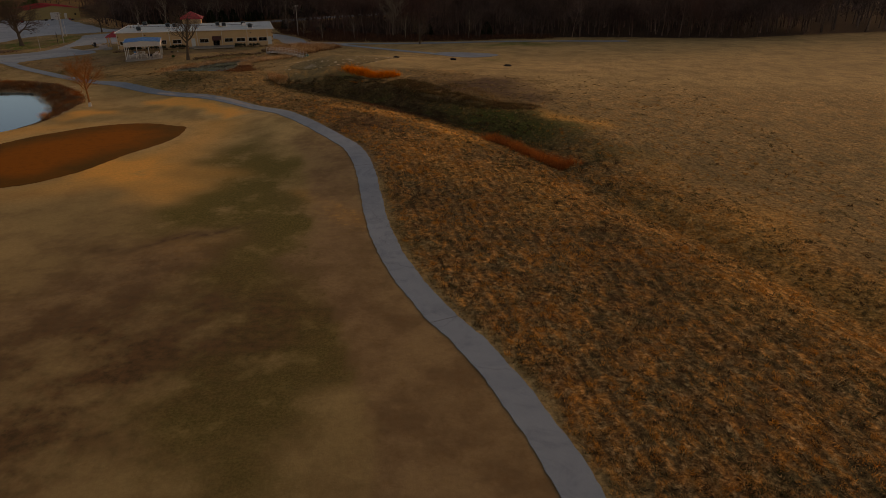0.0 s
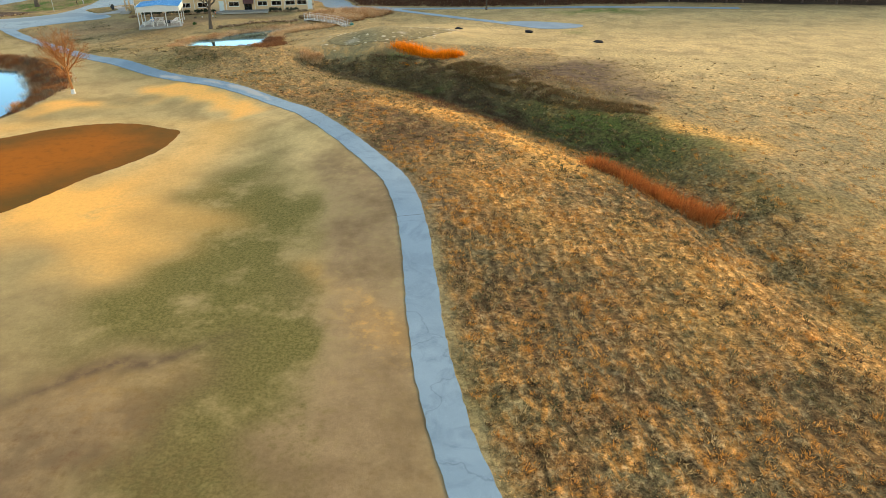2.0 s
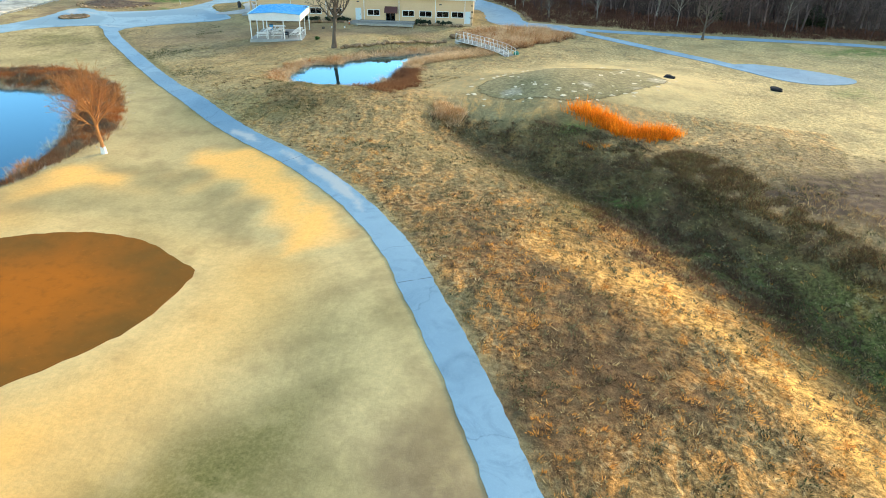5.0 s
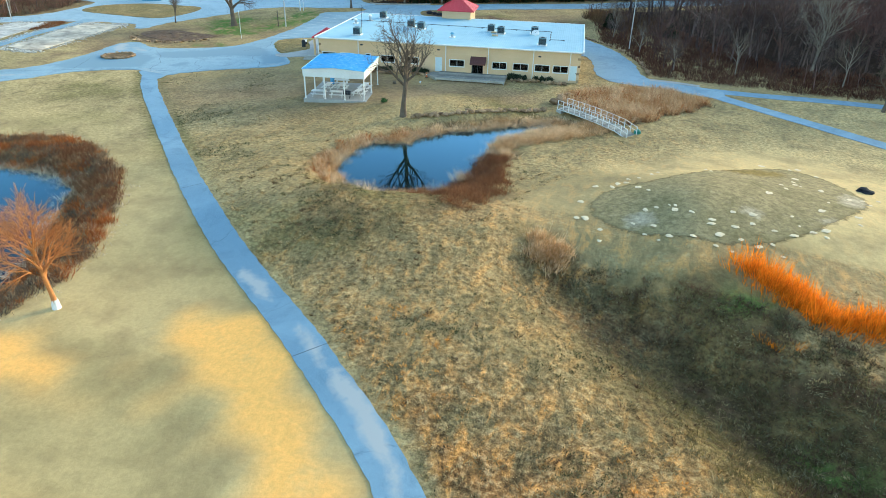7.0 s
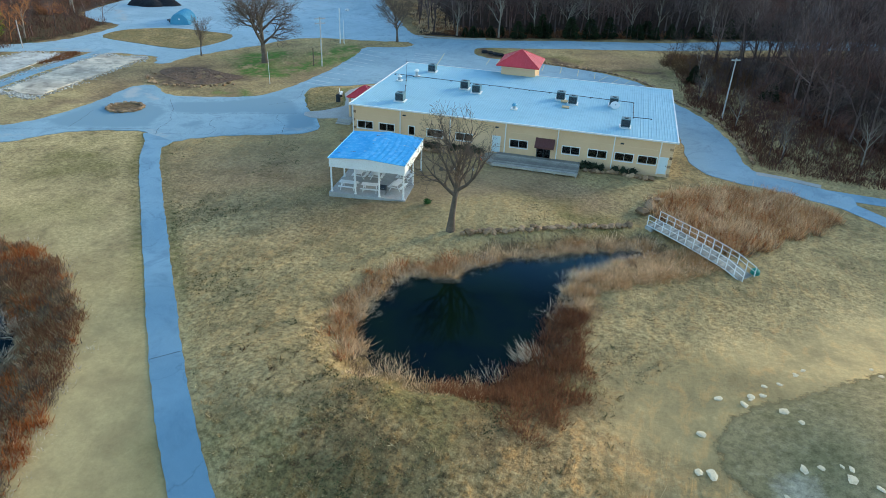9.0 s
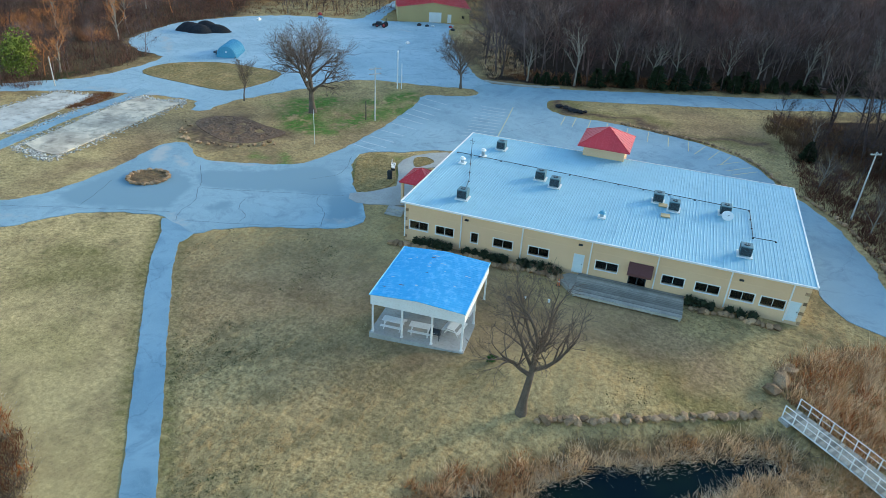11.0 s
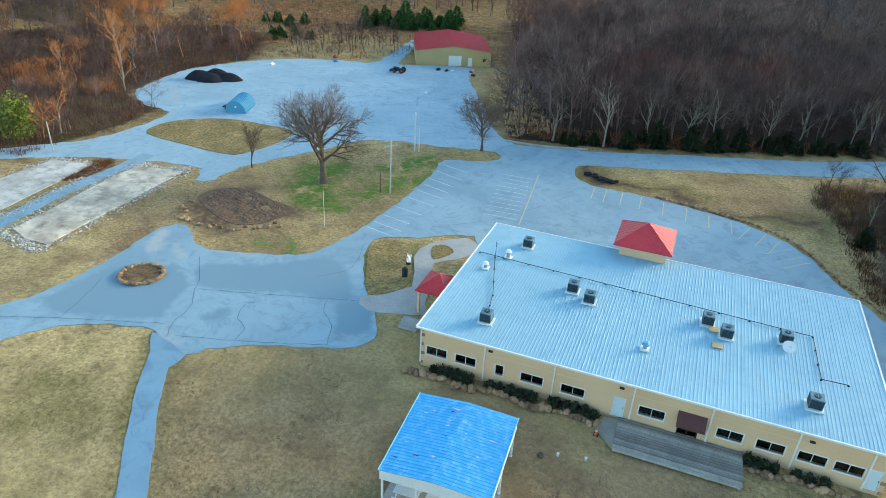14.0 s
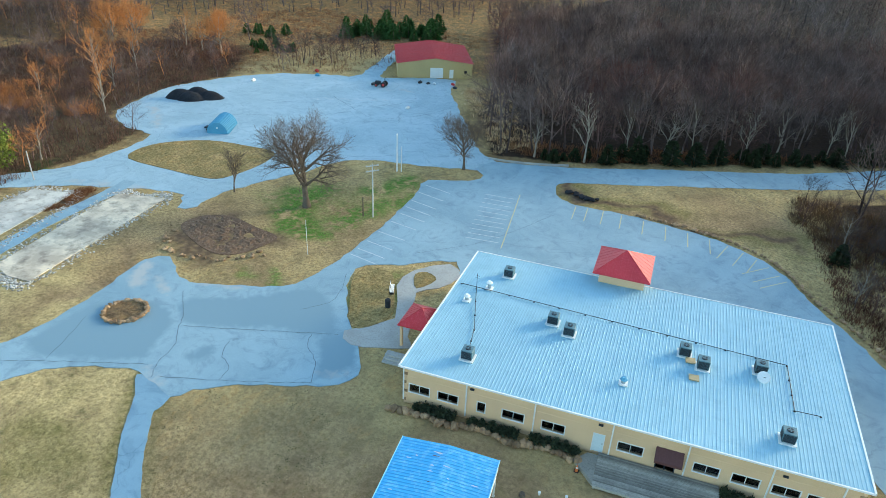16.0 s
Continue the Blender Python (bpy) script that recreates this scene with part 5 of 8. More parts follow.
def hip(parent, x0, x1, y0, y1, z0, z1):
    bm = bmesh.new()
    c = [bm.verts.new(p) for p in ((x0, y0, z0), (x1, y0, z0), (x1, y1, z0), (x0, y1, z0))]
    lo = [bm.verts.new((v.co.x, v.co.y, z0 - 0.12)) for v in c]
    apex = bm.verts.new(((x0 + x1) / 2, (y0 + y1) / 2, z1))
    for i in range(4):
        j = (i + 1) % 4
        bm.faces.new((c[i], c[j], apex))
        bm.faces.new((lo[i], lo[j], c[j], c[i]))
    bm.faces.new(lo[::-1])
    r = part("hipped_roof", bm, RED_ROOF, parent, "red standing-seam hipped roof")
    seam = bmesh.new()
    for i in range(4):
        p, q = c_pts(x0, x1, y0, y1, i, z0)
        tip = Vector(((x0 + x1) / 2, (y0 + y1) / 2, z1))
        n = 9
        for k in range(1, n):
            f = k / n
            base = p.lerp(q, f)
            up = tip - (p + q) / 2
            lim = 1 - abs(2 * f - 1)
            tube(base + Vector((0, 0, 0.01)), base + up * lim + Vector((0, 0, 0.01)), 0.02, n=4, bm=seam)
        tube(p, tip, 0.05, n=5, bm=seam)
    part("seams", seam, RED_ROOF, parent)


def c_pts(x0, x1, y0, y1, i, z):
    c = [Vector((x0, y0, z)), Vector((x1, y0, z)), Vector((x1, y1, z)), Vector((x0, y1, z))]
    return c[i], c[(i + 1) % 4]


build_clubhouse()


def on_roof(u, v, lift=0.0):
    p = CLUB_M @ Vector((u, v, EAVE - 0.06 - v * FALL + 0.05 + lift))
    return p


def hvac(u, v, w=1.06, hgt=0.92, turn=0):
    p = on_roof(u, v)
    t = thing("rooftop_air_conditioner", p.x, p.y, p.z, CLUB[2] + turn, "dark-finned rooftop air conditioner on a white curb", "air conditioner", "air conditioners on the roof")
    curb = box(-w * 0.65, w * 0.65, -w * 0.65, w * 0.65, -0.02, 0.1)
    part("curb", curb, WHITE, t)
    part("casing", box(-w / 2, w / 2, -w / 2, w / 2, 0.16, 0.16 + hgt, bevel=0.03), UNIT_DARK, t, "dark teal unit casing")
    for s in range(4):
        c, d = (0, -1) if s == 0 else (1, 0) if s == 1 else (0, 1) if s == 2 else (-1, 0)
        m = pose(0, 0, 0, 0, 0, 90 * s)
        bm = bmesh.new()
        for i in range(9):
            z = 0.22 + i * (hgt - 0.14) / 9
            box(-w / 2 + 0.05, w / 2 - 0.05, -w / 2 - 0.012, -w / 2 + 0.01, z, z + (hgt - 0.14) / 9 * 0.8, bm)
        part("louvre", bm, DARK if s in (0, 3) else UNIT_DARK, t, "dark coil louvre", m)
    ring = bmesh.new()
    tube((0, 0, 0.15 + hgt), (0, 0, 0.22 + hgt), w * 0.25, n=20, bm=ring)
    f = part("fan_shroud", ring, DARK, t, "dark round fan grille")
    bl = bmesh.new()
    for i in range(4):
        a = i * math.pi / 2
        box(0.0, w * 0.22, -0.03, 0.03, 0.225 + hgt, 0.235 + hgt, bl)
        bmesh.ops.rotate(bl, verts=bl.verts, cent=(0, 0, 0), matrix=Matrix.Rotation(math.pi / 2, 3, "Z"))
    part("fan_grille", bl, UNIT_DARK, f)
    for x in (-w * 0.4, w * 0.4):
        part("foot", box(x - 0.05, x + 0.05, -w * 0.45, w * 0.45, 0.1, 0.17), DARK, t)
    return t


for u, v in ((5.4, 3.5), (5.0, 19.8), (11.6, 12.5), (13.5, 11.2), (24.5, 12.4), (26.2, 10.9), (31.3, 12.4), (33.0, 3.5)):
    hvac(u, v)
for u, v, hh in ((3.7, 16.2, 0.75), (2.2, 12.9, 0.55), (19.5, 5.5, 0.5)):
    p = on_roof(u, v)
    t = thing("roof_vent", p.x, p.y, p.z, CLUB[2], "small pale sheet-metal roof vent", "vent", "roof vents")
    part("base", box(-0.4, 0.4, -0.4, 0.4, -0.02, 0.12, bevel=0.01), WHITE, t)
    part("neck", tube((0, 0, 0.12), (0, 0, hh), 0.2, 0.2, 12), UNIT, t)
    part("cap", tube((0, 0, hh), (0, 0, hh + 0.25), 0.36, 0.18, 12), HUT if u > 19 else WHITE, t)
for u, v, m in ((25.5, 8.9, TAN_BOARD), (25.1, 11.5, TAN_BOARD)):
    p = on_roof(u, v, 0.0)
    ob = part("roof_board", box(-0.45, 0.45, -0.42, 0.42, 0, 0.12, bevel=0.01), m, None, "", pose(p.x, p.y, p.z, 0, 0, CLUB[2] + 4))
    tagged(ob, "flat board lying beside a roof unit", "board", "boards on the roof")
p = on_roof(31.5, 11.2)
dish = thing("satellite_dish", p.x, p.y, p.z, CLUB[2], "white round dish beside a roof unit", "dish")
bm = bmesh.new()
for k in range(4):
    tube((0, -0.03 * k, 0.25 + 0.04 * k), (0, -0.03 * (k + 1), 0.25 + 0.04 * (k + 1)), 0.18 + 0.1 * k, 0.28 + 0.1 * k, 20, bm=bm)
part("reflector", bm, WHITE, dish)
part("stand", tube((0, 0, -0.02), (0, 0, 0.28), 0.06, n=10), UNIT, dish, "grey steel stand")
part("feed_arm", tube((0, -0.1, 0.36), (0.1, -0.42, 0.62), 0.03, n=6), DARK, dish, "dark feed arm")


def conduit():
    t = thing("roof_conduit", *on_roof(0, 0), CLUB[2], "thin dark conduit crossing the metal roof", "pipe")
    runs = [(0.6, 15.9, 33.8, 14.4), (33.8, 14.4, 33.9, 7.6), (2.4, 15.6, 4.6, 8.0), (4.6, 8.0, 5.2, 4.2), (33.9, 7.6, 36, 7.7)]
    for a, b, c, d in runs:
        part("pipe_run", tube((a, b, 0.1 - b * FALL), (c, d, 0.1 - d * FALL), 0.035, n=6), DARK, t)
        k = int(math.hypot(c - a, d - b) / 3) + 1
        for i in range(k + 1):
            x, y = a + (c - a) * i / k, b + (d - b) * i / k
            part("support_block", box(x - 0.08, x + 0.08, y - 0.06, y + 0.06, -0.02 - y * FALL, 0.08 - y * FALL), DARK, t)


conduit()
p = on_roof(2.7, 14.6)
mast = thing("roof_mast", p.x, p.y, p.z, 0, "thin grey antenna mast on the roof", "antenna")
part("pole", tube((0, 0, -0.03), (0, 0, 2.6), 0.03, 0.015, 6), DARK, mast)
for z, w in ((2.3, 0.35), (2.0, 0.25)):
    part("cross_arm", tube((-w, 0, z), (w, 0, z), 0.012, n=5), DARK, mast)

# ---- deck ----
DECK_M = CLUB_M @ pose(18.7, -3.7, 0)
DECK_L, DECK_W, DECK_Z = 9.9, 3.95, 1.62


def build_deck():
    t = thing("timber_deck", *(DECK_M @ Vector((0, 0, 0.4))), CLUB[2], "low weathered grey timber deck before the entrance", "deck")
    n = 28
    w = DECK_W / n
    me = None
    for i in range(n):
        if me is None:
            ob = part("plank", box(0, DECK_L, 0.004, w - 0.008, -0.04, 0.0, bevel=0.004), DECK, t, "", pose(0, 0, DECK_Z - 0.4))
            me = ob.data
        else:
            ob = new("plank", me)
            ob.parent = t
            ob.location = (random.uniform(-0.03, 0.03), i * w, DECK_Z - 0.4 + random.uniform(-0.004, 0.004))
    for y in (0.03, DECK_W / 2, DECK_W - 0.1):
        part("joist", box(0.05, DECK_L - 0.05, y, y + 0.06, DECK_Z - 0.4 - 0.28, DECK_Z - 0.445), DECK, t)
    for x in np.linspace(0.1, DECK_L - 0.25, 5):
        for y in (0.1, DECK_W - 0.3):
            part("post", box(x, x + 0.14, y, y + 0.14, -0.9, DECK_Z - 0.4 - 0.28), DECK, t)


build_deck()
part_step = part("timber_step", poly_prism([(-1.9, 2.4), (0, 0.3), (0, 3.6), (-0.9, 3.6)], 1.2, 1.56), DECK, None, "", DECK_M)
tagged(part_step, "angled grey timber ramp beside the deck", "ramp")

# ---- pavilion ----
PAV = (-69.75, 164.95, 16.8)
PAV_W, PAV_D = 8.0, 8.3


def picnic_table():
    t = thing("picnic_table", 0, 0, 0, 0, "white painted wooden picnic table with two benches", "picnic table", "picnic tables under the pavilion")
    for i in range(4):
        part("top_board", box(-0.95, 0.95, -0.38 + i * 0.19, -0.20 + i * 0.19, 0.72, 0.76, bevel=0.006), WHITE, t)
    for y in (-0.72, 0.60):
        part("bench", box(-0.95, 0.95, y - 0.08, y + 0.2, 0.42, 0.46, bevel=0.006), WHITE, t)
    for x in (-0.7, 0.7):
        for s in (-1, 1):
            part("leg", tube((x, s * 0.62, 0.0), (x, s * 0.22, 0.72), 0.045, n=4), WHITE, t)
        part("brace", box(x - 0.025, x + 0.025, -0.78, 0.78, 0.36, 0.42), WHITE, t)
    return t


def build_pavilion():
    M = pose(PAV[0], PAV[1], 0, 0, 0, PAV[2])
    gz = 1.02
    t = thing("picnic_pavilion", PAV[0], PAV[1], gz, PAV[2], "open white picnic pavilion with faded blue metal roof", "pavilion")
    part("floor_slab", box(-0.1, PAV_W + 0.1, -0.1, PAV_D + 0.2, -0.6, 0.0, bevel=0.02), CONCRETE, t, "grey concrete floor slab")
    eave, ridge, fas = 3.8, 4.08, 1.0
    for y in (0.15, PAV_D / 2 + 0.05, PAV_D - 0.15):
        for i, x in enumerate((0.15, 0.15 + (PAV_W - 0.3) / 3, 0.15 + 2 * (PAV_W - 0.3) / 3, PAV_W - 0.15)):
            if 0 < i < 3 and y not in (0.15,):
                continue
            pst = part("post", box(x - 0.075, x + 0.075, y - 0.075, y + 0.075, 0, 3.2, bevel=0.012), WHITE, t)
            part("post_base", box(x - 0.11, x + 0.11, y - 0.11, y + 0.11, 0, 0.08), WHITE, pst)
    # gable fascias front and back, side fascias
    for y in (0.0, PAV_D - 0.05):
        bm = bmesh.new()
        pts = [(0.0, eave - fas), (PAV_W, eave - fas), (PAV_W, eave), (PAV_W / 2, ridge), (0.0, eave)]
        a, b = [bm.verts.new((x, y, z)) for x, z in pts], [bm.verts.new((x, y + 0.05, z)) for x, z in pts]
        bm.faces.new(a), bm.faces.new(b[::-1])
        for i in range(5):
            bm.faces.new((a[i], a[(i + 1) % 5], b[(i + 1) % 5], b[i]))
        part("gable_fascia", bm, WHITE, t, "deep white fascia")
    for x in (0.0, PAV_W - 0.05):
        part("side_fascia", box(x, x + 0.05, 0.05, PAV_D - 0.05, eave - fas, eave), WHITE, t)
    n = 28
    w = (PAV_D + 0.3) / n
    for s in (0, 1):
        ang = math.degrees(math.atan2(ridge - eave, PAV_W / 2))
        m = pose(-0.05, -0.15, eave + 0.01, 0, -ang, 0) if s == 0 else pose(PAV_W + 0.05, -0.15, eave + 0.01, 0, ang, 0)
        slope = thing_part(t, "roof_slope", m)
        d = 1 if s == 0 else -1
        run = math.hypot(PAV_W / 2 + 0.05, ridge - eave)
        bm = box(min(0, d * run), max(0, d * run), 0.012, w - 0.012, -0.02, 0.0)
        box(min(0, d * run), max(0, d * run), -0.012, 0.012, -0.02, 0.022, bm)
        ob = part("roof_panel", bm, BLUE_ROOF, slope)
        for i in range(1, n):
            o = new("roof_panel", ob.data)
            o.parent = slope
            o.location.y = i * w
    q = random.Random(31)
    for i in range(16):
        x, y = q.uniform(0.6, PAV_W - 0.6), q.uniform(0.5, PAV_D - 0.5)
        z = eave + 0.012 + (ridge - eave) * (1 - abs(x - PAV_W / 2) / (PAV_W / 2 + 0.05)) + 0.014
        bm = bmesh.new()
        k, lx, ly = 9, q.uniform(0.12, 0.42), q.uniform(0.04, 0.10)
        tip = (ridge - eave) / (PAV_W / 2) * (1 if x < PAV_W / 2 else -1)
        bm.faces.new([bm.verts.new((x + lx * q.uniform(0.5, 1.1) * math.cos(6.283 * j / k), y + ly * q.uniform(0.5, 1.2) * math.sin(6.283 * j / k), z + tip * lx * math.cos(6.283 * j / k) * 0.9)) for j in range(k)])
        part("worn_patch", bm, RUST if i % 5 == 0 else FADED, t, "bare patch where the blue paint has peeled")
    for x in (-0.07, PAV_W + 0.01):
        part("edge_trim", box(x, x + 0.06, -0.15, PAV_D + 0.15, eave - 0.06, eave + 0.06), HUT_TRIM, t, "pale blue roof edge trim")
    for y in np.linspace(0.6, PAV_D - 0.6, 6):
        part("rafter", box(0.1, PAV_W - 0.1, y - 0.03, y + 0.03, eave - 0.35, eave - 0.15), WHITE, t)
    first = picnic_table()
    spots = [(1.6, 1.3, 0), (4.0, 1.35, 3), (1.9, 4.6, 88), (3.7, 4.8, 92), (6.6, 2.6, 80), (6.7, 5.4, 86), (3.0, 7.3, 4)]
    for i, (x, y, r) in enumerate(spots):
        p = M @ Vector((x, y, gz))
        m = pose(p.x, p.y, p.z, 0, 0, PAV[2] + r)
        if i == 0:
            first.matrix_basis = m
        else:
            copy_thing(first, m)
    p = M @ Vector((5.4, 0.9, gz))
    g = thing("charcoal_grill", p.x, p.y, p.z, PAV[2], "black barrel charcoal grill on the pavilion slab", "grill")
    bm = tube((-0.45, 0, 0.75), (0.45, 0, 0.75), 0.28, n=14)
    part("barrel", bm, DARK, g)
    for x in (-0.35, 0.35):
        for y in (-0.2, 0.2):
            part("leg", tube((x, y, 0), (x, y, 0.6), 0.025, n=6), DARK, g)
    part("handle", tube((-0.25, -0.32, 0.8), (0.25, -0.32, 0.8), 0.015, n=6), UNIT, g)
    p = M @ Vector((1.6, 7.6, gz))
    b = thing("waste_bin", p.x, p.y, p.z, 0, "blue plastic waste bin in the pavilion", "bin")
    part("body", tube((0, 0, 0), (0, 0, 0.85), 0.26, 0.3, 14), BLUE_ROOF, b)
    part("rim", tube((0, 0, 0.85), (0, 0, 0.9), 0.32, 0.32, 14), DARK, b)


build_pavilion()

# ---- trees ----
def grow(rng, base, height_, r0, limbs, levels, spread_, droop=0.0, start=0.3, wander=0.12, twigs=5, trunk=0.78, reach=1.0):
    """Limbs of a bare tree: (points, radii, level)."""
    out = []

    def limb(p, d, length, r, level):
        n = 5 if level == 0 else 4 if level < 3 else 2
        pts, rad = [p.copy()], [r]
        q, dd = p.copy(), d.normalized()
        for i in range(n):
            wan = wander * (0.35 if level == 0 else 1.3)
            dd = (dd + Vector((rng.gauss(0, wan), rng.gauss(0, wan), rng.gauss(0, wander * 0.6) + (0.05 if level else 0.02) - droop * level * 0.06))).normalized()
            q = q + dd * (length / n)
            pts.append(q.copy())
            rad.append(max(r * (1 - (i + 1) / n * (0.55 if level == 0 else 0.8)), 0.011))
        out.append((pts, rad, level))
        if level >= levels:
            return
        k = limbs if level == 0 else limbs - 1 if level == 1 else twigs
        for i in range(k):
            f = start + (1 - start) * (i + rng.random()) / k if level == 0 else 0.25 + 0.75 * (i + rng.random()) / k
            f = min(f, 0.99)
            j = min(int(f * n), n - 1)
            pp = pts[j].lerp(pts[j + 1], f * n - j)
            rr = rad[j] * (0.72 if level == 0 else 0.6)
            ang = rng.uniform(0, 2 * math.pi) if level else i * 2.4 + rng.uniform(-0.4, 0.4)
            tan = (pts[j + 1] - pts[j]).normalized()
            side = tan.orthogonal().normalized()
            side = Matrix.Rotation(ang, 3, tan) @ side
            open_ = spread_ * (1.15 - 0.45 * f) * rng.uniform(0.8, 1.2)
            nd = tan * math.cos(open_) + side * math.sin(open_)
            ln = length * reach * (rng.uniform(0.5, 0.72) if level == 0 else rng.uniform(0.42, 0.62) / reach ** 0.6) * (1.1 - 0.35 * f)
            limb(pp, nd, ln, rr, level + 1)
    limb(Vector(base), Vector((rng.gauss(0, 0.03), rng.gauss(0, 0.03), 1)), height_ * trunk, r0, 0)
    return out


def skin(limbs_, sides=(7, 5, 4, 3, 3)):
    """Vertices and triangles round the limbs."""
    V, T = [], []
    for pts, rad, level in limbs_:
        n = sides[min(level, len(sides) - 1)]
        base = len(V)
        last = len(pts) - 1
        for i, (p, r) in enumerate(zip(pts, rad)):
            d = (pts[min(i + 1, last)] - pts[max(i - 1, 0)]).normalized()
            a = d.orthogonal().normalized()
            b = d.cross(a)
            flare = 1.45 if level == 0 and i == 0 else 1.0
            for k in range(n):
                t = 2 * math.pi * k / n
                V.append(p + (a * math.cos(t) + b * math.sin(t)) * r * flare)
        for i in range(last):
            for k in range(n):
                q, w = base + i * n + k, base + i * n + (k + 1) % n
                T.append((q, w, w + n))
                T.append((q, w + n, q + n))
    return np.array([tuple(v) for v in V], np.float32), np.array(T, np.int32)


def bare_tree(name, x, y, seed, hgt, r0, limbs, levels, spread_, label, bark=None, twig=None, collar=False, group="", droop=0.0, start=0.3, twigs=5, wander=0.12, trunk=0.78, reach=1.0):
    rng = random.Random(seed)
    z = h1(x, y)
    t = thing(name, x, y, z - 0.05, rng.uniform(0, 360), label, "tree", group)
    ls = grow(rng, (0, 0, 0), hgt, r0, limbs, levels, spread_, droop, start, wander, twigs, trunk, reach)
    top = max(p.z for l in ls for p in l[0])
    k = hgt / top
    ls = [([p * k for p in a], b, c) for a, b, c in ls]
    v, f = skin([l for l in ls if l[2] == 0])
    part("trunk", tri_mesh("trunk", v, f, bark or BARK), None, t)
    v, f = skin([l for l in ls if l[2] == 1])
    part("branchwork", tri_mesh("branchwork", v, f, bark or BARK), None, t)
    v, f = skin([l for l in ls if l[2] > 1])
    part("crown", tri_mesh("crown", v, f, twig or TWIG), None, t, "bare twiggy crown")
    if collar:
        part("painted_collar", tube((0, 0, 0), (0, 0, 0.75), r0 * 1.65, r0 * 1.2, 10), WHITE, t, "white-painted trunk base")
    return t


bare_tree("pond_tree", -54.9, 163.8, 14, 12.4, 0.33, 9, 4, 0.75, "large bare tree with spreading crown beside the pond", start=0.42, twigs=4, trunk=0.62, reach=1.15)
bare_tree("yard_tree", -116.7, 208.3, 5, 15.5, 0.52, 10, 4, 0.8, "large bare spreading tree on green grass", start=0.38, twigs=6, trunk=0.52, reach=1.6)
bare_tree("young_tree", -129.7, 205.4, 8, 7.8, 0.12, 10, 3, 0.6, "slender bare young tree beside the drive", start=0.3, trunk=0.6, reach=1.2)
bare_tree("corner_tree", -104.6, 234.6, 3, 10.2, 0.22, 12, 4, 0.75, "bare round-crowned tree at the lot corner", start=0.3, twigs=5, trunk=0.6, reach=1.3)
bare_tree("collared_tree", -57.9, 118.2, 21, 9.2, 0.19, 12, 3, 0.74, "russet bare tree with white-painted trunk base", SUN_RUSSET_BARK, SUN_RUSSET_BARK, True, start=0.45, twigs=8, trunk=0.6, reach=1.3, wander=0.1)
bare_tree("bank_tree", -9.0, 217.0, 33, 14.0, 0.22, 10, 4, 0.6, "tall pale-barked bare tree above the road bank", PALE_BARK, PALE_BARK, start=0.25, twigs=5)
bare_tree("meadow_tree", -0.8, 197.9, 31, 9.0, 0.2, 8, 3, 0.8, "bare tree in the tan meadow by the path")


# ---- woods ----
def template(seed, hgt, limbs, twigs, width):
    """A light bare tree for the woods: trunk, limbs and a rounded haze of twigs."""
    rng = random.Random(seed)
    ls = grow(rng, (0, 0, 0), hgt, 0.011 * hgt, limbs, 1, 0.95, 0, 0.3, 0.16, 4, 0.62, 1.15)
    top = max(p.z for l in ls for p in l[0])
    ls = [([p * (hgt / top) for p in a], b, c) for a, b, c in ls]
    ls = [(a[::2] if len(a) % 2 else a[::2] + a[-1:], b[::2] if len(b) % 2 else b[::2] + b[-1:], c) for a, b, c in ls]
    v, f = skin(ls, (4, 3, 3))
    tv, tf = [], []
    arms = [l for l in ls if l[2] == 1]
    mid = Vector((0, 0, 0.45 * hgt))
    for i in range(twigs):
        if i % 3:
            pts = arms[i % len(arms)][0]
            s = rng.uniform(0.25, 1.0) * (len(pts) - 1)
            j = min(int(s), len(pts) - 2)
            p = pts[j].lerp(pts[j + 1], s - j) + Vector((rng.gauss(0, 0.5), rng.gauss(0, 0.5), rng.gauss(0, 0.4)))
        else:
            o = Vector((rng.gauss(0, 1), rng.gauss(0, 1), rng.gauss(0.25, 0.9))).normalized() * rng.uniform(0.55, 1.0)
            p = Vector((o.x * 0.30 * hgt, o.y * 0.30 * hgt, 0.64 * hgt + o.z * 0.30 * hgt))
        d = ((p - mid).normalized() * 0.9 + Vector((rng.gauss(0, 0.55), rng.gauss(0, 0.55), rng.gauss(0.35, 0.45)))).normalized() * rng.uniform(0.8, 2.0)
        w = d.orthogonal().normalized() * width
        k = len(tv)
        tv += [tuple(p - w), tuple(p + w), tuple(p + d)]
        tf.append((k, k + 1, k + 2))
    tv, tf = np.array(tv, np.float32), np.array(tf, np.int32)
    return np.concatenate([v, tv]), np.concatenate([f, tf + len(v)])


def clump(a):
    """A patchy field from -1 to 1 over the plan."""
    x, y = a[:, 0], a[:, 1]
    return np.sin(1.7 * x + 1.6 * np.sin(1.1 * y)) * np.sin(1.4 * y + 1.7 * np.sin(0.9 * x))


def scatter(name, temps, spots, rng, lo, hi, material, label, category):
    """Many plants joined into one mesh."""
    V, T, n = [], [], 0
    zs = height(spots[:, 0], spots[:, 1])
    for (x, y), z in zip(spots, zs):
        v, f = temps[rng.randrange(len(temps))]
        s, a = rng.uniform(lo, hi), rng.uniform(0, 6.28)
        c, d = math.cos(a) * s, math.sin(a) * s
        w = np.stack([v[:, 0] * c - v[:, 1] * d + x, v[:, 0] * d + v[:, 1] * c + y, v[:, 2] * s * rng.uniform(0.9, 1.1) + z - 0.1], 1)
        V.append(w)
        T.append(f + n)
        n += len(v)
    ob = new(name, tri_mesh(name, np.concatenate(V), np.concatenate(T), material))
    return tagged(ob, label, category, kind="stuff")


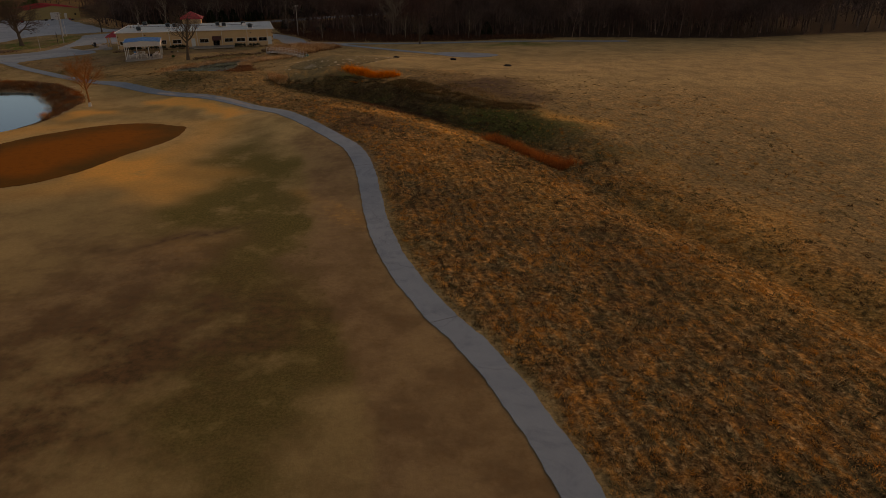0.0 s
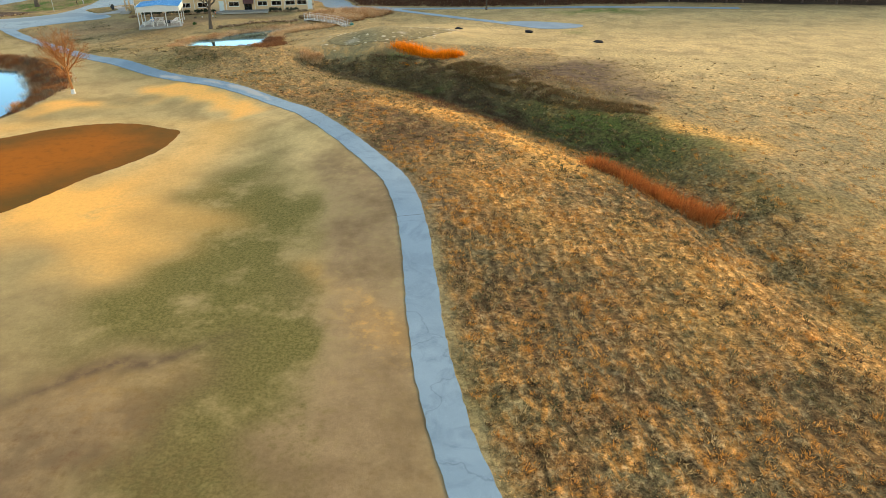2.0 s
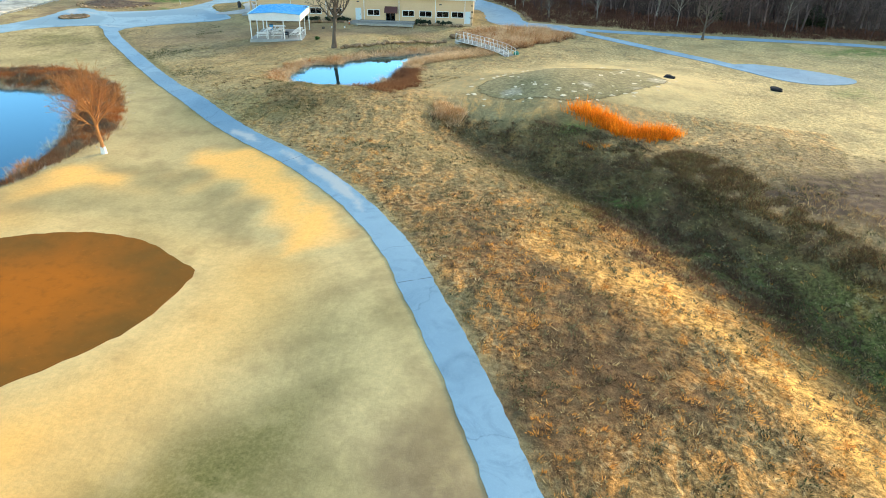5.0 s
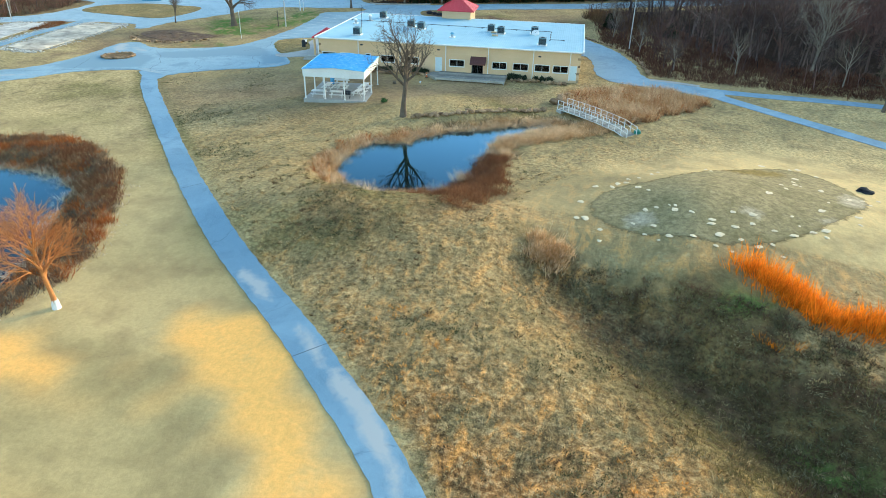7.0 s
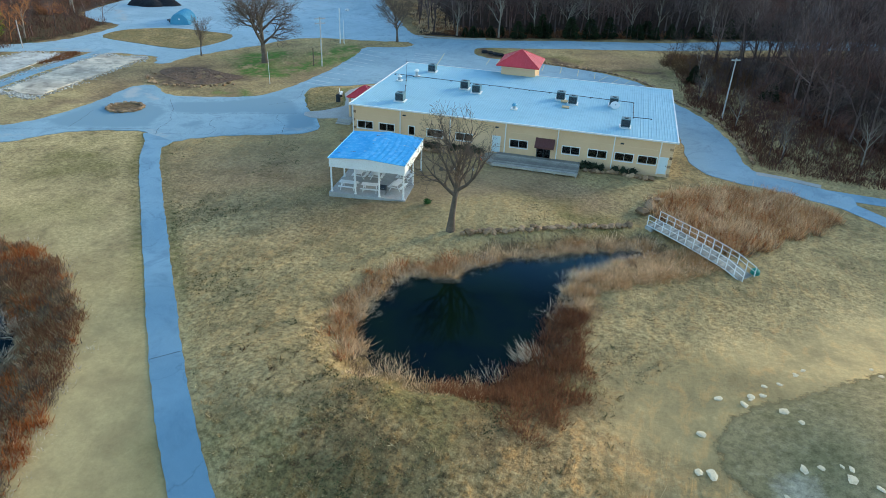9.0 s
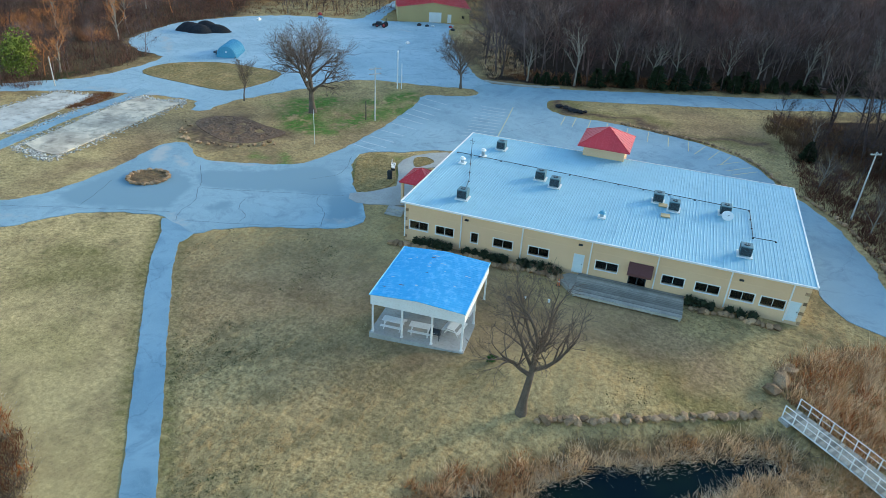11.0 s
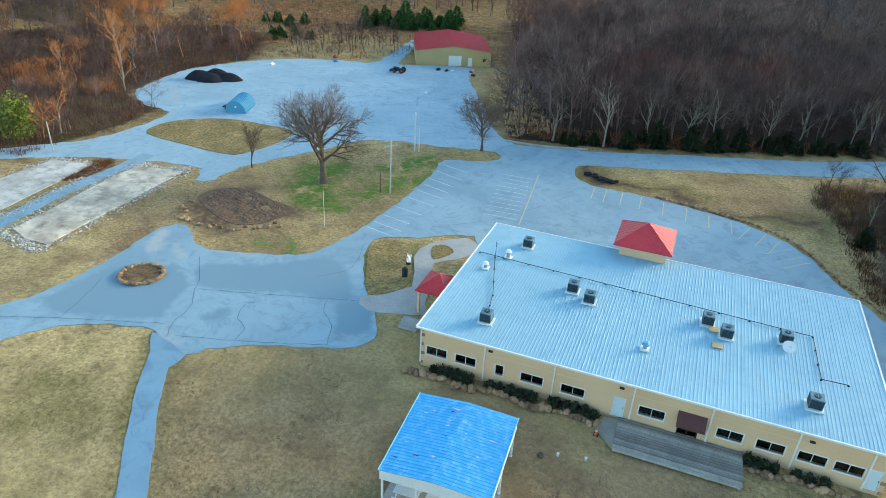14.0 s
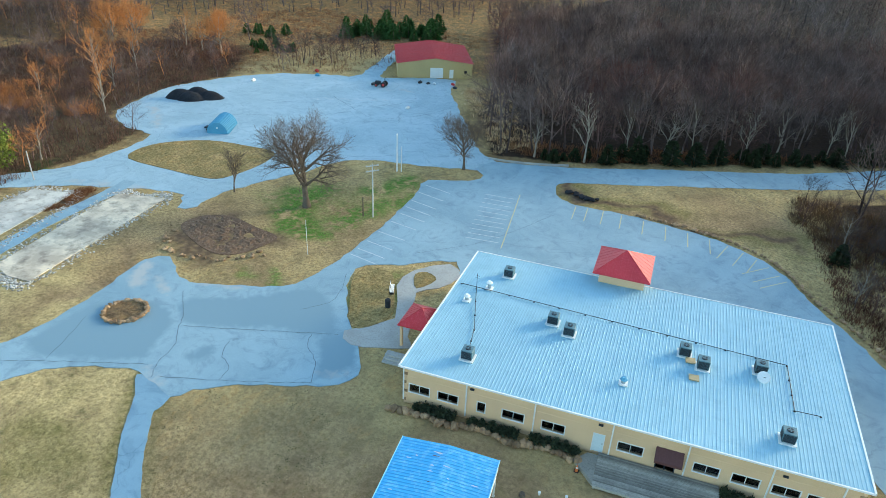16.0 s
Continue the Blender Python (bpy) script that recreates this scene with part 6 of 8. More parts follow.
def spots_in(rng, poly, gap, x0, x1, y0, y1, keep=1.0):
    out = []
    y = y0
    while y < y1:
        x = x0
        while x < x1:
            if rng.random() < keep:
                out.append((x + rng.uniform(-gap, gap) * 0.45, y + rng.uniform(-gap, gap) * 0.45))
            x += gap
        y += gap
    a = np.array(out)
    return a[inside(a[:, 0], a[:, 1], poly)] if poly else a


rng = random.Random(77)
TEMPS = [template(100 + i, 10.5 + 0.7 * i, 7, 430, 0.026) for i in range(7)]
FAR = [template(200 + i, 11.0 + 0.8 * i, 4, 170, 0.055) for i in range(5)]
near = spots_in(rng, WOODS_EDGE, 4.2, -170, 130, 200, 350)
scatter("bare_woodland", TEMPS, near, rng, 0.75, 1.2, WOODS, "dense grey-brown leafless winter woodland", "woods")
far = np.concatenate([spots_in(rng, WOODS_EDGE, 9.5, -260, 420, 350, 600), spots_in(rng, WOODS_EDGE, 7.0, 130, 330, 200, 350)])
scatter("distant_woodland", FAR, far, rng, 0.9, 1.35, FAR_WOODS, "distant grey leafless woodland", "woods")
brush = spots_in(rng, BRUSH, 4.3, -260, -155, 148, 272, 0.85)
half = np.array([rng.random() < 0.17 for _ in brush])
scatter("russet_brushwood", TEMPS, brush[half], rng, 0.3, 0.62, SUN_RUSSET_WOODS, "russet leafless thicket with sunlit orange in its twig colour", "thicket")
scatter("brushwood", TEMPS, brush[~half], rng, 0.3, 0.62, WOODS, "tangled brown leafless thicket", "thicket")
west = spots_in(rng, None, 7.5, -400, -150, 150, 470, 0.7)
west = west[((west[:, 0] < -196) | (west[:, 1] > 312)) & ~inside(west[:, 0], west[:, 1], WOODS_EDGE) & ~inside(west[:, 0], west[:, 1], BRUSH)]
keep = clump(west * 0.055) + 0.006 * (np.hypot(west[:, 0] + 190, west[:, 1] - 260) - 70) > 0.0
west = west[keep & ~((west[:, 0] > -212) & (west[:, 1] > 292) & (west[:, 1] < 325))]
rus = (clump(west * 0.11 + 3) > 0.35) & (west[:, 1] < 300)
deep = (west[:, 0] < -245) | (west[:, 1] > 335)
WEST_WOOD = [(-330, 150), (-266, 185), (-254, 232), (-254, 268), (-240, 300), (-216, 330), (-166, 345), (-166, 400), (-240, 400), (-300, 330), (-335, 240)]
scatter("west_woodland", FAR, spots_in(rng, WEST_WOOD, 6.8, -340, -160, 145, 405), rng, 0.6, 1.1, FAR_WOODS, "hazy grey leafless woodland beyond the field", "woods")
scatter("field_thicket", TEMPS, spots_in(rng, FIELD_THICKET, 4.0, -325, -235, 228, 288, 0.9), rng, 0.3, 0.6, WOODS, "purple-grey leafless thicket in the far field", "thicket")
scatter("scattered_trees", TEMPS, west[~rus & ~deep], rng, 0.4, 1.0, WOODS, "scattered bare trees over a tan field", "trees")
scatter("russet_trees", TEMPS, west[rus], rng, 0.4, 0.8, SUN_RUSSET_WOODS, "scattered trees over a tan field, twigs coloured sunlit orange", "trees")
THICKET = [(-186, 268), (-176, 258), (-163, 271), (-160, 281), (-168, 292), (-180, 290)]
scatter("lane_thicket", TEMPS, spots_in(rng, THICKET, 3.6, -190, -155, 255, 295, 0.8), rng, 0.3, 0.6, WOODS, "grey leafless thicket beside the barn lane", "thicket")
WEDGE = [(-55.5, 258), (-53, 248), (-47, 241), (-42, 236), (-34, 240), (-38, 257), (-49, 261)]
BANK = [(-49, 244), (-43, 224.5), (-37.5, 218), (-31.5, 203), (-22, 203), (8, 208), (40, 212), (40, 220), (-8, 220), (-20, 230), (-38, 250)]
scatter("bank_thicket", TEMPS, spots_in(rng, BANK, 4.0, -52, 42, 200, 252, 0.8), rng, 0.25, 0.55, WOODS, "brown leafless thicket on the road bank", "thicket")
scatter("wedge_thicket", TEMPS, spots_in(rng, WEDGE, 3.0, -60, -30, 234, 270, 0.8), rng, 0.25, 0.5, WOODS, "dark leafless thicket at the wedge of lawn", "thicket")

# ---- grasses ----
def blades(name, spots, rng, lo, hi, width, count, material, label, category, lean=0.45, radius=0.25):
    """Clumps of thin blades that fan out of their middles, joined."""
    n = len(spots)
    if n == 0:
        return None
    g = np.random.default_rng(rng.randrange(10 ** 6))
    z = height(spots[:, 0], spots[:, 1])
    base = np.repeat(np.stack([spots[:, 0], spots[:, 1], z - 0.03], 1), count, 0)
    m = n * count
    size = np.repeat(g.uniform(0.55, 1.25, n), count)
    off = g.normal(0, radius, (m, 2)) * size[:, None]
    base[:, :2] += off
    hgt = np.repeat(g.uniform(lo, hi, n), count) * g.uniform(0.6, 1.1, m)
    ang = np.arctan2(off[:, 1], off[:, 0]) + g.normal(0, 0.6, m)
    sway = np.repeat(g.uniform(0, 2 * np.pi, n), count)
    out = hgt * lean * g.uniform(0.1, 1, m)
    bend = hgt * lean * 0.4
    tip = base + np.stack([np.cos(ang) * out + np.cos(sway) * bend, np.sin(ang) * out + np.sin(sway) * bend, hgt * g.uniform(0.75, 1.0, m)], 1)
    side = g.uniform(0, 2 * np.pi, m)
    half = np.stack([np.cos(side), np.sin(side), np.zeros(m)], 1) * width / 2
    V = np.stack([base - half, base + half, tip], 1).reshape(-1, 3)
    ob = new(name, tri_mesh(name, V, np.arange(m * 3).reshape(-1, 3), material))
    return tagged(ob, label, category, kind="stuff")


def ring_spots(rng, poly, n, d0, d1, x0, x1, y0, y1, cond=None):
    g = np.random.default_rng(rng.randrange(10 ** 6))
    a = np.stack([g.uniform(x0, x1, n * 12), g.uniform(y0, y1, n * 12)], 1)
    d = signed(a[:, 0], a[:, 1], poly)
    k = (d > d0) & (d < d1 + 0.7 * clump(a)) & (clump(a * 1.9) + 0.5 * clump(a * 4.3) > -0.1)
    if cond:
        k &= cond(a[:, 0], a[:, 1])
    return a[k][:n]


def cut(a, keep):
    """The spots of a set for which keep holds."""
    return a[keep(a[:, 0], a[:, 1])]


dark_side = lambda x, y: (x > -45.5) & (y < 158) & (y > 143)
blades("pond_reeds", cut(ring_spots(rng, POND, 2000, -0.5, 1.5, -62, -34, 140, 180), lambda x, y: ~dark_side(x, y) & ((y > 150) | (x < -52)) & (signed(x, y, POND) < np.where((y > 160) & (y + 0.75 * x > 121), 1.3, 9))), rng, 0.4, 1.15, 0.05, 9, REED, "dry straw-coloured reeds along the pond bank", "reeds", 0.9, 0.22)
blades("pond_russet_reeds", cut(ring_spots(rng, POND, 420, 0.0, 1.8, -62, -34, 142, 168), lambda x, y: x < -52), rng, 0.4, 1.0, 0.05, 9, REED_RUSSET, "russet reeds behind the pale pond edge", "reeds", 0.7, 0.22)
blades("pond_pale_fringe", cut(ring_spots(rng, POND, 800, -1.3, 0.2, -62, -34, 142, 178), lambda x, y: (y > 156) | (x < -54)), rng, 0.35, 0.8, 0.045, 12, REED_PALE, "bleached broken reeds leaning over the water", "reeds", 1.7, 0.2)
blades("pond_dark_litter", cut(ring_spots(rng, POND, 1500, -0.4, 1.8, -62, -34, 140, 180), lambda x, y: (y > 150) | (x < -50)), rng, 0.15, 0.45, 0.06, 7, SEDGE_GREY, "dark matted litter under the pond reeds", "reeds", 1.6, 0.25)
blades("pond_sedge", cut(ring_spots(rng, POND, 1200, -0.2, 2.4, -48, -34, 140, 164), lambda x, y: dark_side(x, y) & (y < 160)), rng, 0.3, 0.85, 0.05, 9, REED_DARK, "dark russet sedge along the pond bank", "reeds", 0.9, 0.25)
blades("pond_black_brush", cut(ring_spots(rng, POND, 600, -0.6, 1.6, -48, -34, 140, 164), lambda x, y: dark_side(x, y) & (y > 145)), rng, 0.3, 0.8, 0.05, 9, BRUSH_RED, "dark red-brown brush overhanging the water", "reeds", 1.2, 0.25)
blades("pond_foot_clumps", np.array([(-47.6, 146.0), (-47.2, 146.1), (-43.2, 147.4), (-42.9, 147.0), (-41.6, 150.4), (-41.9, 150.0), (-41.3, 150.9), (-42.0, 163.2), (-42.4, 162.8), (-41.3, 164.2), (-40.9, 163.8)]), rng, 0.7, 1.25, 0.045, 55, REED_PALE, "pale broken reed clumps at the pond foot", "reeds", 1.2, 0.3)
blades("pond_straggle", ring_spots(rng, POND, 130, -0.3, 2.4, -58, -42, 138, 150), rng, 0.3, 0.7, 0.05, 9, REED, "sparse dry straw tufts at the pond head", "reeds", 1.0)
BED_WEST = catmull([(-93, 137), (-91, 140.5), (-84.8, 143.0), (-76.1, 139.6), (-70.1, 135.4), (-63.9, 128), (-61.0, 122.2), (-60.6, 117), (-61, 110), (-64, 112), (-67, 120), (-72, 128), (-80, 133)], True, 3)
g1 = np.random.default_rng(17)
bed = np.stack([g1.uniform(-96, -58, 26000), g1.uniform(106, 145, 26000)], 1)
bed = bed[(signed(bed[:, 0], bed[:, 1], BED_WEST) < 0.5 * clump(bed * 0.6)) & (signed(bed[:, 0], bed[:, 1], POND_B) > 0.2)]
mixed = clump(bed * 0.35) + 0.7 * clump(bed * 1.1 + 5)
blades("west_pond_sedge", bed[mixed < -0.1][:2200], rng, 0.3, 0.8, 0.06, 8, REED_DARK, "dense brown reeds round the west pond", "reeds", 0.8)
blades("west_pond_brush", bed[(mixed >= -0.1) & (mixed < 0.5)][:1900], rng, 0.3, 0.8, 0.06, 8, SEDGE_GREY, "grey-brown dead brush round the west pond", "reeds", 0.9)
blades("west_pond_russet", bed[mixed >= 0.5][:800], rng, 0.4, 0.9, 0.06, 8, REED_RUSSET, "russet reed clumps round the west pond", "reeds", 0.7)
blades("west_pond_straw", bed[(clump(bed * 0.9 + 2) > 0.35)][::3], rng, 0.3, 0.7, 0.05, 8, REED, "straw tufts among the brown west reeds", "reeds", 0.9)
rim = ring_spots(rng, BED_WEST, 700, -0.9, 0.7, -96, -56, 106, 146, lambda x, y: signed(x, y, POND_B) > 2)
blades("west_pond_rim", rim, rng, 0.15, 0.4, 0.05, 8, REED_PALE, "pale straw rim of the reed bed", "reeds", 1.2, 0.25)
blades("west_pond_fringe", ring_spots(rng, POND_B, 420, -1.0, 0.4, -92, -60, 112, 140), rng, 0.4, 0.9, 0.045, 12, REED_PALE, "bleached reeds bent over the west pond", "reeds", 1.6, 0.2)
WET = catmull([(-39.6, 181), (-37, 186), (-31, 190), (-25.5, 190.2), (-22.5, 187.5), (-26, 182), (-29.5, 176.5), (-33, 174), (-36.5, 176.5)], True, 3)
blades("bank_reeds", ring_spots(rng, WET, 2300, -30, 0.3, -42, -21, 172, 193), rng, 0.6, 1.6, 0.055, 9, REED, "tall tawny reeds in the wet hollow by the bridge", "reeds", 0.7)
blades("bank_russet_reeds", ring_spots(rng, WET, 800, -30, 0.3, -42, -21, 172, 193), rng, 0.5, 1.4, 0.055, 9, REED_RUSSET, "orange-brown reeds in the wet hollow", "reeds", 0.7)
blades("bank_dark_reeds", ring_spots(rng, WET, 900, -2.5, 0.6, -42, -21, 172, 193), rng, 0.3, 0.9, 0.055, 8, SEDGE_GREY, "dark sedge edging the wet hollow", "reeds", 0.9)
blades("inlet_reeds", ring_spots(rng, catmull([(-41, 161.0), (-38.2, 163.0), (-34.4, 167.4), (-32.5, 170.6), (-35, 172), (-36.6, 168.6), (-39.2, 165.0)], True, 3), 700, -9, 0.5, -43, -30, 160, 176), rng, 0.4, 1.1, 0.05, 10, REED, "tangled tan reeds along the inlet", "reeds", 1.0, 0.25)
def stand_spots(line, w, n):
    """Spots in a ragged band along a line."""
    g = np.random.default_rng(int(n))
    pts = np.array(catmull(line, False, 8))
    f = g.uniform(0, len(pts) - 1.001, n)
    j = f.astype(int)
    at = pts[j] + (pts[j + 1] - pts[j]) * (f - j)[:, None] + g.normal(0, w * 0.42, (n, 2))
    return at[clump(at * 1.3) > -0.55]


STAND = [(8.8, 93.6), (11.2, 91.0), (13.6, 87.0), (15.6, 83.6), (17.2, 81.0)]
for line, w, n, lo, hi, m_, lab in (([(-15.6, 141.0), (-12.6, 138.8), (-9.6, 137.0), (-6.0, 138.0)], 1.5, 420, 0.8, 1.7, REED_ORANGE, "stand of vivid orange ornamental grass"),
                                    (STAND, 1.7, 430, 0.7, 1.7, REED_RUSSET, "stand of russet grass along the ditch")):
    blades("orange_grass", stand_spots(line, w, n), rng, lo, hi, 0.06, 13, m_, lab, "reeds", 0.5, 0.28)
g0 = np.random.default_rng(5)
cand = np.stack([g0.uniform(-60, 48, 330000), g0.uniform(8, 160, 330000)], 1)
dp_, sd_ = to_line(cand[:, 0], cand[:, 1], CART_PATH)
rows = cand[:, 0] * 0.983 + cand[:, 1] * 0.18 + 0.55 * np.sin(cand[:, 1] * 0.35) + 0.3 * np.sin(cand[:, 1] * 1.3 + cand[:, 0]) + 0.5 * clump(cand * 0.21) + 0.25 * clump(cand * 0.8)
thick = np.clip(0.5 + 0.8 * np.sin(rows * 6.4), 0, 1)
thick = np.where(cand[:, 1] < 112, 0.3 + 0.7 * thick, np.interp(cand[:, 1], [112, 135, 160], [0.5, 0.22, 0.05]))
past = cand[:, 0] - np.interp(cand[:, 1], [8, 38, 71, 103, 128, 160], [42, 36, 22, 13, 2, -30])
thick = thick * np.interp(past, [-2, 6, 30], [1, 0.22, 0.12])
thick = np.where(cand[:, 1] > 90, thick * 0.75, thick)
ok = (sd_ > 0) & (dp_ > 1.5) & (signed(cand[:, 0], cand[:, 1], POND) > 2) & ((cand[:, 1] < 138) | (cand[:, 0] < -33)) & (g0.uniform(0, 1, len(cand)) < thick * 0.7)
ridge = (np.sin(rows * 6.4) > 0.35) & (cand[:, 1] < 84 + 10 * clump(cand * 0.12)) & (past < 3) & (clump(cand * 0.3) + 0.7 * clump(cand * 0.9) > -0.15)
lumpy = ok & (g0.uniform(0, 1, len(cand)) < 0.36)
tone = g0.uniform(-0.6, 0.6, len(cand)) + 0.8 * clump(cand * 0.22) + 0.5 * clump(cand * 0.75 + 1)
# Sun on crests and shade in troughs are put into the tussock colours.
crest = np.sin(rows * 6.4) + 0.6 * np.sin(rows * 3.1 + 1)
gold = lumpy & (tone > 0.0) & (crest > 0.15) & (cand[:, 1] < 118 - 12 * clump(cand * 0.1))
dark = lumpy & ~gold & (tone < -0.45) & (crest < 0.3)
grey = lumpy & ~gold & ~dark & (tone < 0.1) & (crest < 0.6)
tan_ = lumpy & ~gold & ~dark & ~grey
for nm, which, m_, lab in (("golden_tussocks", gold, WOOL_SUN_GOLD, "golden-orange tussocks of rough grass, sunlight put into their colour"), ("dark_tussocks", dark, WOOL_DARK, "dark brown tussocks of rough grass"),
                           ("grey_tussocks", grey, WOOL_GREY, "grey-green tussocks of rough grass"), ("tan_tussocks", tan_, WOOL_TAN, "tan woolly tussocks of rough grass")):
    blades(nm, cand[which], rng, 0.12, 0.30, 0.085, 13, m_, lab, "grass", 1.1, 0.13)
thin = g0.uniform(0, 1, len(cand)) < 0.35
blades("rough_grass", cand[ok & ~ridge & thin], rng, 0.08, 0.24, 0.05, 5, TUFT, "long brown tussocks of rough grass", "grass", 1.5, 0.2)
blades("golden_rough_grass", cand[ok & ridge & thin], rng, 0.10, 0.28, 0.05, 7, TUFT_SUN_GOLD, "straw tussocks in uneven rows, low sun put into their gold", "grass", 1.5, 0.2)
lawn_ = np.stack([g0.uniform(-110, -20, 60000), g0.uniform(100, 185, 60000)], 1)
lawn_ = lawn_[(clump(lawn_ * 0.16) + 0.5 * clump(lawn_ * 0.7) > 0.62) & (signed(lawn_[:, 0], lawn_[:, 1], POND) > 3) & (signed(lawn_[:, 0], lawn_[:, 1], POND_B) > 3) & (to_line(lawn_[:, 0], lawn_[:, 1], CART_PATH)[0] > 1.6) & ~inside(lawn_[:, 0], lawn_[:, 1], LOT_LOW)]
lawn_ = lawn_[(lawn_[:, 1] < 178) & ~((lawn_[:, 0] > -72) & (lawn_[:, 1] > 163) & (lawn_[:, 0] < -60)) & ((lawn_[:, 0] < -40) | (lawn_[:, 1] > 165))]
lawn_ = lawn_[(lawn_[:, 1] < 160) | (g0.uniform(0, 1, len(lawn_)) < 0.4)]
lawn_ = lawn_[to_line(lawn_[:, 0], lawn_[:, 1], CART_PATH)[1] > 0]
blades("lawn_weeds", lawn_[:5200], rng, 0.05, 0.15, 0.11, 7, WEED, "dark green weed tufts scattered over tan lawn", "weeds", 1.2, 0.22)
turf = np.stack([g0.uniform(-80, 24, 90000), g0.uniform(112, 176, 90000)], 1)
td, ts = to_line(turf[:, 0], turf[:, 1], CART_PATH)
turf = turf[(ts > 0) & (td > 1.6) & (signed(turf[:, 0], turf[:, 1], POND) > 2.2) & (signed(turf[:, 0], turf[:, 1], PRACTICE) > 5) & ~inside(turf[:, 0], turf[:, 1], LOT_LOW) & (turf[:, 1] < 160 - 0.35 * (turf[:, 0] + 50)) & (clump(turf * 0.5) + 0.8 * clump(turf * 1.7) + 0.5 * clump(turf * 0.13) > 0.1)]
for nm, sel, m_, lab in (("lawn_tussocks", turf[::3], WOOL_TAN, "short tan tussocks of unmown lawn"), ("lawn_thatch", turf[1::3], WOOL_GREY, "grey-green thatch between the lawn tussocks"), ("lawn_dry_tufts", turf[2::6], TUFT_TAN, "dry pale tufts of unmown lawn")):
    blades(nm, sel[:6500], rng, 0.05, 0.14, 0.075, 8, m_, lab, "grass", 1.4, 0.11)
green_ = cand[(sd_ > 0) & (dp_ > 1.6) & (clump(cand * 0.25) + 0.6 * clump(cand * 1.1) > 0.7) & (cand[:, 1] < 130) & (past < 8)]
blades("rough_green", green_[:3600], rng, 0.08, 0.22, 0.08, 6, WEED, "grey-green tufts among the rough grass", "grass", 1.0, 0.2)

# ---- bridge ----
def build_bridge():
    a, b = Vector((-38.6, 175.7)), Vector((-29.0, 170.5))
    ln = (b - a).length
    t = thing("footbridge", a.x, a.y, 0, math.degrees(math.atan2(b.y - a.y, b.x - a.x)), "arched white-railed timber footbridge over the reedy inlet", "bridge")
    za, zb = h1(*a) + 0.12, h1(*b) + 0.12

    def zz(x):
        f = x / ln
        main = za + 0.35 + (zb - za - 0.05) * (f - 0.14) / 0.69 + 0.09 * math.sin(math.pi * min(max((f - 0.14) / 0.69, 0), 1))
        return main - 0.05 * max(0.14 - f, 0) / 0.14 - 0.38 * max(f - 0.83, 0) / 0.17
    n = 44
    plank = None
    for i in range(n):
        x = (i + 0.5) * ln / n
        slope = math.degrees(math.atan2(zz(x + 0.1) - zz(x - 0.1), 0.2))
        m = pose(x, 0, zz(x), 0, -slope, 0)
        if plank is None:
            plank = part("plank", box(-ln / n / 2 + 0.01, ln / n / 2 - 0.01, -0.85, 0.85, -0.04, 0.0), DECK, t, "", m)
        else:
            o = new("plank", plank.data)
            o.parent, o.matrix_basis = t, m
    k = 12
    for y in (-0.85, 0.85):
        for lvl, r in ((0.98, 0.032), (0.5, 0.025), (-0.12, 0.06)):
            v, f = skin([([Vector((ln * i / k, y, zz(ln * i / k) + lvl)) for i in range(k + 1)], [r] * (k + 1), 1)], (6, 6))
            part("rail" if lvl > 0 else "beam", tri_mesh("rail", v, f, WHITE), None, t, "white painted rail" if lvl > 0 else "")
        for i in range(k + 1):
            x = ln * i / k
            part("post", box(x - 0.032, x + 0.032, y - 0.032, y + 0.032, zz(x) - 0.15, zz(x) + 1.0), WHITE, t)
    for x in (0.3, ln - 0.3):
        part("abutment", box(x - 0.4, x + 0.4, -1.0, 1.0, -0.8, zz(x) - 0.2), CONCRETE, t)


build_bridge()


# ---- poles ----
def pole(name, x, y, hgt, r, label, arms=(), turn=0, mat_=None, lamp_head=False):
    t = thing(name, x, y, h1(x, y) - 0.05, turn, label, "utility pole" if arms else "pole")
    part("shaft", tube((0, 0, -0.2), (0, 0, hgt), r, r * 0.7, 8), mat_ or POLE, t)
    for z, w in arms:
        arm = part("cross_arm", box(-w, w, -0.06, 0.06, z - 0.07, z + 0.07), mat_ or POLE, t)
        for xx in (-w * 0.85, -w * 0.3, w * 0.3, w * 0.85):
            part("insulator", tube((xx, 0, z + 0.07), (xx, 0, z + 0.22), 0.045, 0.03, 6), UNIT, arm)
    if lamp_head:
        part("lamp_head", box(-0.12, 0.12, -0.5, 0.15, hgt - 0.35, hgt - 0.15, bevel=0.03), WHITE, t)
    return t


pole("utility_pole", -106.0, 211.2, 8.6, 0.14, "pale wooden utility pole with two crossarms", ((8.3, 1.0), (7.5, 1.0)), 60)
part_tr = pole("meter_post", -107.4, 210.6, 3.2, 0.11, "short brown wooden post beside the utility pole", (), 0, BARK)
pole("lamp_post", -113.4, 227.0, 6.9, 0.13, "white twin lamp post at the lawn edge", (), 30, WHITE, True)
pole("lamp_post", -112.7, 227.3, 4.6, 0.09, "short white post beside the lamp post", (), 30, WHITE)
pole("roadside_pole", -38.3, 219.2, 9.0, 0.11, "weathered wooden utility pole at the woods edge", ((8.7, 0.7),), 40)
pole("yard_pole", -155.6, 187.7, 5.0, 0.11, "leaning pale wooden pole beside the old slab", (), 10)
pole("flagpole", -105.7, 196.9, 5.2, 0.04, "thin white metal flagpole in the grass", (), 0, WHITE)


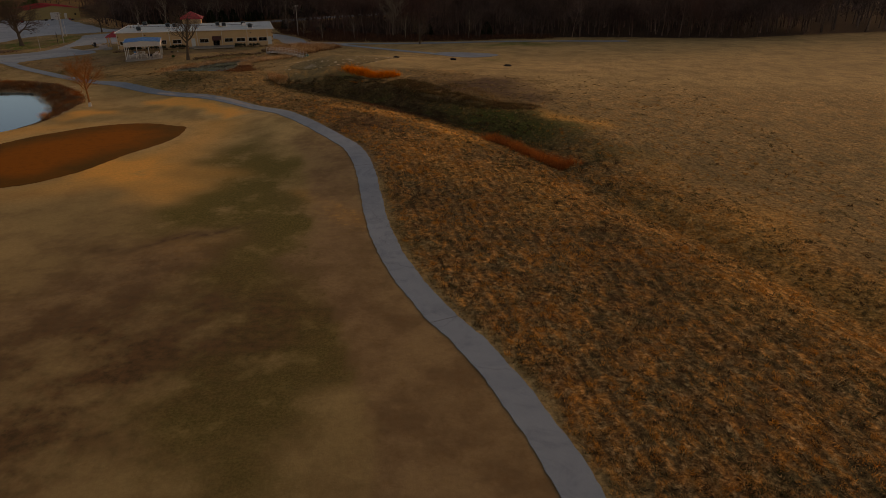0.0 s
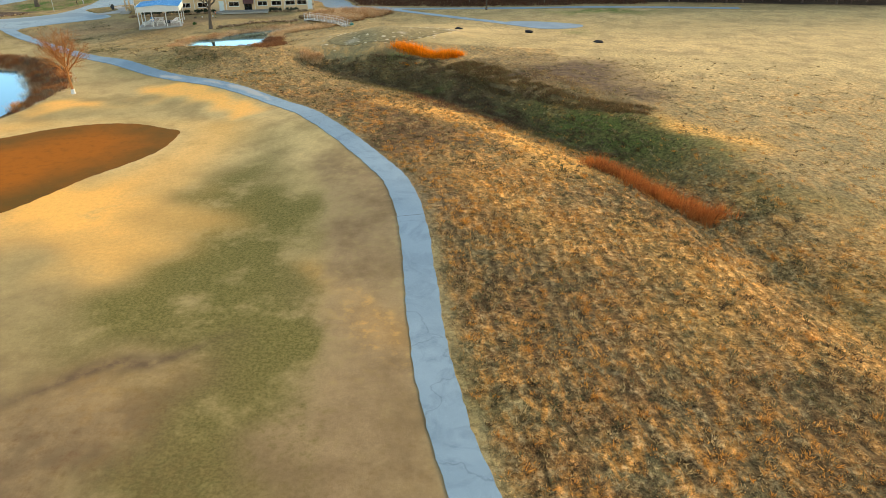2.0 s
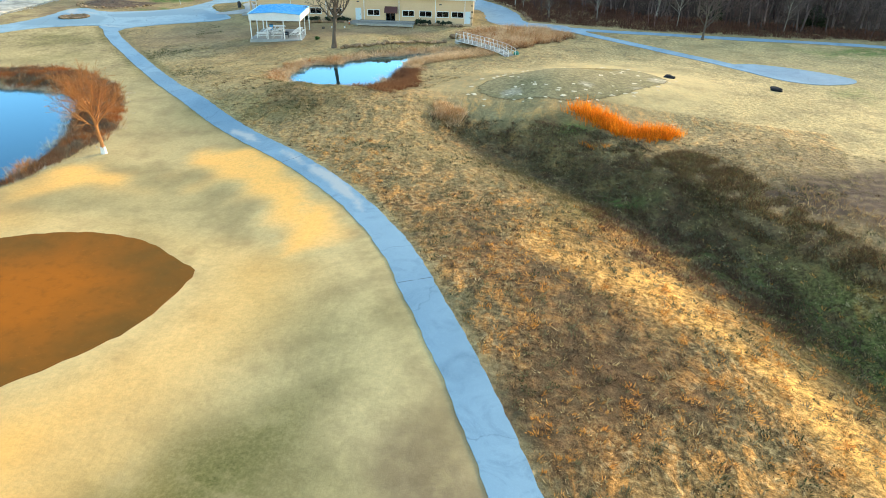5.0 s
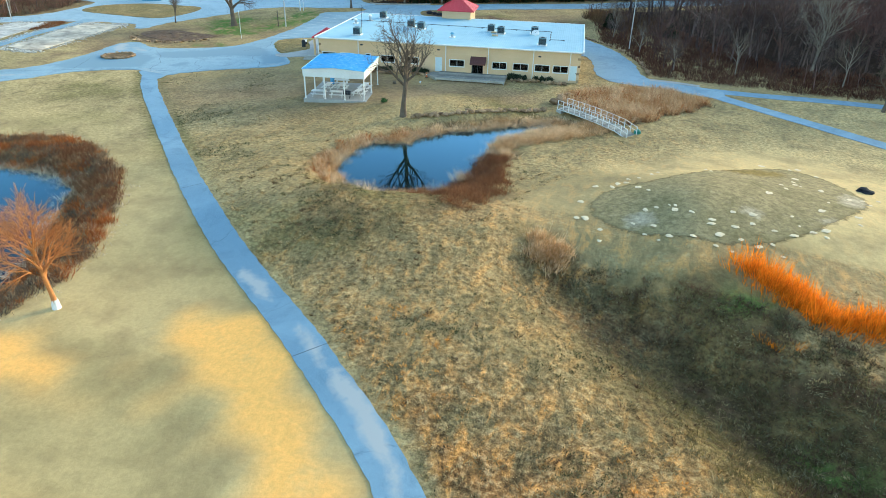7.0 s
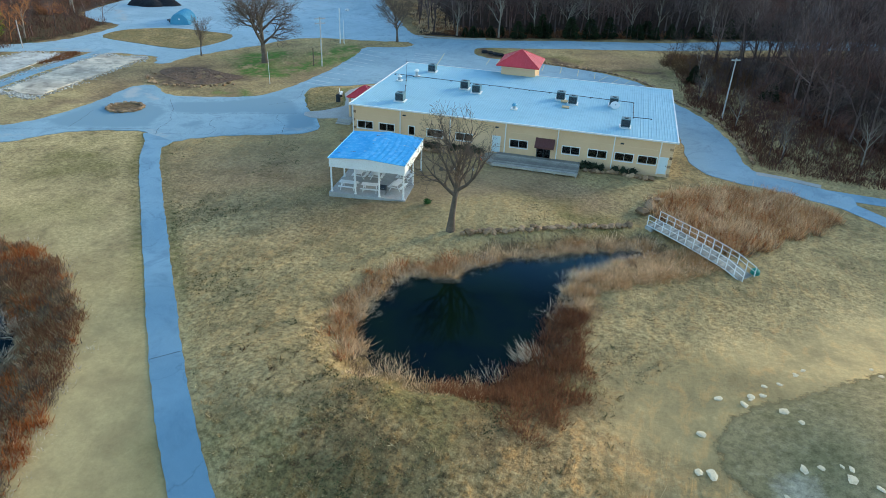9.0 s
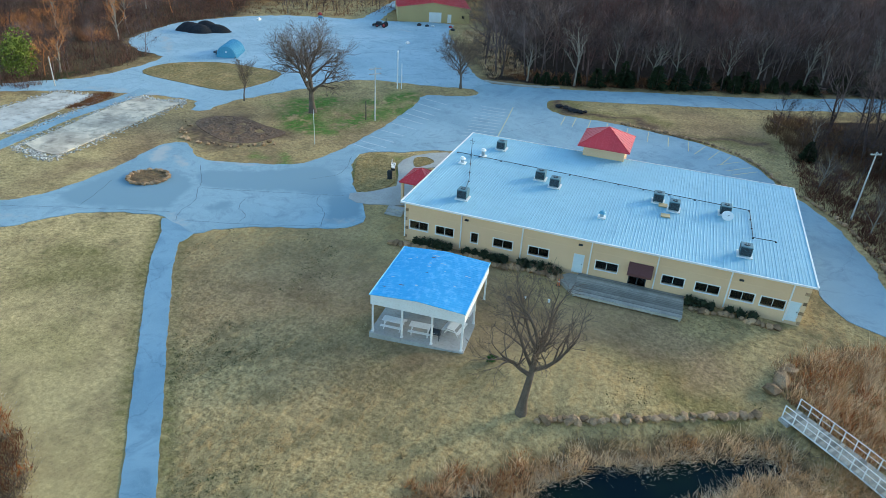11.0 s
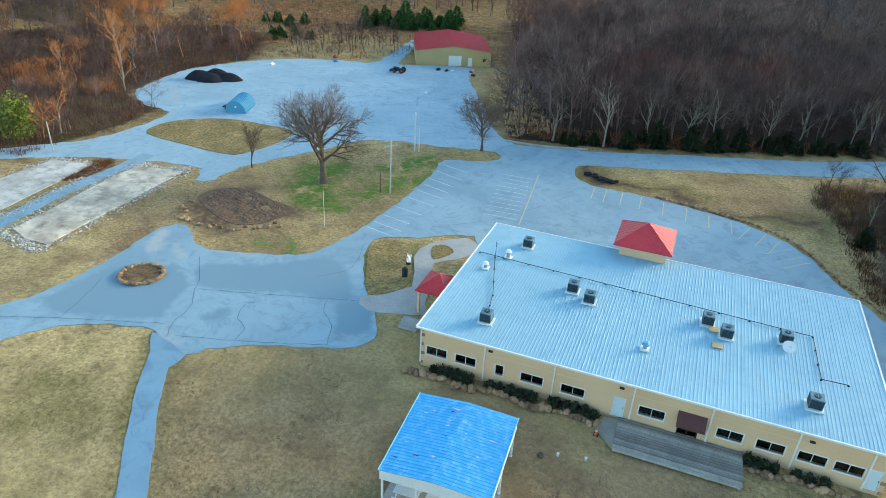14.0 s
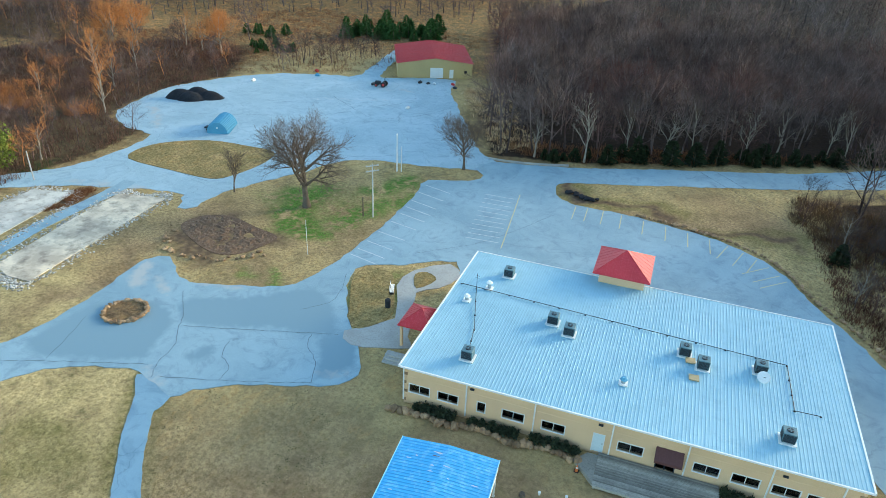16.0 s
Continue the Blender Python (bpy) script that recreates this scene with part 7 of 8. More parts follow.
def wire(a, b, sag):
    bm = bmesh.new()
    n = 14
    pts = [Vector(a).lerp(Vector(b), i / n) - Vector((0, 0, sag * 4 * (i / n) * (1 - i / n))) for i in range(n + 1)]
    for p, q in zip(pts, pts[1:]):
        tube(p, q, 0.011, n=4, bm=bm)
    return tagged(part("overhead_wire", bm, DARK), "thin dark overhead wire along the woods", "wire", "overhead wires")


for dz in (0.0, -1.3):
    wire((-38.3, 219.2, 9.3 + dz), (-96, 262, 10 + dz), 1.0)
    wire((-38.3, 219.2, 9.3 + dz), (24, 212, 10 + dz), 1.0)


# ---- barn ----
def build_barn():
    x, y = -149.0, 274.6
    t = thing("maintenance_barn", x, y, 0, 38.7, "tan metal maintenance barn with a red gabled roof", "building")
    W, D, E, R = 18.6, 20.0, 3.6, 4.9
    z0 = h1(x + 6, y + 8) - 0.3
    for yy in (0, D - 0.2):
        bm = bmesh.new()
        if yy == 0:
            pts = [(0, z0), (8.1, z0), (8.1, 2.5), (11.3, 2.5), (11.3, z0), (12.9, z0), (12.9, 2.1), (13.9, 2.1), (13.9, z0), (W, z0), (W, E), (W / 2, R), (0, E)]
        else:
            pts = [(0, z0), (W, z0), (W, E), (W / 2, R), (0, E)]
        a = [bm.verts.new((px, yy, pz)) for px, pz in pts]
        b = [bm.verts.new((px, yy + 0.2, pz)) for px, pz in pts]
        bm.faces.new(a), bm.faces.new(b[::-1])
        for i in range(len(pts)):
            j = (i + 1) % len(pts)
            bm.faces.new((a[i], a[j], b[j], b[i]))
        part("gable_wall", bm, TAN_METAL, t, "tan ribbed metal wall")
    for xx in (0, W - 0.2):
        part("side_wall", box(xx, xx + 0.2, 0.2, D - 0.2, z0, E), TAN_METAL, t)
    for i in range(40):
        xx = 0.3 + i * (W - 0.5) / 40
        if 7.9 < xx < 11.5 or 12.7 < xx < 14.1:
            continue
        part("wall_rib", box(xx, xx + 0.06, -0.03, 0.0, z0, E - 0.1), TAN_METAL, t)
    for s in (0, 1):
        x0, x1 = (-0.3, W / 2) if s == 0 else (W + 0.3, W / 2)
        z1, z2 = E - 0.02, R + 0.02
        bm = bmesh.new()
        a = [bm.verts.new(p) for p in ((x0, -0.3, z1), (x1, -0.3, z2), (x1, D + 0.3, z2), (x0, D + 0.3, z1))]
        bm.faces.new(a)
        bmesh.ops.solidify(bm, geom=bm.faces[:], thickness=0.08)
        r = part("roof", bm, RED_ROOF, t, "faded red metal roof slope")
        seam = bmesh.new()
        for i in range(34):
            yy = -0.3 + (i + 0.5) * (D + 0.6) / 34
            tube((x0, yy, z1 + 0.09), (x1, yy, z2 + 0.09), 0.025, n=4, bm=seam)
        part("seams", seam, RED_ROOF, r)
    d = part("roller_door", box(8.1, 11.3, 0.05, 0.12, z0, 2.5), WHITE, t, "white roller door")
    bm = bmesh.new()
    for i in range(8):
        box(8.12, 11.28, 0.03, 0.05, 0.1 + i * 0.3, 0.13 + i * 0.3, bm)
    part("door_ribs", bm, WHITE, d)
    part("side_door", box(12.9, 13.9, 0.05, 0.12, z0, 2.1), WHITE, t, "white side door")
    part("wall_window", box(16.6, 17.3, -0.03, 0.06, 1.2, 1.9), CLOTH, t)
    part("floor", box(0.2, W - 0.2, 0.2, D - 0.2, z0, z0 + 0.3), CONCRETE, t)


build_barn()


def build_tractor(x, y, turn):
    t = thing("tractor", x, y, h1(x, y) + 0.05, turn, "small black utility tractor with red wheel rims", "tractor")
    part("hood", box(0.2, 1.6, -0.35, 0.35, 0.7, 1.25, bevel=0.08), DARK, t)
    part("chassis", box(-0.9, 1.6, -0.3, 0.3, 0.45, 0.75), DARK, t)
    part("seat", box(-0.75, -0.25, -0.25, 0.25, 0.95, 1.1, bevel=0.04), RUBBER, t)
    part("roll_bar", tube((-0.85, -0.5, 0.9), (-0.85, -0.5, 2.1), 0.04, n=6, bm=tube((-0.85, 0.5, 0.9), (-0.85, 0.5, 2.1), 0.04, n=6, bm=tube((-0.85, -0.5, 2.1), (-0.85, 0.5, 2.1), 0.04, n=6))), DARK, t)
    for xx, r, w in ((-0.6, 0.62, 0.35), (1.2, 0.4, 0.22)):
        for s in (-1, 1):
            wh = part("wheel", tube((xx, s * 0.75 - w / 2, r), (xx, s * 0.75 + w / 2, r), r, n=16), RUBBER, t)
            part("rim", tube((xx, s * (0.75 + w / 2) - 0.02, r), (xx, s * (0.75 + w / 2) + 0.02, r), r * 0.5, n=12), RED, wh)
    part("loader", box(1.9, 2.4, -0.8, 0.8, 0.2, 0.7, bevel=0.05), DARK, t)
    return t


build_tractor(-146.6, 265.2, 200)


def lump(rng, r, squash=0.7, rough=0.28, sub=2):
    bm = bmesh.new()
    bmesh.ops.create_icosphere(bm, subdivisions=sub, radius=1)
    off = Vector((rng.random() * 50, rng.random() * 50, rng.random() * 50))
    for v in bm.verts:
        k = 1 + rough * noise.noise(v.co * 1.4 + off) * 1.6
        v.co = Vector((v.co.x * r * k * rng.uniform(0.97, 1.03), v.co.y * r * k, v.co.z * r * k * squash))
    return bm


rs = random.Random(9)


def pile(x, y, rx, ry, hh):
    bm = bmesh.new()
    bmesh.ops.create_grid(bm, x_segments=44, y_segments=30, size=1)
    for v in bm.verts:
        px, py = v.co.x, v.co.y
        e = 0.0
        for cx, cy, w, k in ((-0.4, 0.05, 0.5, 0.9), (0.08, 0.2, 0.5, 1.0), (0.45, -0.02, 0.45, 0.75), (-0.08, -0.25, 0.45, 0.8)):
            q = max(0.0, 1 - math.hypot(px - cx, (py - cy) * 1.15) / w)
            e = max(e, k * (1 - (1 - q) ** 2))
        n = noise.noise(Vector((px * 3, py * 3, 1))) * 0.06 * min(1.0, e * 6)
        v.co = Vector((px * rx, py * ry, (e + n) * hh - 0.12))
    t = part("millings_mound", bm, COAL, None, "", pose(x, y, h1(x, y) + 0.05, 0, 0, 40))
    return tagged(t, "heap of black asphalt millings on the yard", "heap")


pile(-171.5, 231.5, 7.0, 4.6, 2.3)


def build_hut(x, y, turn, w, d):
    t = thing("arched_hut", x, y, h1(x, y) + 0.05, turn, "blue corrugated steel arched storage hut", "shed")
    bm = bmesh.new()
    n, m = 18, 40
    rows = []
    for j in range(m + 1):
        r = w / 2 * (1 + (0.085 if (j // 2) % 2 else 0.0))
        rows.append([bm.verts.new((r * math.cos(math.pi * i / n), d * j / m, r * 1.15 * math.sin(math.pi * i / n))) for i in range(n + 1)])
    for p, q in zip(rows, rows[1:]):
        for i in range(n):
            bm.faces.new((p[i], p[i + 1], q[i + 1], q[i]))
    part("shell", bm, HUT, t, "ribbed blue arch")
    for yy in (0.06, d - 0.06):
        bm = bmesh.new()
        pts = [(w / 2 * 0.99 * math.cos(math.pi * i / n), w / 2 * 1.14 * math.sin(math.pi * i / n)) for i in range(n + 1)]
        a = [bm.verts.new((px, yy - 0.02, pz)) for px, pz in pts]
        b = [bm.verts.new((px, yy + 0.02, pz)) for px, pz in pts]
        bm.faces.new(a), bm.faces.new(b[::-1])
        for i in range(n + 1):
            j = (i + 1) % (n + 1)
            bm.faces.new((a[i], a[j], b[j], b[i]))
        part("end_wall", bm, HUT, t, "flat blue end wall")
    part("vent", box(-0.15, 0.15, 0.0, 0.05, 1.0, 1.3), WHITE, t)


build_hut(-151.0, 220.2, 32, 3.9, 6.0)
tr = thing("utility_trailer", -153.6, 220.6, h1(-153.6, 220.6) + 0.05, 20, "small dark utility trailer beside the hut", "trailer")
part("bed", box(-0.9, 0.9, -0.6, 0.6, 0.5, 0.75, bevel=0.03), DARK, tr)
for s in (-1, 1):
    part("wheel", tube((0, s * 0.7 - 0.1, 0.33), (0, s * 0.7 + 0.1, 0.33), 0.33, n=14), RUBBER, tr)
part("tow_bar", tube((0.9, 0, 0.5), (1.9, 0, 0.45), 0.04, n=6), DARK, tr)

# yard clutter
for x, y, s, m, lab, nm in ((-141.6, 273.8, 0.55, RUBBER, "stack of black tyres by the barn wall", "tyre_stack"), (-139.6, 274.4, 0.45, DARK, "dark machine part by the barn", "machine_part"),
                            (-138.4, 275.2, 0.4, WHITE, "white drum by the barn door", "drum"), (-134.6, 277.6, 0.5, RED, "red mower deck by the barn", "mower_deck"),
                            (-132.6, 275.4, 0.5, DARK, "dark scrap metal by the barn", "scrap_metal"), (-132.0, 255.6, 0.5, WHITE, "white crate at the yard edge", "crate"),
                            (-167.5, 265.5, 0.6, RED, "red machine at the field edge", "machine"), (-164.5, 262.6, 0.6, HUT, "blue tank at the yard edge", "tank"), (-172.6, 249.2, 0.6, WHITE, "white pipe at the yard edge", "pipe")):
    t = thing(nm, x, y, h1(x, y) + 0.04, rs.uniform(0, 180), lab, nm.split("_")[-1])
    part("base", box(-s, s, -s * 0.6, s * 0.6, 0, s * 0.8, bevel=0.08), m, t)
    part("top", tube((-s * 0.5, 0, s * 0.85), (s * 0.5, 0, s * 0.85), s * 0.3, n=10), m, t)


# ---- stones ----
def stones(name, line, n, r0, r1, label, material=None, sink=0.2, jitter=0.15, closed=False):
    pts = catmull(line, closed, 8)
    if closed:
        pts.append(pts[0])
    cum = [0]
    for a, b in zip(pts, pts[1:]):
        cum.append(cum[-1] + math.hypot(b[0] - a[0], b[1] - a[1]))
    t = thing(name, pts[0][0], pts[0][1], h1(*pts[0]), 0, label, "stones")
    bank = []
    for i in range(6):
        me = bpy.data.meshes.new("stone")
        bm = lump(rs, 1, 0.75, 0.4, 1)
        bm.to_mesh(me)
        bm.free()
        me.materials.append(material or STONE)
        bank.append(me)
    for i in range(n):
        s = cum[-1] * (i + 0.5) / n
        j = max(k for k in range(len(cum)) if cum[k] <= s)
        j = min(j, len(pts) - 2)
        f = (s - cum[j]) / max(cum[j + 1] - cum[j], 1e-6)
        x, y = pts[j][0] + f * (pts[j + 1][0] - pts[j][0]) + rs.uniform(-jitter, jitter), pts[j][1] + f * (pts[j + 1][1] - pts[j][1]) + rs.uniform(-jitter, jitter)
        r = rs.uniform(r0, r1)
        o = new("stone", bank[rs.randrange(6)])
        o.parent = t
        o.matrix_basis = pose(x - pts[0][0], y - pts[0][1], h1(x, y) - h1(*pts[0]) + r * 0.75 - sink * r, rs.uniform(-20, 20), rs.uniform(-20, 20), rs.uniform(0, 360)) @ Matrix.Diagonal((r * rs.uniform(0.9, 1.4), r, r * rs.uniform(0.8, 1.1), 1))
    return t


ring = [(-112.2 + 2.35 * math.cos(a), 174.2 + 2.35 * math.sin(a)) for a in np.linspace(0, 2 * math.pi, 12, endpoint=False)]
stones("stone_ring", ring, 34, 0.24, 0.36, "ring of tan stones round a planting bed", None, 0.0, 0.05, True)
bed = sheet("planting_bed", catmull([(-112.2 + 2.2 * math.cos(a), 174.2 + 2.2 * math.sin(a)) for a in np.linspace(0, 2 * math.pi, 10, endpoint=False)], True, 2), 0.2, GROUND, 0.6, 0.2)
for key, val in (("rough", 0.6), ("lush", 0.2), ("sun_tint", 0.0), ("dirt", 0.75), ("litter", 0.0)):
    bed.data.attributes.new(key, "FLOAT", "POINT").data.foreach_set("value", np.full(len(bed.data.vertices), val, np.float32))
tagged(bed, "round bare soil planting bed in the drive", "planting bed", kind="structure")


def along(u, v):
    p = CLUB_M @ Vector((u, v, 0))
    return (p.x, p.y)


stones("retaining_stones", [along(u, -1.05 + 0.25 * math.sin(u)) for u in np.linspace(-0.8, 17.4, 12)], 34, 0.28, 0.48, "row of tan retaining stones before the clubhouse")
stones("retaining_stones", [along(u, -1.0 + 0.2 * math.sin(u)) for u in np.linspace(29.0, 37.0, 7)], 15, 0.26, 0.42, "row of tan retaining stones before the clubhouse windows")
stones("pond_wall_stones", [(-53.6, 163.6), (-52.2, 164.6), (-49.9, 166.0), (-47.7, 167.6), (-45.6, 169.5), (-42.9, 172.0), (-40.6, 174.2)], 48, 0.22, 0.4, "low wall of tan stones along the pond bank")
stones("inlet_stones", [(-40.2, 177.2), (-39.8, 179.5), (-39.5, 182.0)], 6, 0.45, 0.75, "large pale boulders at the bridge end")
stones("lot_edge_stones", [(-74, 235.3), (-66, 235.8), (-58, 234.6), (-52, 231.2), (-47, 224.8), (-42.5, 220.8), (-38, 215.5), (-34.0, 207), (-31.8, 199.6)], 95, 0.2, 0.36, "row of tan stones edging the parking lot")
stones("dirt_stones", [(-126.8, 191.6), (-122.5, 187.4), (-117.6, 187.6), (-113.6, 190.0), (-110.6, 194.2)], 30, 0.12, 0.42, "scattered tan stones round a bare dirt patch", None, 0.2, 0.8)
stones("drain_rocks", [(-86.0, 237), (-83.6, 236.4), (-80.5, 236.4)], 26, 0.25, 0.5, "dark riprap rocks in the grass drain", COAL, 0.2, 0.6)


def rubble(name, outline, n, r0, r1, spread_, label):
    pts = catmull(outline, True, 6)
    V, T, k = [], [], 0
    bm = bmesh.new()
    bmesh.ops.create_icosphere(bm, subdivisions=1, radius=1)
    bmesh.ops.triangulate(bm, faces=bm.faces)
    base = np.array([tuple(v.co) for v in bm.verts], np.float32)
    tri = np.array([[v.index for v in f.verts] for f in bm.faces], np.int32)
    bm.free()
    g = np.random.default_rng(n)
    for i in range(n):
        j = g.integers(len(pts))
        f, p, q = g.uniform(), pts[j], pts[(j + 1) % len(pts)]
        a = (p[0] + f * (q[0] - p[0]), p[1] + f * (q[1] - p[1]))
        x, y = a[0] + g.normal(0, spread_), a[1] + g.normal(0, spread_)
        r = g.uniform(r0, r1)
        v = base * (r * g.uniform(0.7, 1.3, (len(base), 1))) * np.array([g.uniform(0.8, 1.5), 1, 0.6])
        V.append(v + np.array([x, y, h1(x, y) + r * 0.3]))
        T.append(tri + k)
        k += len(base)
    return tagged(new(name, tri_mesh(name, np.concatenate(V), np.concatenate(T), RUBBLE)), label, "rubble", kind="stuff")


rubble("slab_rubble", [(-135.4, 197.2), (-138.5, 195.2), (-142, 193.2), (-138.8, 183.5), (-134.2, 170.6), (-130, 170.0), (-126.5, 171), (-131, 184.5)], 1500, 0.05, 0.19, 0.45, "pale broken concrete rubble along the slab")
rubble("slab_rubble_west", [(-146.2, 189.2), (-149.4, 187.6), (-152.6, 186), (-151, 179), (-149, 172), (-139, 172), (-140.4, 178), (-143.2, 185.5)], 900, 0.05, 0.19, 0.45, "pale broken concrete rubble along the west slab")

# ---- shrubs ----
def leafy(name, x, y, z, r, hh, n, material, label, category, seed, group=""):
    g = np.random.default_rng(seed)
    t = thing(name, x, y, z, 0, label, category, group)
    d = g.normal(0, 1, (n, 3))
    d /= np.linalg.norm(d, axis=1, keepdims=True)
    c = d * g.uniform(0.5, 1.0, (n, 1)) * np.array([r, r, hh / 2]) * (1 + 0.25 * np.sin(d[:, :1] * 5 + seed)) + np.array([0, 0, hh / 2])
    a, b = g.normal(0, 1, (n, 3)), g.normal(0, 1, (n, 3))
    s = 0.10 + 0.05 * r
    V = np.stack([c - a * s * 0.5, c + a * s * 0.5, c + b * s], 1).reshape(-1, 3)
    V[:, 2] = np.maximum(V[:, 2], 0.0)
    part("leaves", tri_mesh("leaves", V, np.arange(3 * n).reshape(-1, 3), material), None, t)
    part("stem", tube((0, 0, -0.1), (0, 0, hh * 0.6), 0.04, n=5), BARK, t)
    return t


for i, (u, w) in enumerate(((1.9, 0.5), (2.7, 0.6), (3.6, 0.65), (4.5, 0.6), (5.3, 0.55), (7.3, 0.5), (8.2, 0.5), (9.2, 0.55), (10.2, 0.5), (11.2, 0.55), (13.2, 0.55), (14.1, 0.55), (15.0, 0.6), (15.9, 0.55), (16.7, 0.45),
                            (29.2, 0.55), (30.1, 0.5), (31.0, 0.45), (32.6, 0.45), (33.6, 0.45), (34.6, 0.45))):
    x, y = along(u, -0.35)
    leafy("foundation_shrub", x, y, h1(x, y), w, w * 1.7, 420, SHRUB, "dark clipped evergreen shrub against the stucco wall", "shrub", 40 + i, "foundation shrubs")
leafy("low_plant", -59.6, 167.6, h1(-59.6, 167.6), 0.4, 0.5, 160, PINE, "small green plant in the tan lawn", "plant", 3)


def conifer_template(seed, hgt, rad, n):
    g = np.random.default_rng(seed)
    f = g.uniform(0.0, 1.0, n) ** 1.4
    a = g.uniform(0, 2 * np.pi, n)
    r = rad * (1 - f) ** 0.65 * (0.75 + 0.25 * np.sin(a * 3 + seed)) * g.uniform(0.35, 1.0, n) + 0.05
    c = np.stack([r * np.cos(a), r * np.sin(a), 0.3 + f * (hgt - 0.3)], 1)
    d = np.stack([np.cos(a), np.sin(a), g.uniform(-0.1, 0.6, n)], 1) * (0.35 + 0.35 * (1 - f))[:, None]
    w = g.normal(0, 1, (n, 3)) * 0.17
    V = np.stack([c - w, c + w, c + d], 1).reshape(-1, 3)
    return V.astype(np.float32), np.arange(3 * n).reshape(-1, 3)


CON = [conifer_template(i, 4.4 + 0.5 * i, 1.9, 620) for i in range(4)]
con_meshes = {}


def conifer(x, y, scale, material, label, group):
    t = thing("evergreen_tree", x, y, h1(x, y), rs.uniform(0, 360), label, "tree", group)
    key = (rs.randrange(4), material.name)
    if key not in con_meshes:
        con_meshes[key] = (tri_mesh("crown", *CON[key[0]], material), None)
    c = part("crown", con_meshes[key][0], None, t, "dense needled crown")
    c.scale = (scale * rs.uniform(0.9, 1.5), scale * rs.uniform(0.9, 1.5), scale * rs.uniform(0.8, 1.0))
    part("trunk", tube((0, 0, -0.1), (0, 0, 2.5 * scale), 0.1 * scale, 0.05, 6), BARK, t)
    return t


for i in range(62):
    f = (i + 2.5 * rs.random()) / 62
    x = -97 + 110 * f + rs.uniform(-1.5, 1.5)
    y = 246.8 + 0.745 * (x + 90) + rs.uniform(2.5, 6.5)
    conifer(x, y, rs.uniform(0.35, 1.0), CEDAR, "dark green cedar at the woodland edge", "cedars along the road")
for x, y, s in ((-33, 234, 0.7), (2, 218, 0.8), (20, 219, 1.1), (-46, 238, 0.7)):
    conifer(x, y, s, CEDAR, "dark green cedar among bare trees", "cedars along the road")
for i in range(44):
    f, q = rs.random(), rs.random()
    conifer(-188 + 24 * f - 9 * q, 298 + 17 * f + 14 * q, rs.uniform(0.65, 1.1), PINE, "bright green pine in a far plantation", "far pines")
for i in range(7):
    conifer(-214 + 12 * rs.random(), 284 + 10 * rs.random(), rs.uniform(0.45, 0.7), PINE, "bright green pine in a far plantation", "far pines")
for i in range(14):
    conifer(-203 + 10 * rs.random() + i * 0.7, 262 + 14 * rs.random() + i, rs.uniform(0.35, 0.55), PINE, "small young pine in the tan field", "young pines")
for x, y, r, hh in ((-163.2, 186.6, 2.7, 7.4), (-166.4, 183.2, 2.3, 6.2)):
    leafy("broad_evergreen", x, y, h1(x, y) + 0.6, r, hh, 2600, OLIVE, "round olive-green evergreen tree beside the lane", "tree", 7, "lane evergreens")

# ---- edge trees ----
for i in range(17):
    f = (i + rs.random() * 0.8) / 17
    x = -98 + 100 * f
    y = 246.8 + 0.745 * (x + 90) + rs.uniform(3.5, 8)
    bare_tree("roadside_tree", x, y, 300 + i, rs.uniform(8.5, 13), rs.uniform(0.12, 0.2), 7, 3, 0.6, "pale-barked bare tree at the woodland edge", PALE_BARK, PALE_BARK if i % 2 else TWIG, False, "trees along the road", twigs=4)
# Orange twigs stand in for low sun on these treetops.
for i, (x, y, hh) in enumerate(((-184.4, 218.5, 14), (-177, 214, 10), (-201, 238, 10), (-208, 232, 11), (-213, 262, 11), (-205, 261, 10), (-195, 211, 8), (-163, 193, 8), (-192, 226, 9), (-220, 245, 12))):
    bare_tree("sunlit_tree", x, y, 500 + i, hh, 0.16, 8, 3, 0.55, "bare tree at the field edge, twigs coloured sunlit orange", PALE_BARK, SUN_RUSSET_BARK, False, "russet trees", twigs=5)
for i, (x, y, hh) in enumerate(((-225.5, 247.0, 14.5), (-222.0, 253.0, 14.0), (-198.5, 262.0, 12.5))):
    bare_tree("field_willow", x, y, 540 + i, hh, 0.24, 13, 3, 0.8, "broad bare willow with sunlit orange put into its twigs", PALE_BARK, SUN_RUSSET_BARK, False, "willows in the field", start=0.3, twigs=12, trunk=0.6, reach=1.4)
for i, (x, y, hh) in enumerate(((-43, 228, 6), (-46, 243, 7), (-36, 216, 6), (-29, 206, 5.5), (-20, 208, 7), (-5, 209, 9), (14, 211, 9))):
    bare_tree("thicket_tree", x, y, 600 + i, hh, 0.1, 8, 3, 0.7, "small bare tree in the brown thicket", PALE_BARK, TWIG, False, "thicket trees", twigs=5)

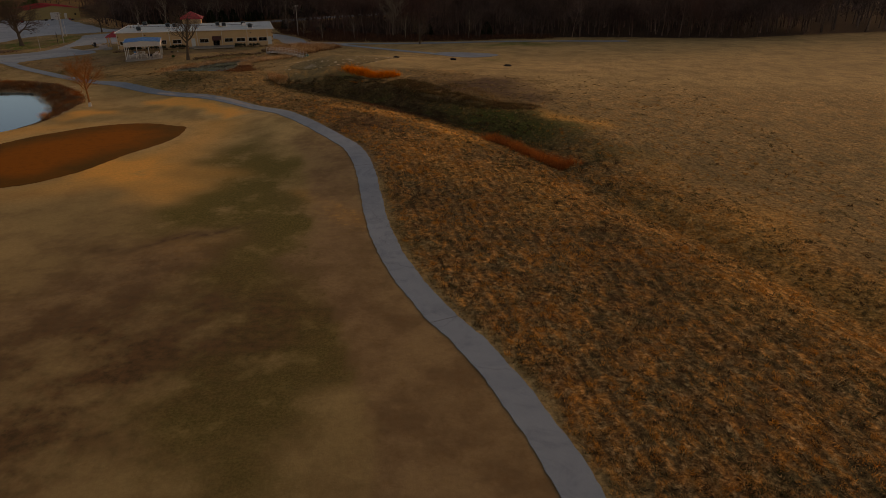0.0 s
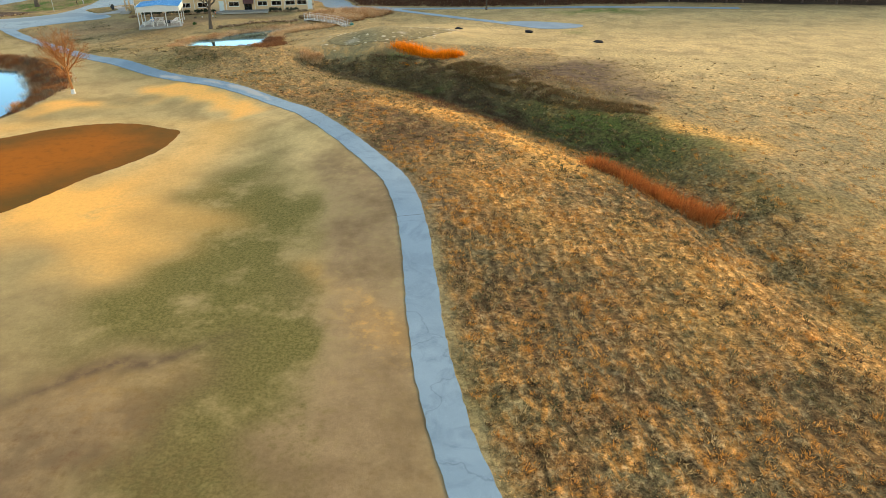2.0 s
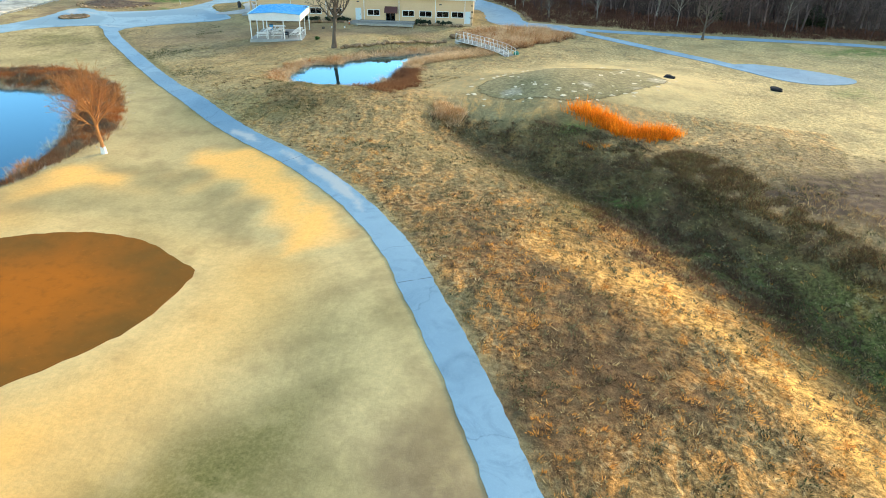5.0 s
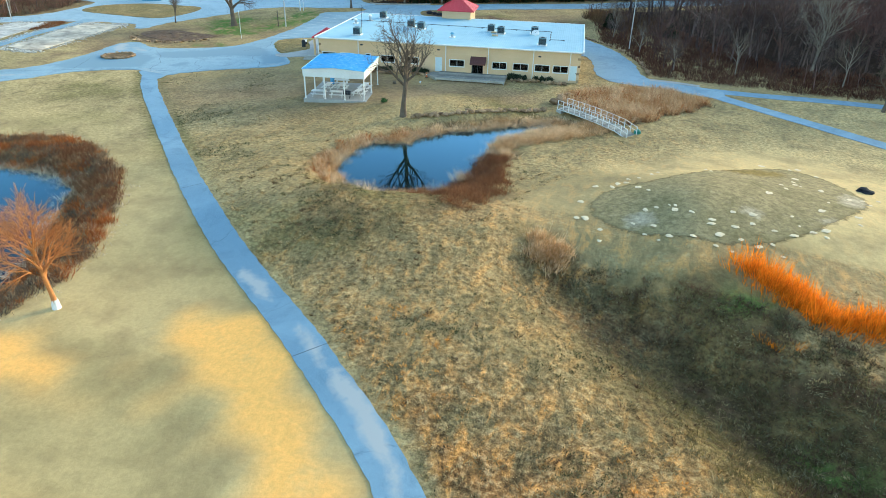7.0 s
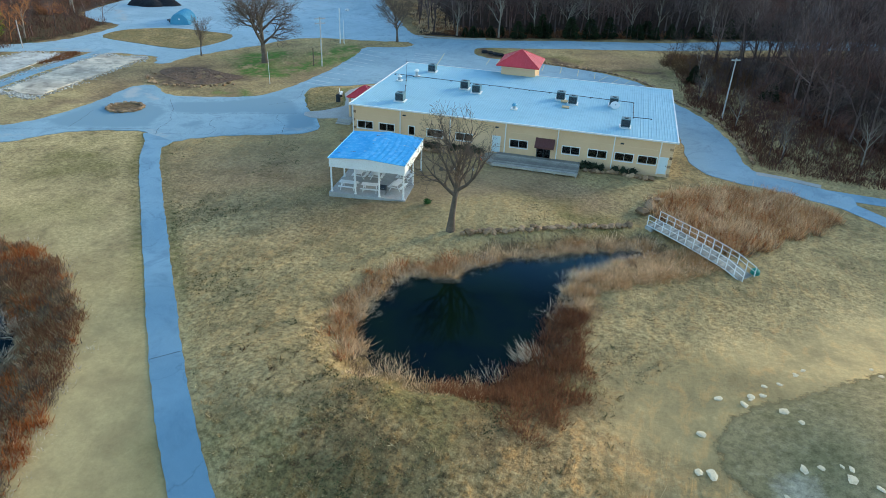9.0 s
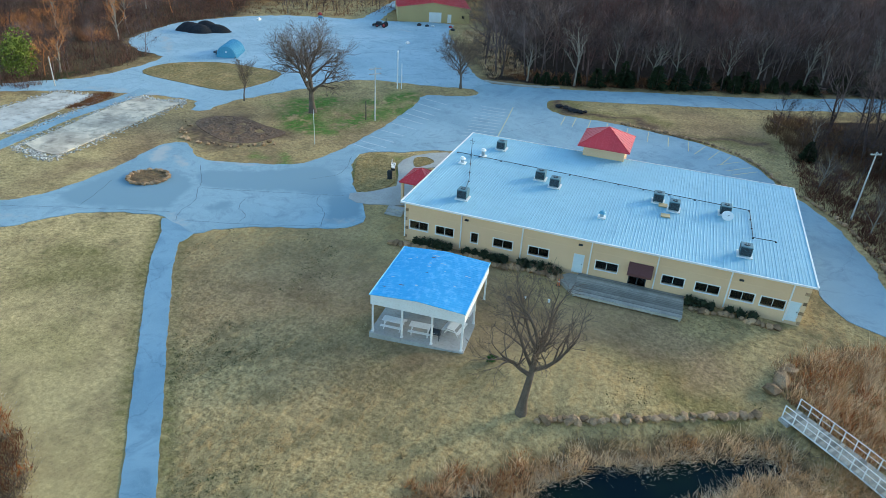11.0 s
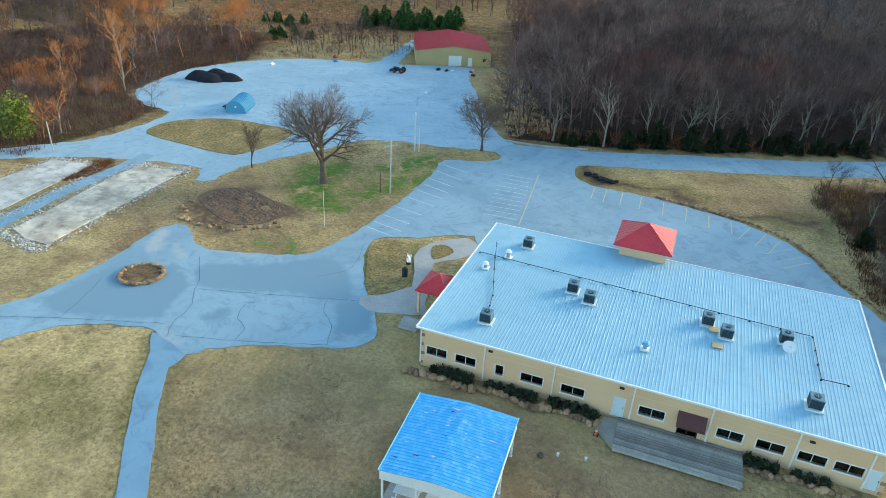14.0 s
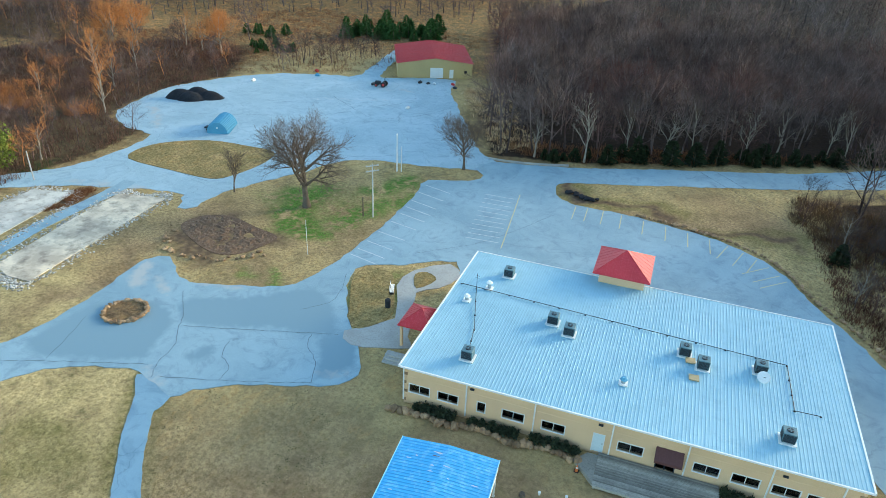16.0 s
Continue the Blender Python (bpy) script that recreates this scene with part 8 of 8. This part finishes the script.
# ---- shrubs of the field edge ----
for i, (x, y, w, hh, m_, lab) in enumerate(((-219.8, 229.1, 2.0, 3.4, SUN_RUSSET_WOODS, "rounded orange-twigged shrub in the field"), (-180.4, 211.0, 2.4, 3.8, SUN_RUSSET_WOODS, "rounded orange-twigged shrub at the yard edge"),
                                           (-193.4, 204.9, 2.8, 3.8, SUN_RUSSET_WOODS, "wide orange-twigged shrub in the brush"), (-203.0, 206.5, 3.0, 4.0, SUN_RUSSET_WOODS, "wide orange-twigged shrub in the brush"),
                                           (-198.0, 257.2, 2.6, 2.0, BRUSH_RED, "low dark red-brown shrub in the tan field"), (-238.0, 242.0, 2.6, 2.2, BRUSH_RED, "low dark red-brown shrub in the tan field"))):
    g = np.random.default_rng(70 + i)
    blades("field_shrub", np.array([[x, y]]) + g.normal(0, w * 0.6, (70, 2)), rng, hh * 0.45, hh, 0.05, 16, m_, lab, "shrub", 0.8, 0.5)

# ---- brown undergrowth ----
def in_poly(n, poly, seed):
    g = np.random.default_rng(seed)
    p = np.array(poly)
    a = np.stack([g.uniform(p[:, 0].min(), p[:, 0].max(), n * 4), g.uniform(p[:, 1].min(), p[:, 1].max(), n * 4)], 1)
    a = a[inside(a[:, 0], a[:, 1], list(poly))]
    return a[clump(a * 0.8) > -0.3][:n]


EAST_BANK = [(-50, 245), (-44, 223.5), (-38.5, 217.5), (-33, 204), (-30.5, 199.5), (-24, 200), (8, 205), (40, 210), (40, 218), (-10, 218), (-22, 228), (-40, 252)]
blades("bank_scrub", in_poly(5600, EAST_BANK, 1), rng, 0.4, 1.3, 0.08, 8, BRUSH_RED, "tangled brown scrub on the road bank", "scrub", 0.6, 0.5)
blades("bank_straw", in_poly(1100, EAST_BANK, 2), rng, 0.3, 0.8, 0.06, 7, SEDGE_GREY, "grey-brown dead grass on the road bank", "grass", 0.6, 0.4)
blades("brush_scrub", in_poly(5600, BRUSH, 3), rng, 0.6, 2.1, 0.10, 8, BRAMBLE, "dense brown bramble scrub at the yard edge", "scrub", 0.6, 0.6)
YARD_EDGE = [(-104, 244), (-112, 254), (-123, 266), (-131, 277), (-124, 284), (-112, 268), (-99, 252)]
blades("yard_scrub", in_poly(1500, YARD_EDGE, 4), rng, 0.3, 0.9, 0.08, 7, REED, "dry tan scrub between yard and woods", "scrub", 0.6, 0.5)
FIELD = [(-184, 250), (-162, 269), (-150, 300), (-150, 330), (-230, 330), (-240, 262)]
blades("field_scrub", in_poly(2600, FIELD, 5), rng, 0.4, 1.2, 0.10, 7, REED_DARK, "brown scrub clumps over the far field", "scrub", 0.6, 0.7)
blades("ditch_scrub", in_poly(800, [(-3, 130), (1, 122), (7, 113), (15, 104.5), (19, 108), (13, 118), (7, 128), (1, 133)], 6), rng, 0.15, 0.5, 0.06, 6, TUFT, "dark brown scrub along the ditch bank", "scrub", 0.7, 0.4)
blades("pond_head_sedge", in_poly(900, [(-44, 143.5), (-37.5, 141), (-36, 148), (-38.2, 154), (-40.3, 150)], 8), rng, 0.3, 0.8, 0.05, 8, REED_DARK, "russet sedge below the pond", "reeds", 0.7, 0.4)

# ---- paint, kerb, small things ----
def stripe(a, b, w, material, z=0.03):
    a, b = Vector(a), Vector(b)
    n = max(2, int((b - a).length / 1.2))
    d = (b - a).normalized()
    s = Vector((-d.y, d.x)) * w / 2
    bm = bmesh.new()
    rows = []
    for i in range(n + 1):
        p = a.lerp(b, i / n)
        rows.append([bm.verts.new((q.x, q.y, h1(q.x, q.y) + 0.06 + z)) for q in (p - s, p + s)])
    for p, q in zip(rows, rows[1:]):
        bm.faces.new((p[0], p[1], q[1], q[0]))
    return part("painted_line", bm, material, lot)


west_edge = catmull([(-101.2, 199.5), (-102, 204.5), (-103.4, 213), (-104.8, 219), (-106.4, 226)], False, 10)
for i in range(2, len(west_edge), 4):
    x, y = west_edge[i]
    stripe((x + 0.3, y), (x + 5.2, y - 0.4), 0.13, FADED)
for i in range(13):
    f = i / 12
    x, y = -92.2 + 6.4 * f, 230.5 - 17.5 * f
    if i in (0, 12):
        continue
    stripe((x, y), (x - 4.6, y - 1.2), 0.11, FADED)
stripe((-91.7, 231.2), (-85.2, 213.2), 0.14, YELLOW)
north_edge = catmull([(-83, 232.6), (-77.5, 233.7), (-68.8, 234.3), (-60.5, 233.8), (-54.8, 231.3), (-50.9, 228)], False, 8)
for i in range(1, len(north_edge), 3):
    x, y = north_edge[i]
    dx, dy = (1.3, -4.6) if x < -62 else (-0.4, -4.8) if x < -55 else (-2.6, -4.0)
    stripe((x, y), (x + dx, y + dy), 0.13, YELLOW)
for i in range(9):
    p = along(9 + i * 3.1, 24.6)
    q = along(9.4 + i * 3.1, 28.6)
    if 13 < 9 + i * 3.1 < 20.5:
        continue
    stripe(p, q, 0.12, YELLOW)
for i in range(8):
    stripe((-153 + i * 1.9, 246.5 + i * 1.3), (-150.4 + i * 1.9, 250.4 + i * 1.3), 0.12, FADED)


def kerb(name, line, w, hh, label, material):
    o = strip(catmull(line), w)
    ob = sheet(name, o, hh, material, 0.5, hh + 0.1)
    return tagged(ob, label, "kerb", kind="structure")


kerb("kerb_north", [(-103.6, 241.6), (-101, 242.2), (-96, 244.3), (-90.5, 247.4)], 0.3, 0.3, "pale concrete kerb along the woods", CONCRETE)
kerb("kerb_east", [(-31.2, 196.9), (-28, 197.2), (-24.2, 197.2)], 1.1, 0.075, "flat pale concrete apron beside the road", CONCRETE)


practice = tagged(sheet("practice_green", ragged(PRACTICE, 0.35, 0.5), 0.025, PRACTICE_TURF, 0.5, 0), "thin olive-grey practice green dotted with sand", "golf green", kind="structure")
stain(practice, "ochre", [[(-19.6, 160.4), (-16.5, 162.6), (-13.5, 163.6), (-13.2, 160.8), (-16.4, 158.8)]], 2.0)
stain(practice, "sandy", [[(-8.6, 158.8), (-6.6, 158.6), (-6.6, 155.4), (-9, 155.6)], [(-25.4, 145.2), (-23.4, 146.2), (-22.4, 144.4), (-24.4, 143.8)], [(-16.6, 149.0), (-15.0, 149.2), (-15.2, 147.6), (-16.6, 147.8)], [(-11, 150.4), (-9, 151.6), (-9.4, 149.6)]], 1.6)
rim_ = np.abs(signed(*np.array([v.co[:2] for v in practice.data.vertices]).T, PRACTICE))
practice.data.attributes.new("fringe", "FLOAT", "POINT").data.foreach_set("value", np.clip(1.5 - rim_ / 0.9, 0, 1.5).astype(np.float32))


def sand_heaps():
    """Small flattened heaps of topdressing, most of them near the rim."""
    g = np.random.default_rng(21)
    shapes = []
    for _ in range(6):
        n = 11
        bm = bmesh.new()
        top = bm.verts.new((0, 0, 0.10))
        rings = []
        for f, z in ((0.5, 0.075), (1.0, -0.03)):
            rings.append([bm.verts.new((f * g.uniform(0.7, 1.3) * math.cos(6.283 * i / n), f * g.uniform(0.5, 1.0) * math.sin(6.283 * i / n), z)) for i in range(n)])
        for i in range(n):
            j = (i + 1) % n
            bm.faces.new((top, rings[0][i], rings[0][j]))
            bm.faces.new((rings[0][i], rings[1][i], rings[1][j], rings[0][j]))
        me = bpy.data.meshes.new("sand_heap")
        bm.to_mesh(me)
        me.materials.append(SAND_MARK)
        shapes.append(me)
    spots = [(-27.3, 150.9), (-25.0, 151.0), (-23.7, 146.5), (-24.3, 144.4), (-22.6, 144.1), (-21.4, 146.5), (-20.2, 146.3), (-18.6, 145.2), (-16.9, 145.6), (-16.3, 144.1), (-21.3, 142.8), (-26.6, 143.0), (-28.1, 144.3),
             (-15.8, 148.2), (-14.7, 153.5), (-12.2, 161.0), (-10.3, 158.1), (-15.0, 143.8), (-14.1, 144.6), (-12.7, 146.7), (-11.3, 148.0), (-10.3, 148.9), (-8.1, 157.2), (-7.0, 157.8), (-10.6, 152.4), (-17.9, 144.1)]
    spots = [(x, y, g.uniform(0.22, 0.40)) for x, y in spots]
    for i in range(3, len(PRACTICE), 2):
        x, y = PRACTICE[i]
        if g.random() < (0.85 if y < 152 or x > -12 else 0.4):
            spots.append((x + g.normal(0, 0.5), y + g.normal(0, 0.5), g.uniform(0.14, 0.30)))
    for i in range(40):
        a, e = g.uniform(0, 6.283), g.uniform(0.55, 0.95)
        x, y = -17.6 + 10.5 * e * math.cos(a), 152.8 + 8.8 * e * math.sin(a)
        if y < 148 or x > -14 or i % 4 == 0:
            spots.append((x, y, g.uniform(0.12, 0.28)))
    for i, (x, y, r) in enumerate(spots):
        o = new("sand_heap", shapes[i % 6])
        o.parent = practice
        o.matrix_basis = pose(x, y, h1(x, y) + 0.03, 0, 0, g.uniform(0, 360)) @ Matrix.Diagonal((r * 1.2, r * 1.2, 0.16 + 0.5 * r, 1))


sand_heaps()
for x, y, s in ((-6.4, 161.6, 0.65), (6.9, 163.6, 0.75), (18.6, 153.6, 0.7)):
    o = part("earth_clod", lump(rs, s, 0.4, 0.5), COAL, None, "", pose(x, y, h1(x, y) + s * 0.15, 0, 0, rs.uniform(0, 180)))
    tagged(o, "dark clod heap on the tan meadow", "clod", "clods on the meadow")
cone = thing("traffic_cone", -60.1, 181.3, h1(-60.1, 181.3), 10, "orange traffic cone standing on the bare lawn", "traffic cone")
part("base", box(-0.2, 0.2, -0.2, 0.2, 0, 0.04), RUBBER, cone)
part("body", tube((0, 0, 0.04), (0, 0, 0.72), 0.15, 0.03, 12), ORANGE, cone)
part("band", tube((0, 0, 0.38), (0, 0, 0.5), 0.098, 0.075, 12), WHITE, cone)
for x, y, r, m, lab, nm in ((-61.6, 177.3, 0.10, WHITE, "white bucket on the lawn", "bucket"), (-59.6, 178.2, 0.10, WHITE, "white bucket on the lawn", "bucket")):
    t = thing(nm, x, y, h1(x, y), 0, lab, nm)
    part("body", tube((0, 0, 0), (0, 0, 0.26), r, r * 1.15, 12), m, t)
    part("rim", tube((0, 0, 0.26), (0, 0, 0.28), r * 1.25, r * 1.25, 12), m, t)
o = part("tree_stump", tube((0, 0, -0.1), (0, 0, 0.28), 0.3, 0.22, 10), BARK, None, "", pose(-62.7, 176.4, h1(-62.7, 176.4)))
tagged(o, "low cut tree stump in the lawn", "stump")


def bench(x, y, turn):
    t = thing("park_bench", x, y, h1(x, y) + 0.1, turn, "white slatted park bench beside the walk", "bench")
    for i in range(3):
        part("seat_slat", box(-0.95, 0.95, -0.22 + i * 0.15, -0.10 + i * 0.15, 0.43, 0.46), WHITE, t)
        part("back_slat", box(-0.95, 0.95, 0.24, 0.27, 0.55 + i * 0.14, 0.66 + i * 0.14), WHITE, t)
    for xx in (-0.8, 0.8):
        part("leg", box(xx - 0.04, xx + 0.04, -0.22, 0.28, 0, 0.43), DARK, t)
        part("back_post", box(xx - 0.04, xx + 0.04, 0.27, 0.32, 0.4, 0.98), DARK, t)


bench(-90.2, 195.2, 123)
bn = thing("litter_bin", -88.4, 192.0, h1(-88.4, 192) + 0.1, 0, "dark cylindrical litter bin on the grass island", "bin")
part("body", tube((0, 0, 0), (0, 0, 0.95), 0.32, 0.34, 16), DARK, bn)
part("lid", tube((0, 0, 0.95), (0, 0, 1.15), 0.36, 0.2, 16), RUBBER, bn)
bx = thing("valve_box", -28.6, 171.9, h1(-28.6, 171.9), 20, "teal plastic valve cover beside the bridge", "valve box")
part("base", tube((0, 0, 0), (0, 0, 0.3), 0.42, 0.4, 12), GREEN_BOX, bx)
part("cap", tube((0, 0, 0.3), (0, 0, 0.5), 0.4, 0.15, 12), GREEN_BOX, bx)
st = thing("entrance_steps", -81.6, 183.6, h1(-81.6, 183.6), 13.4, "grey concrete steps at the clubhouse corner", "steps")
for i in range(3):
    part("step", box(-1.0, 1.0, i * 0.4, 1.6, i * 0.17, (i + 1) * 0.17, bevel=0.01), CONCRETE, st)


# ---- seams, silt and joints on the asphalt ----
def seam(line, w=0.055):
    pts = catmull(line, False, 5)
    pts = [(x + 0.07 * math.sin(i * 1.9), y + 0.07 * math.sin(i * 2.7 + 1)) for i, (x, y) in enumerate(pts)]
    bm = bmesh.new()
    rows_ = []
    for i, p in enumerate(pts):
        a, b = Vector(pts[max(i - 1, 0)]), Vector(pts[min(i + 1, len(pts) - 1)])
        d = (b - a).normalized()
        n = Vector((-d.y, d.x)) * w * (0.5 + 0.3 * math.sin(i * 3.1))
        rows_.append([bm.verts.new((p[0] + s * n.x, p[1] + s * n.y, h1(p[0], p[1]) + 0.078)) for s in (-1, 1)])
    for p, q in zip(rows_, rows_[1:]):
        bm.faces.new((p[0], p[1], q[1], q[0]))
    return part("tar_seam", bm, TAR, lot, "dark tar seam")


seam([(-104.8, 176.2), (-100, 178.9), (-94.3, 182), (-89.5, 184.7)])
seam([(-99.5, 169.2), (-94.1, 172.3), (-90.1, 174.6), (-86.2, 177.1)])
seam([(-118, 158.6), (-114.8, 160.9), (-110.7, 164.0), (-106.5, 166.8), (-101.9, 169.8)])
seam([(-111, 181), (-106.3, 177.4), (-104.8, 175.6), (-102.5, 173.4), (-101.4, 170.5), (-100.0, 168.8)])
seam([(-86.4, 177), (-88.3, 179.7), (-90.9, 181.3), (-92.0, 183.1)])
seam([(-98.4, 177.2), (-97.2, 175.2), (-95.0, 174.2), (-94.3, 172.4)])
seam([(-110.9, 164.3), (-112.4, 167.2), (-114.8, 171)], 0.05)
seam([(-96.5, 186), (-94.8, 190), (-98, 196)], 0.05)
seam([(-94, 205), (-88, 214), (-84, 228)], 0.05)
for a, b in (((-128, 225.9), (-117, 233.5)), ((-155, 204.2), (-135.8, 205.2)), ((-131.5, 247), (-125, 262)), ((-150, 252), (-135, 246)), ((-168, 222), (-150, 236)), ((-160, 240), (-140, 254))):
    seam([a, ((a[0] + b[0]) / 2 + 1, (a[1] + b[1]) / 2 - 0.6), b], 0.055)


for i in range(2, len(CART_PATH) - 4, 17):
    (x0, y0), (x1, y1) = CART_PATH[i], CART_PATH[i + 1]
    d = Vector((x1 - x0, y1 - y0)).normalized()
    n = Vector((-d.y, d.x)) * 1.08
    bm = bmesh.new()
    pts = [Vector((x0, y0)) + n * s + d * w for s, w in ((-1, 0), (1, 0.05), (1, 0.12), (-1, 0.06))]
    bm.faces.new([bm.verts.new((p.x, p.y, h1(p.x, p.y) + 0.062)) for p in pts])
    tagged(part("path_joint", bm, TAR), "dark transverse joint across the cart path", "joint", "path joints", "structure")
WOOD_HEM = [(-101, 246.5), (-89, 250), (-73, 262), (-42, 287), (-38, 292), (-72, 270), (-92, 258), (-106, 252)]
blades("hem_scrub", in_poly(2200, WOOD_HEM, 9), rng, 0.4, 1.5, 0.08, 8, REED_DARK, "dark brown scrub at the woodland foot", "scrub", 0.6, 0.5)

blades("wedge_scrub", in_poly(1300, WEDGE, 11), rng, 0.5, 1.8, 0.07, 9, WOOL_DARK, "dark brown scrub at the wedge of lawn", "scrub", 0.6, 0.5)
blades("slab_bramble", in_poly(700, [(-144.0, 182.5), (-146.2, 187), (-148.6, 191.8), (-145.4, 191.6), (-142.9, 186)], 12), rng, 0.2, 0.6, 0.05, 8, REED_DARK, "dark red bramble between the old slabs", "scrub", 0.8, 0.3)
blades("bank_olive", in_poly(1300, BANK_FACE, 19), rng, 0.15, 0.5, 0.055, 7, SWALE, "olive grass on the dark bank", "scrub", 1.0, 0.3)
blades("vale_brush", in_poly(500, VALE, 20), rng, 0.15, 0.5, 0.05, 8, BRUSH_RED, "red-brown brush on the valley floor", "scrub", 0.9, 0.3)
blades("vale_sedge", in_poly(400, VALE, 21), rng, 0.15, 0.4, 0.04, 8, SEDGE_GREY, "grey-brown dead sedge on the valley floor", "scrub", 1.2, 0.3)
blades("vale_foot", in_poly(1100, [(-13.5, 122), (-10, 125), (-1, 121), (4, 112.5), (2, 107), (-4, 109.5), (-10, 114)], 24), rng, 0.12, 0.4, 0.05, 8, BRUSH_RED, "dark brush at the foot of the valley", "scrub", 1.2, 0.3)
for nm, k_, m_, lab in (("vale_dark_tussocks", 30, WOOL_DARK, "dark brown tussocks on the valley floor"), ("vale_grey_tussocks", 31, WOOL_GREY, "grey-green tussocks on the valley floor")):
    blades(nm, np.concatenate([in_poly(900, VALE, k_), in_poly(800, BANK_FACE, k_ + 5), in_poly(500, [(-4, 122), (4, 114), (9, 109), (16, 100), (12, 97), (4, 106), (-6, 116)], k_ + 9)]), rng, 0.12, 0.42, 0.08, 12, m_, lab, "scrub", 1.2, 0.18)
blades("vale_flame", np.array([(-13.7, 133.3), (-13.4, 133.1), (-12.1, 133.5), (-14.3, 133.8)]), rng, 0.4, 0.8, 0.05, 22, REED_ORANGE, "small orange grass tufts in the valley", "reeds", 0.5, 0.2)
blades("tan_bunch_grass", in_poly(260, [(-32.0, 137.9), (-30.8, 140.9), (-28.0, 139.7), (-28.5, 137.2)], 23), rng, 0.6, 1.2, 0.05, 12, REED, "tall tan bunch grass below the green", "grass", 0.6, 0.3)
blades("swale_scrub", in_poly(900, [(-27, 136), (-21, 126), (-12, 118), (-5, 121), (-6, 132), (-14, 136), (-22, 138)], 13), rng, 0.15, 0.5, 0.05, 6, SWALE, "dark brown and olive scrub in the swale", "scrub", 1.0, 0.3)
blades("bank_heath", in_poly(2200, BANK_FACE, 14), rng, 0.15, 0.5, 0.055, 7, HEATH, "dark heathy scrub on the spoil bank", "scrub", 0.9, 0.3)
blades("pond_tussocks", in_poly(60, [(-53, 143.6), (-47, 143.0), (-42, 144.6), (-41.5, 148), (-46, 145.6), (-52, 145.6)], 15), rng, 0.4, 0.95, 0.05, 16, REED, "ragged pale tussocks at the pond foot", "reeds", 1.1, 0.3)
blades("pond_flame_grass", np.array([(-63.2, 113.5), (-63.8, 114.2), (-62.6, 112.6), (-64.6, 115.2)]), rng, 0.5, 1.0, 0.06, 40, REED_ORANGE, "small orange grass clump beside the west pond", "reeds", 0.6, 0.45)
VALLEY = [(-16, 131), (-8, 124), (-1, 117), (6, 109), (12, 101), (17, 92), (13.5, 90), (8, 98), (1, 106), (-6, 113), (-14, 122), (-19, 128)]
blades("valley_grass", in_poly(3600, VALLEY, 16), rng, 0.08, 0.28, 0.06, 6, SWALE, "mixed olive and straw grass on the valley floor", "grass", 1.3, 0.25)
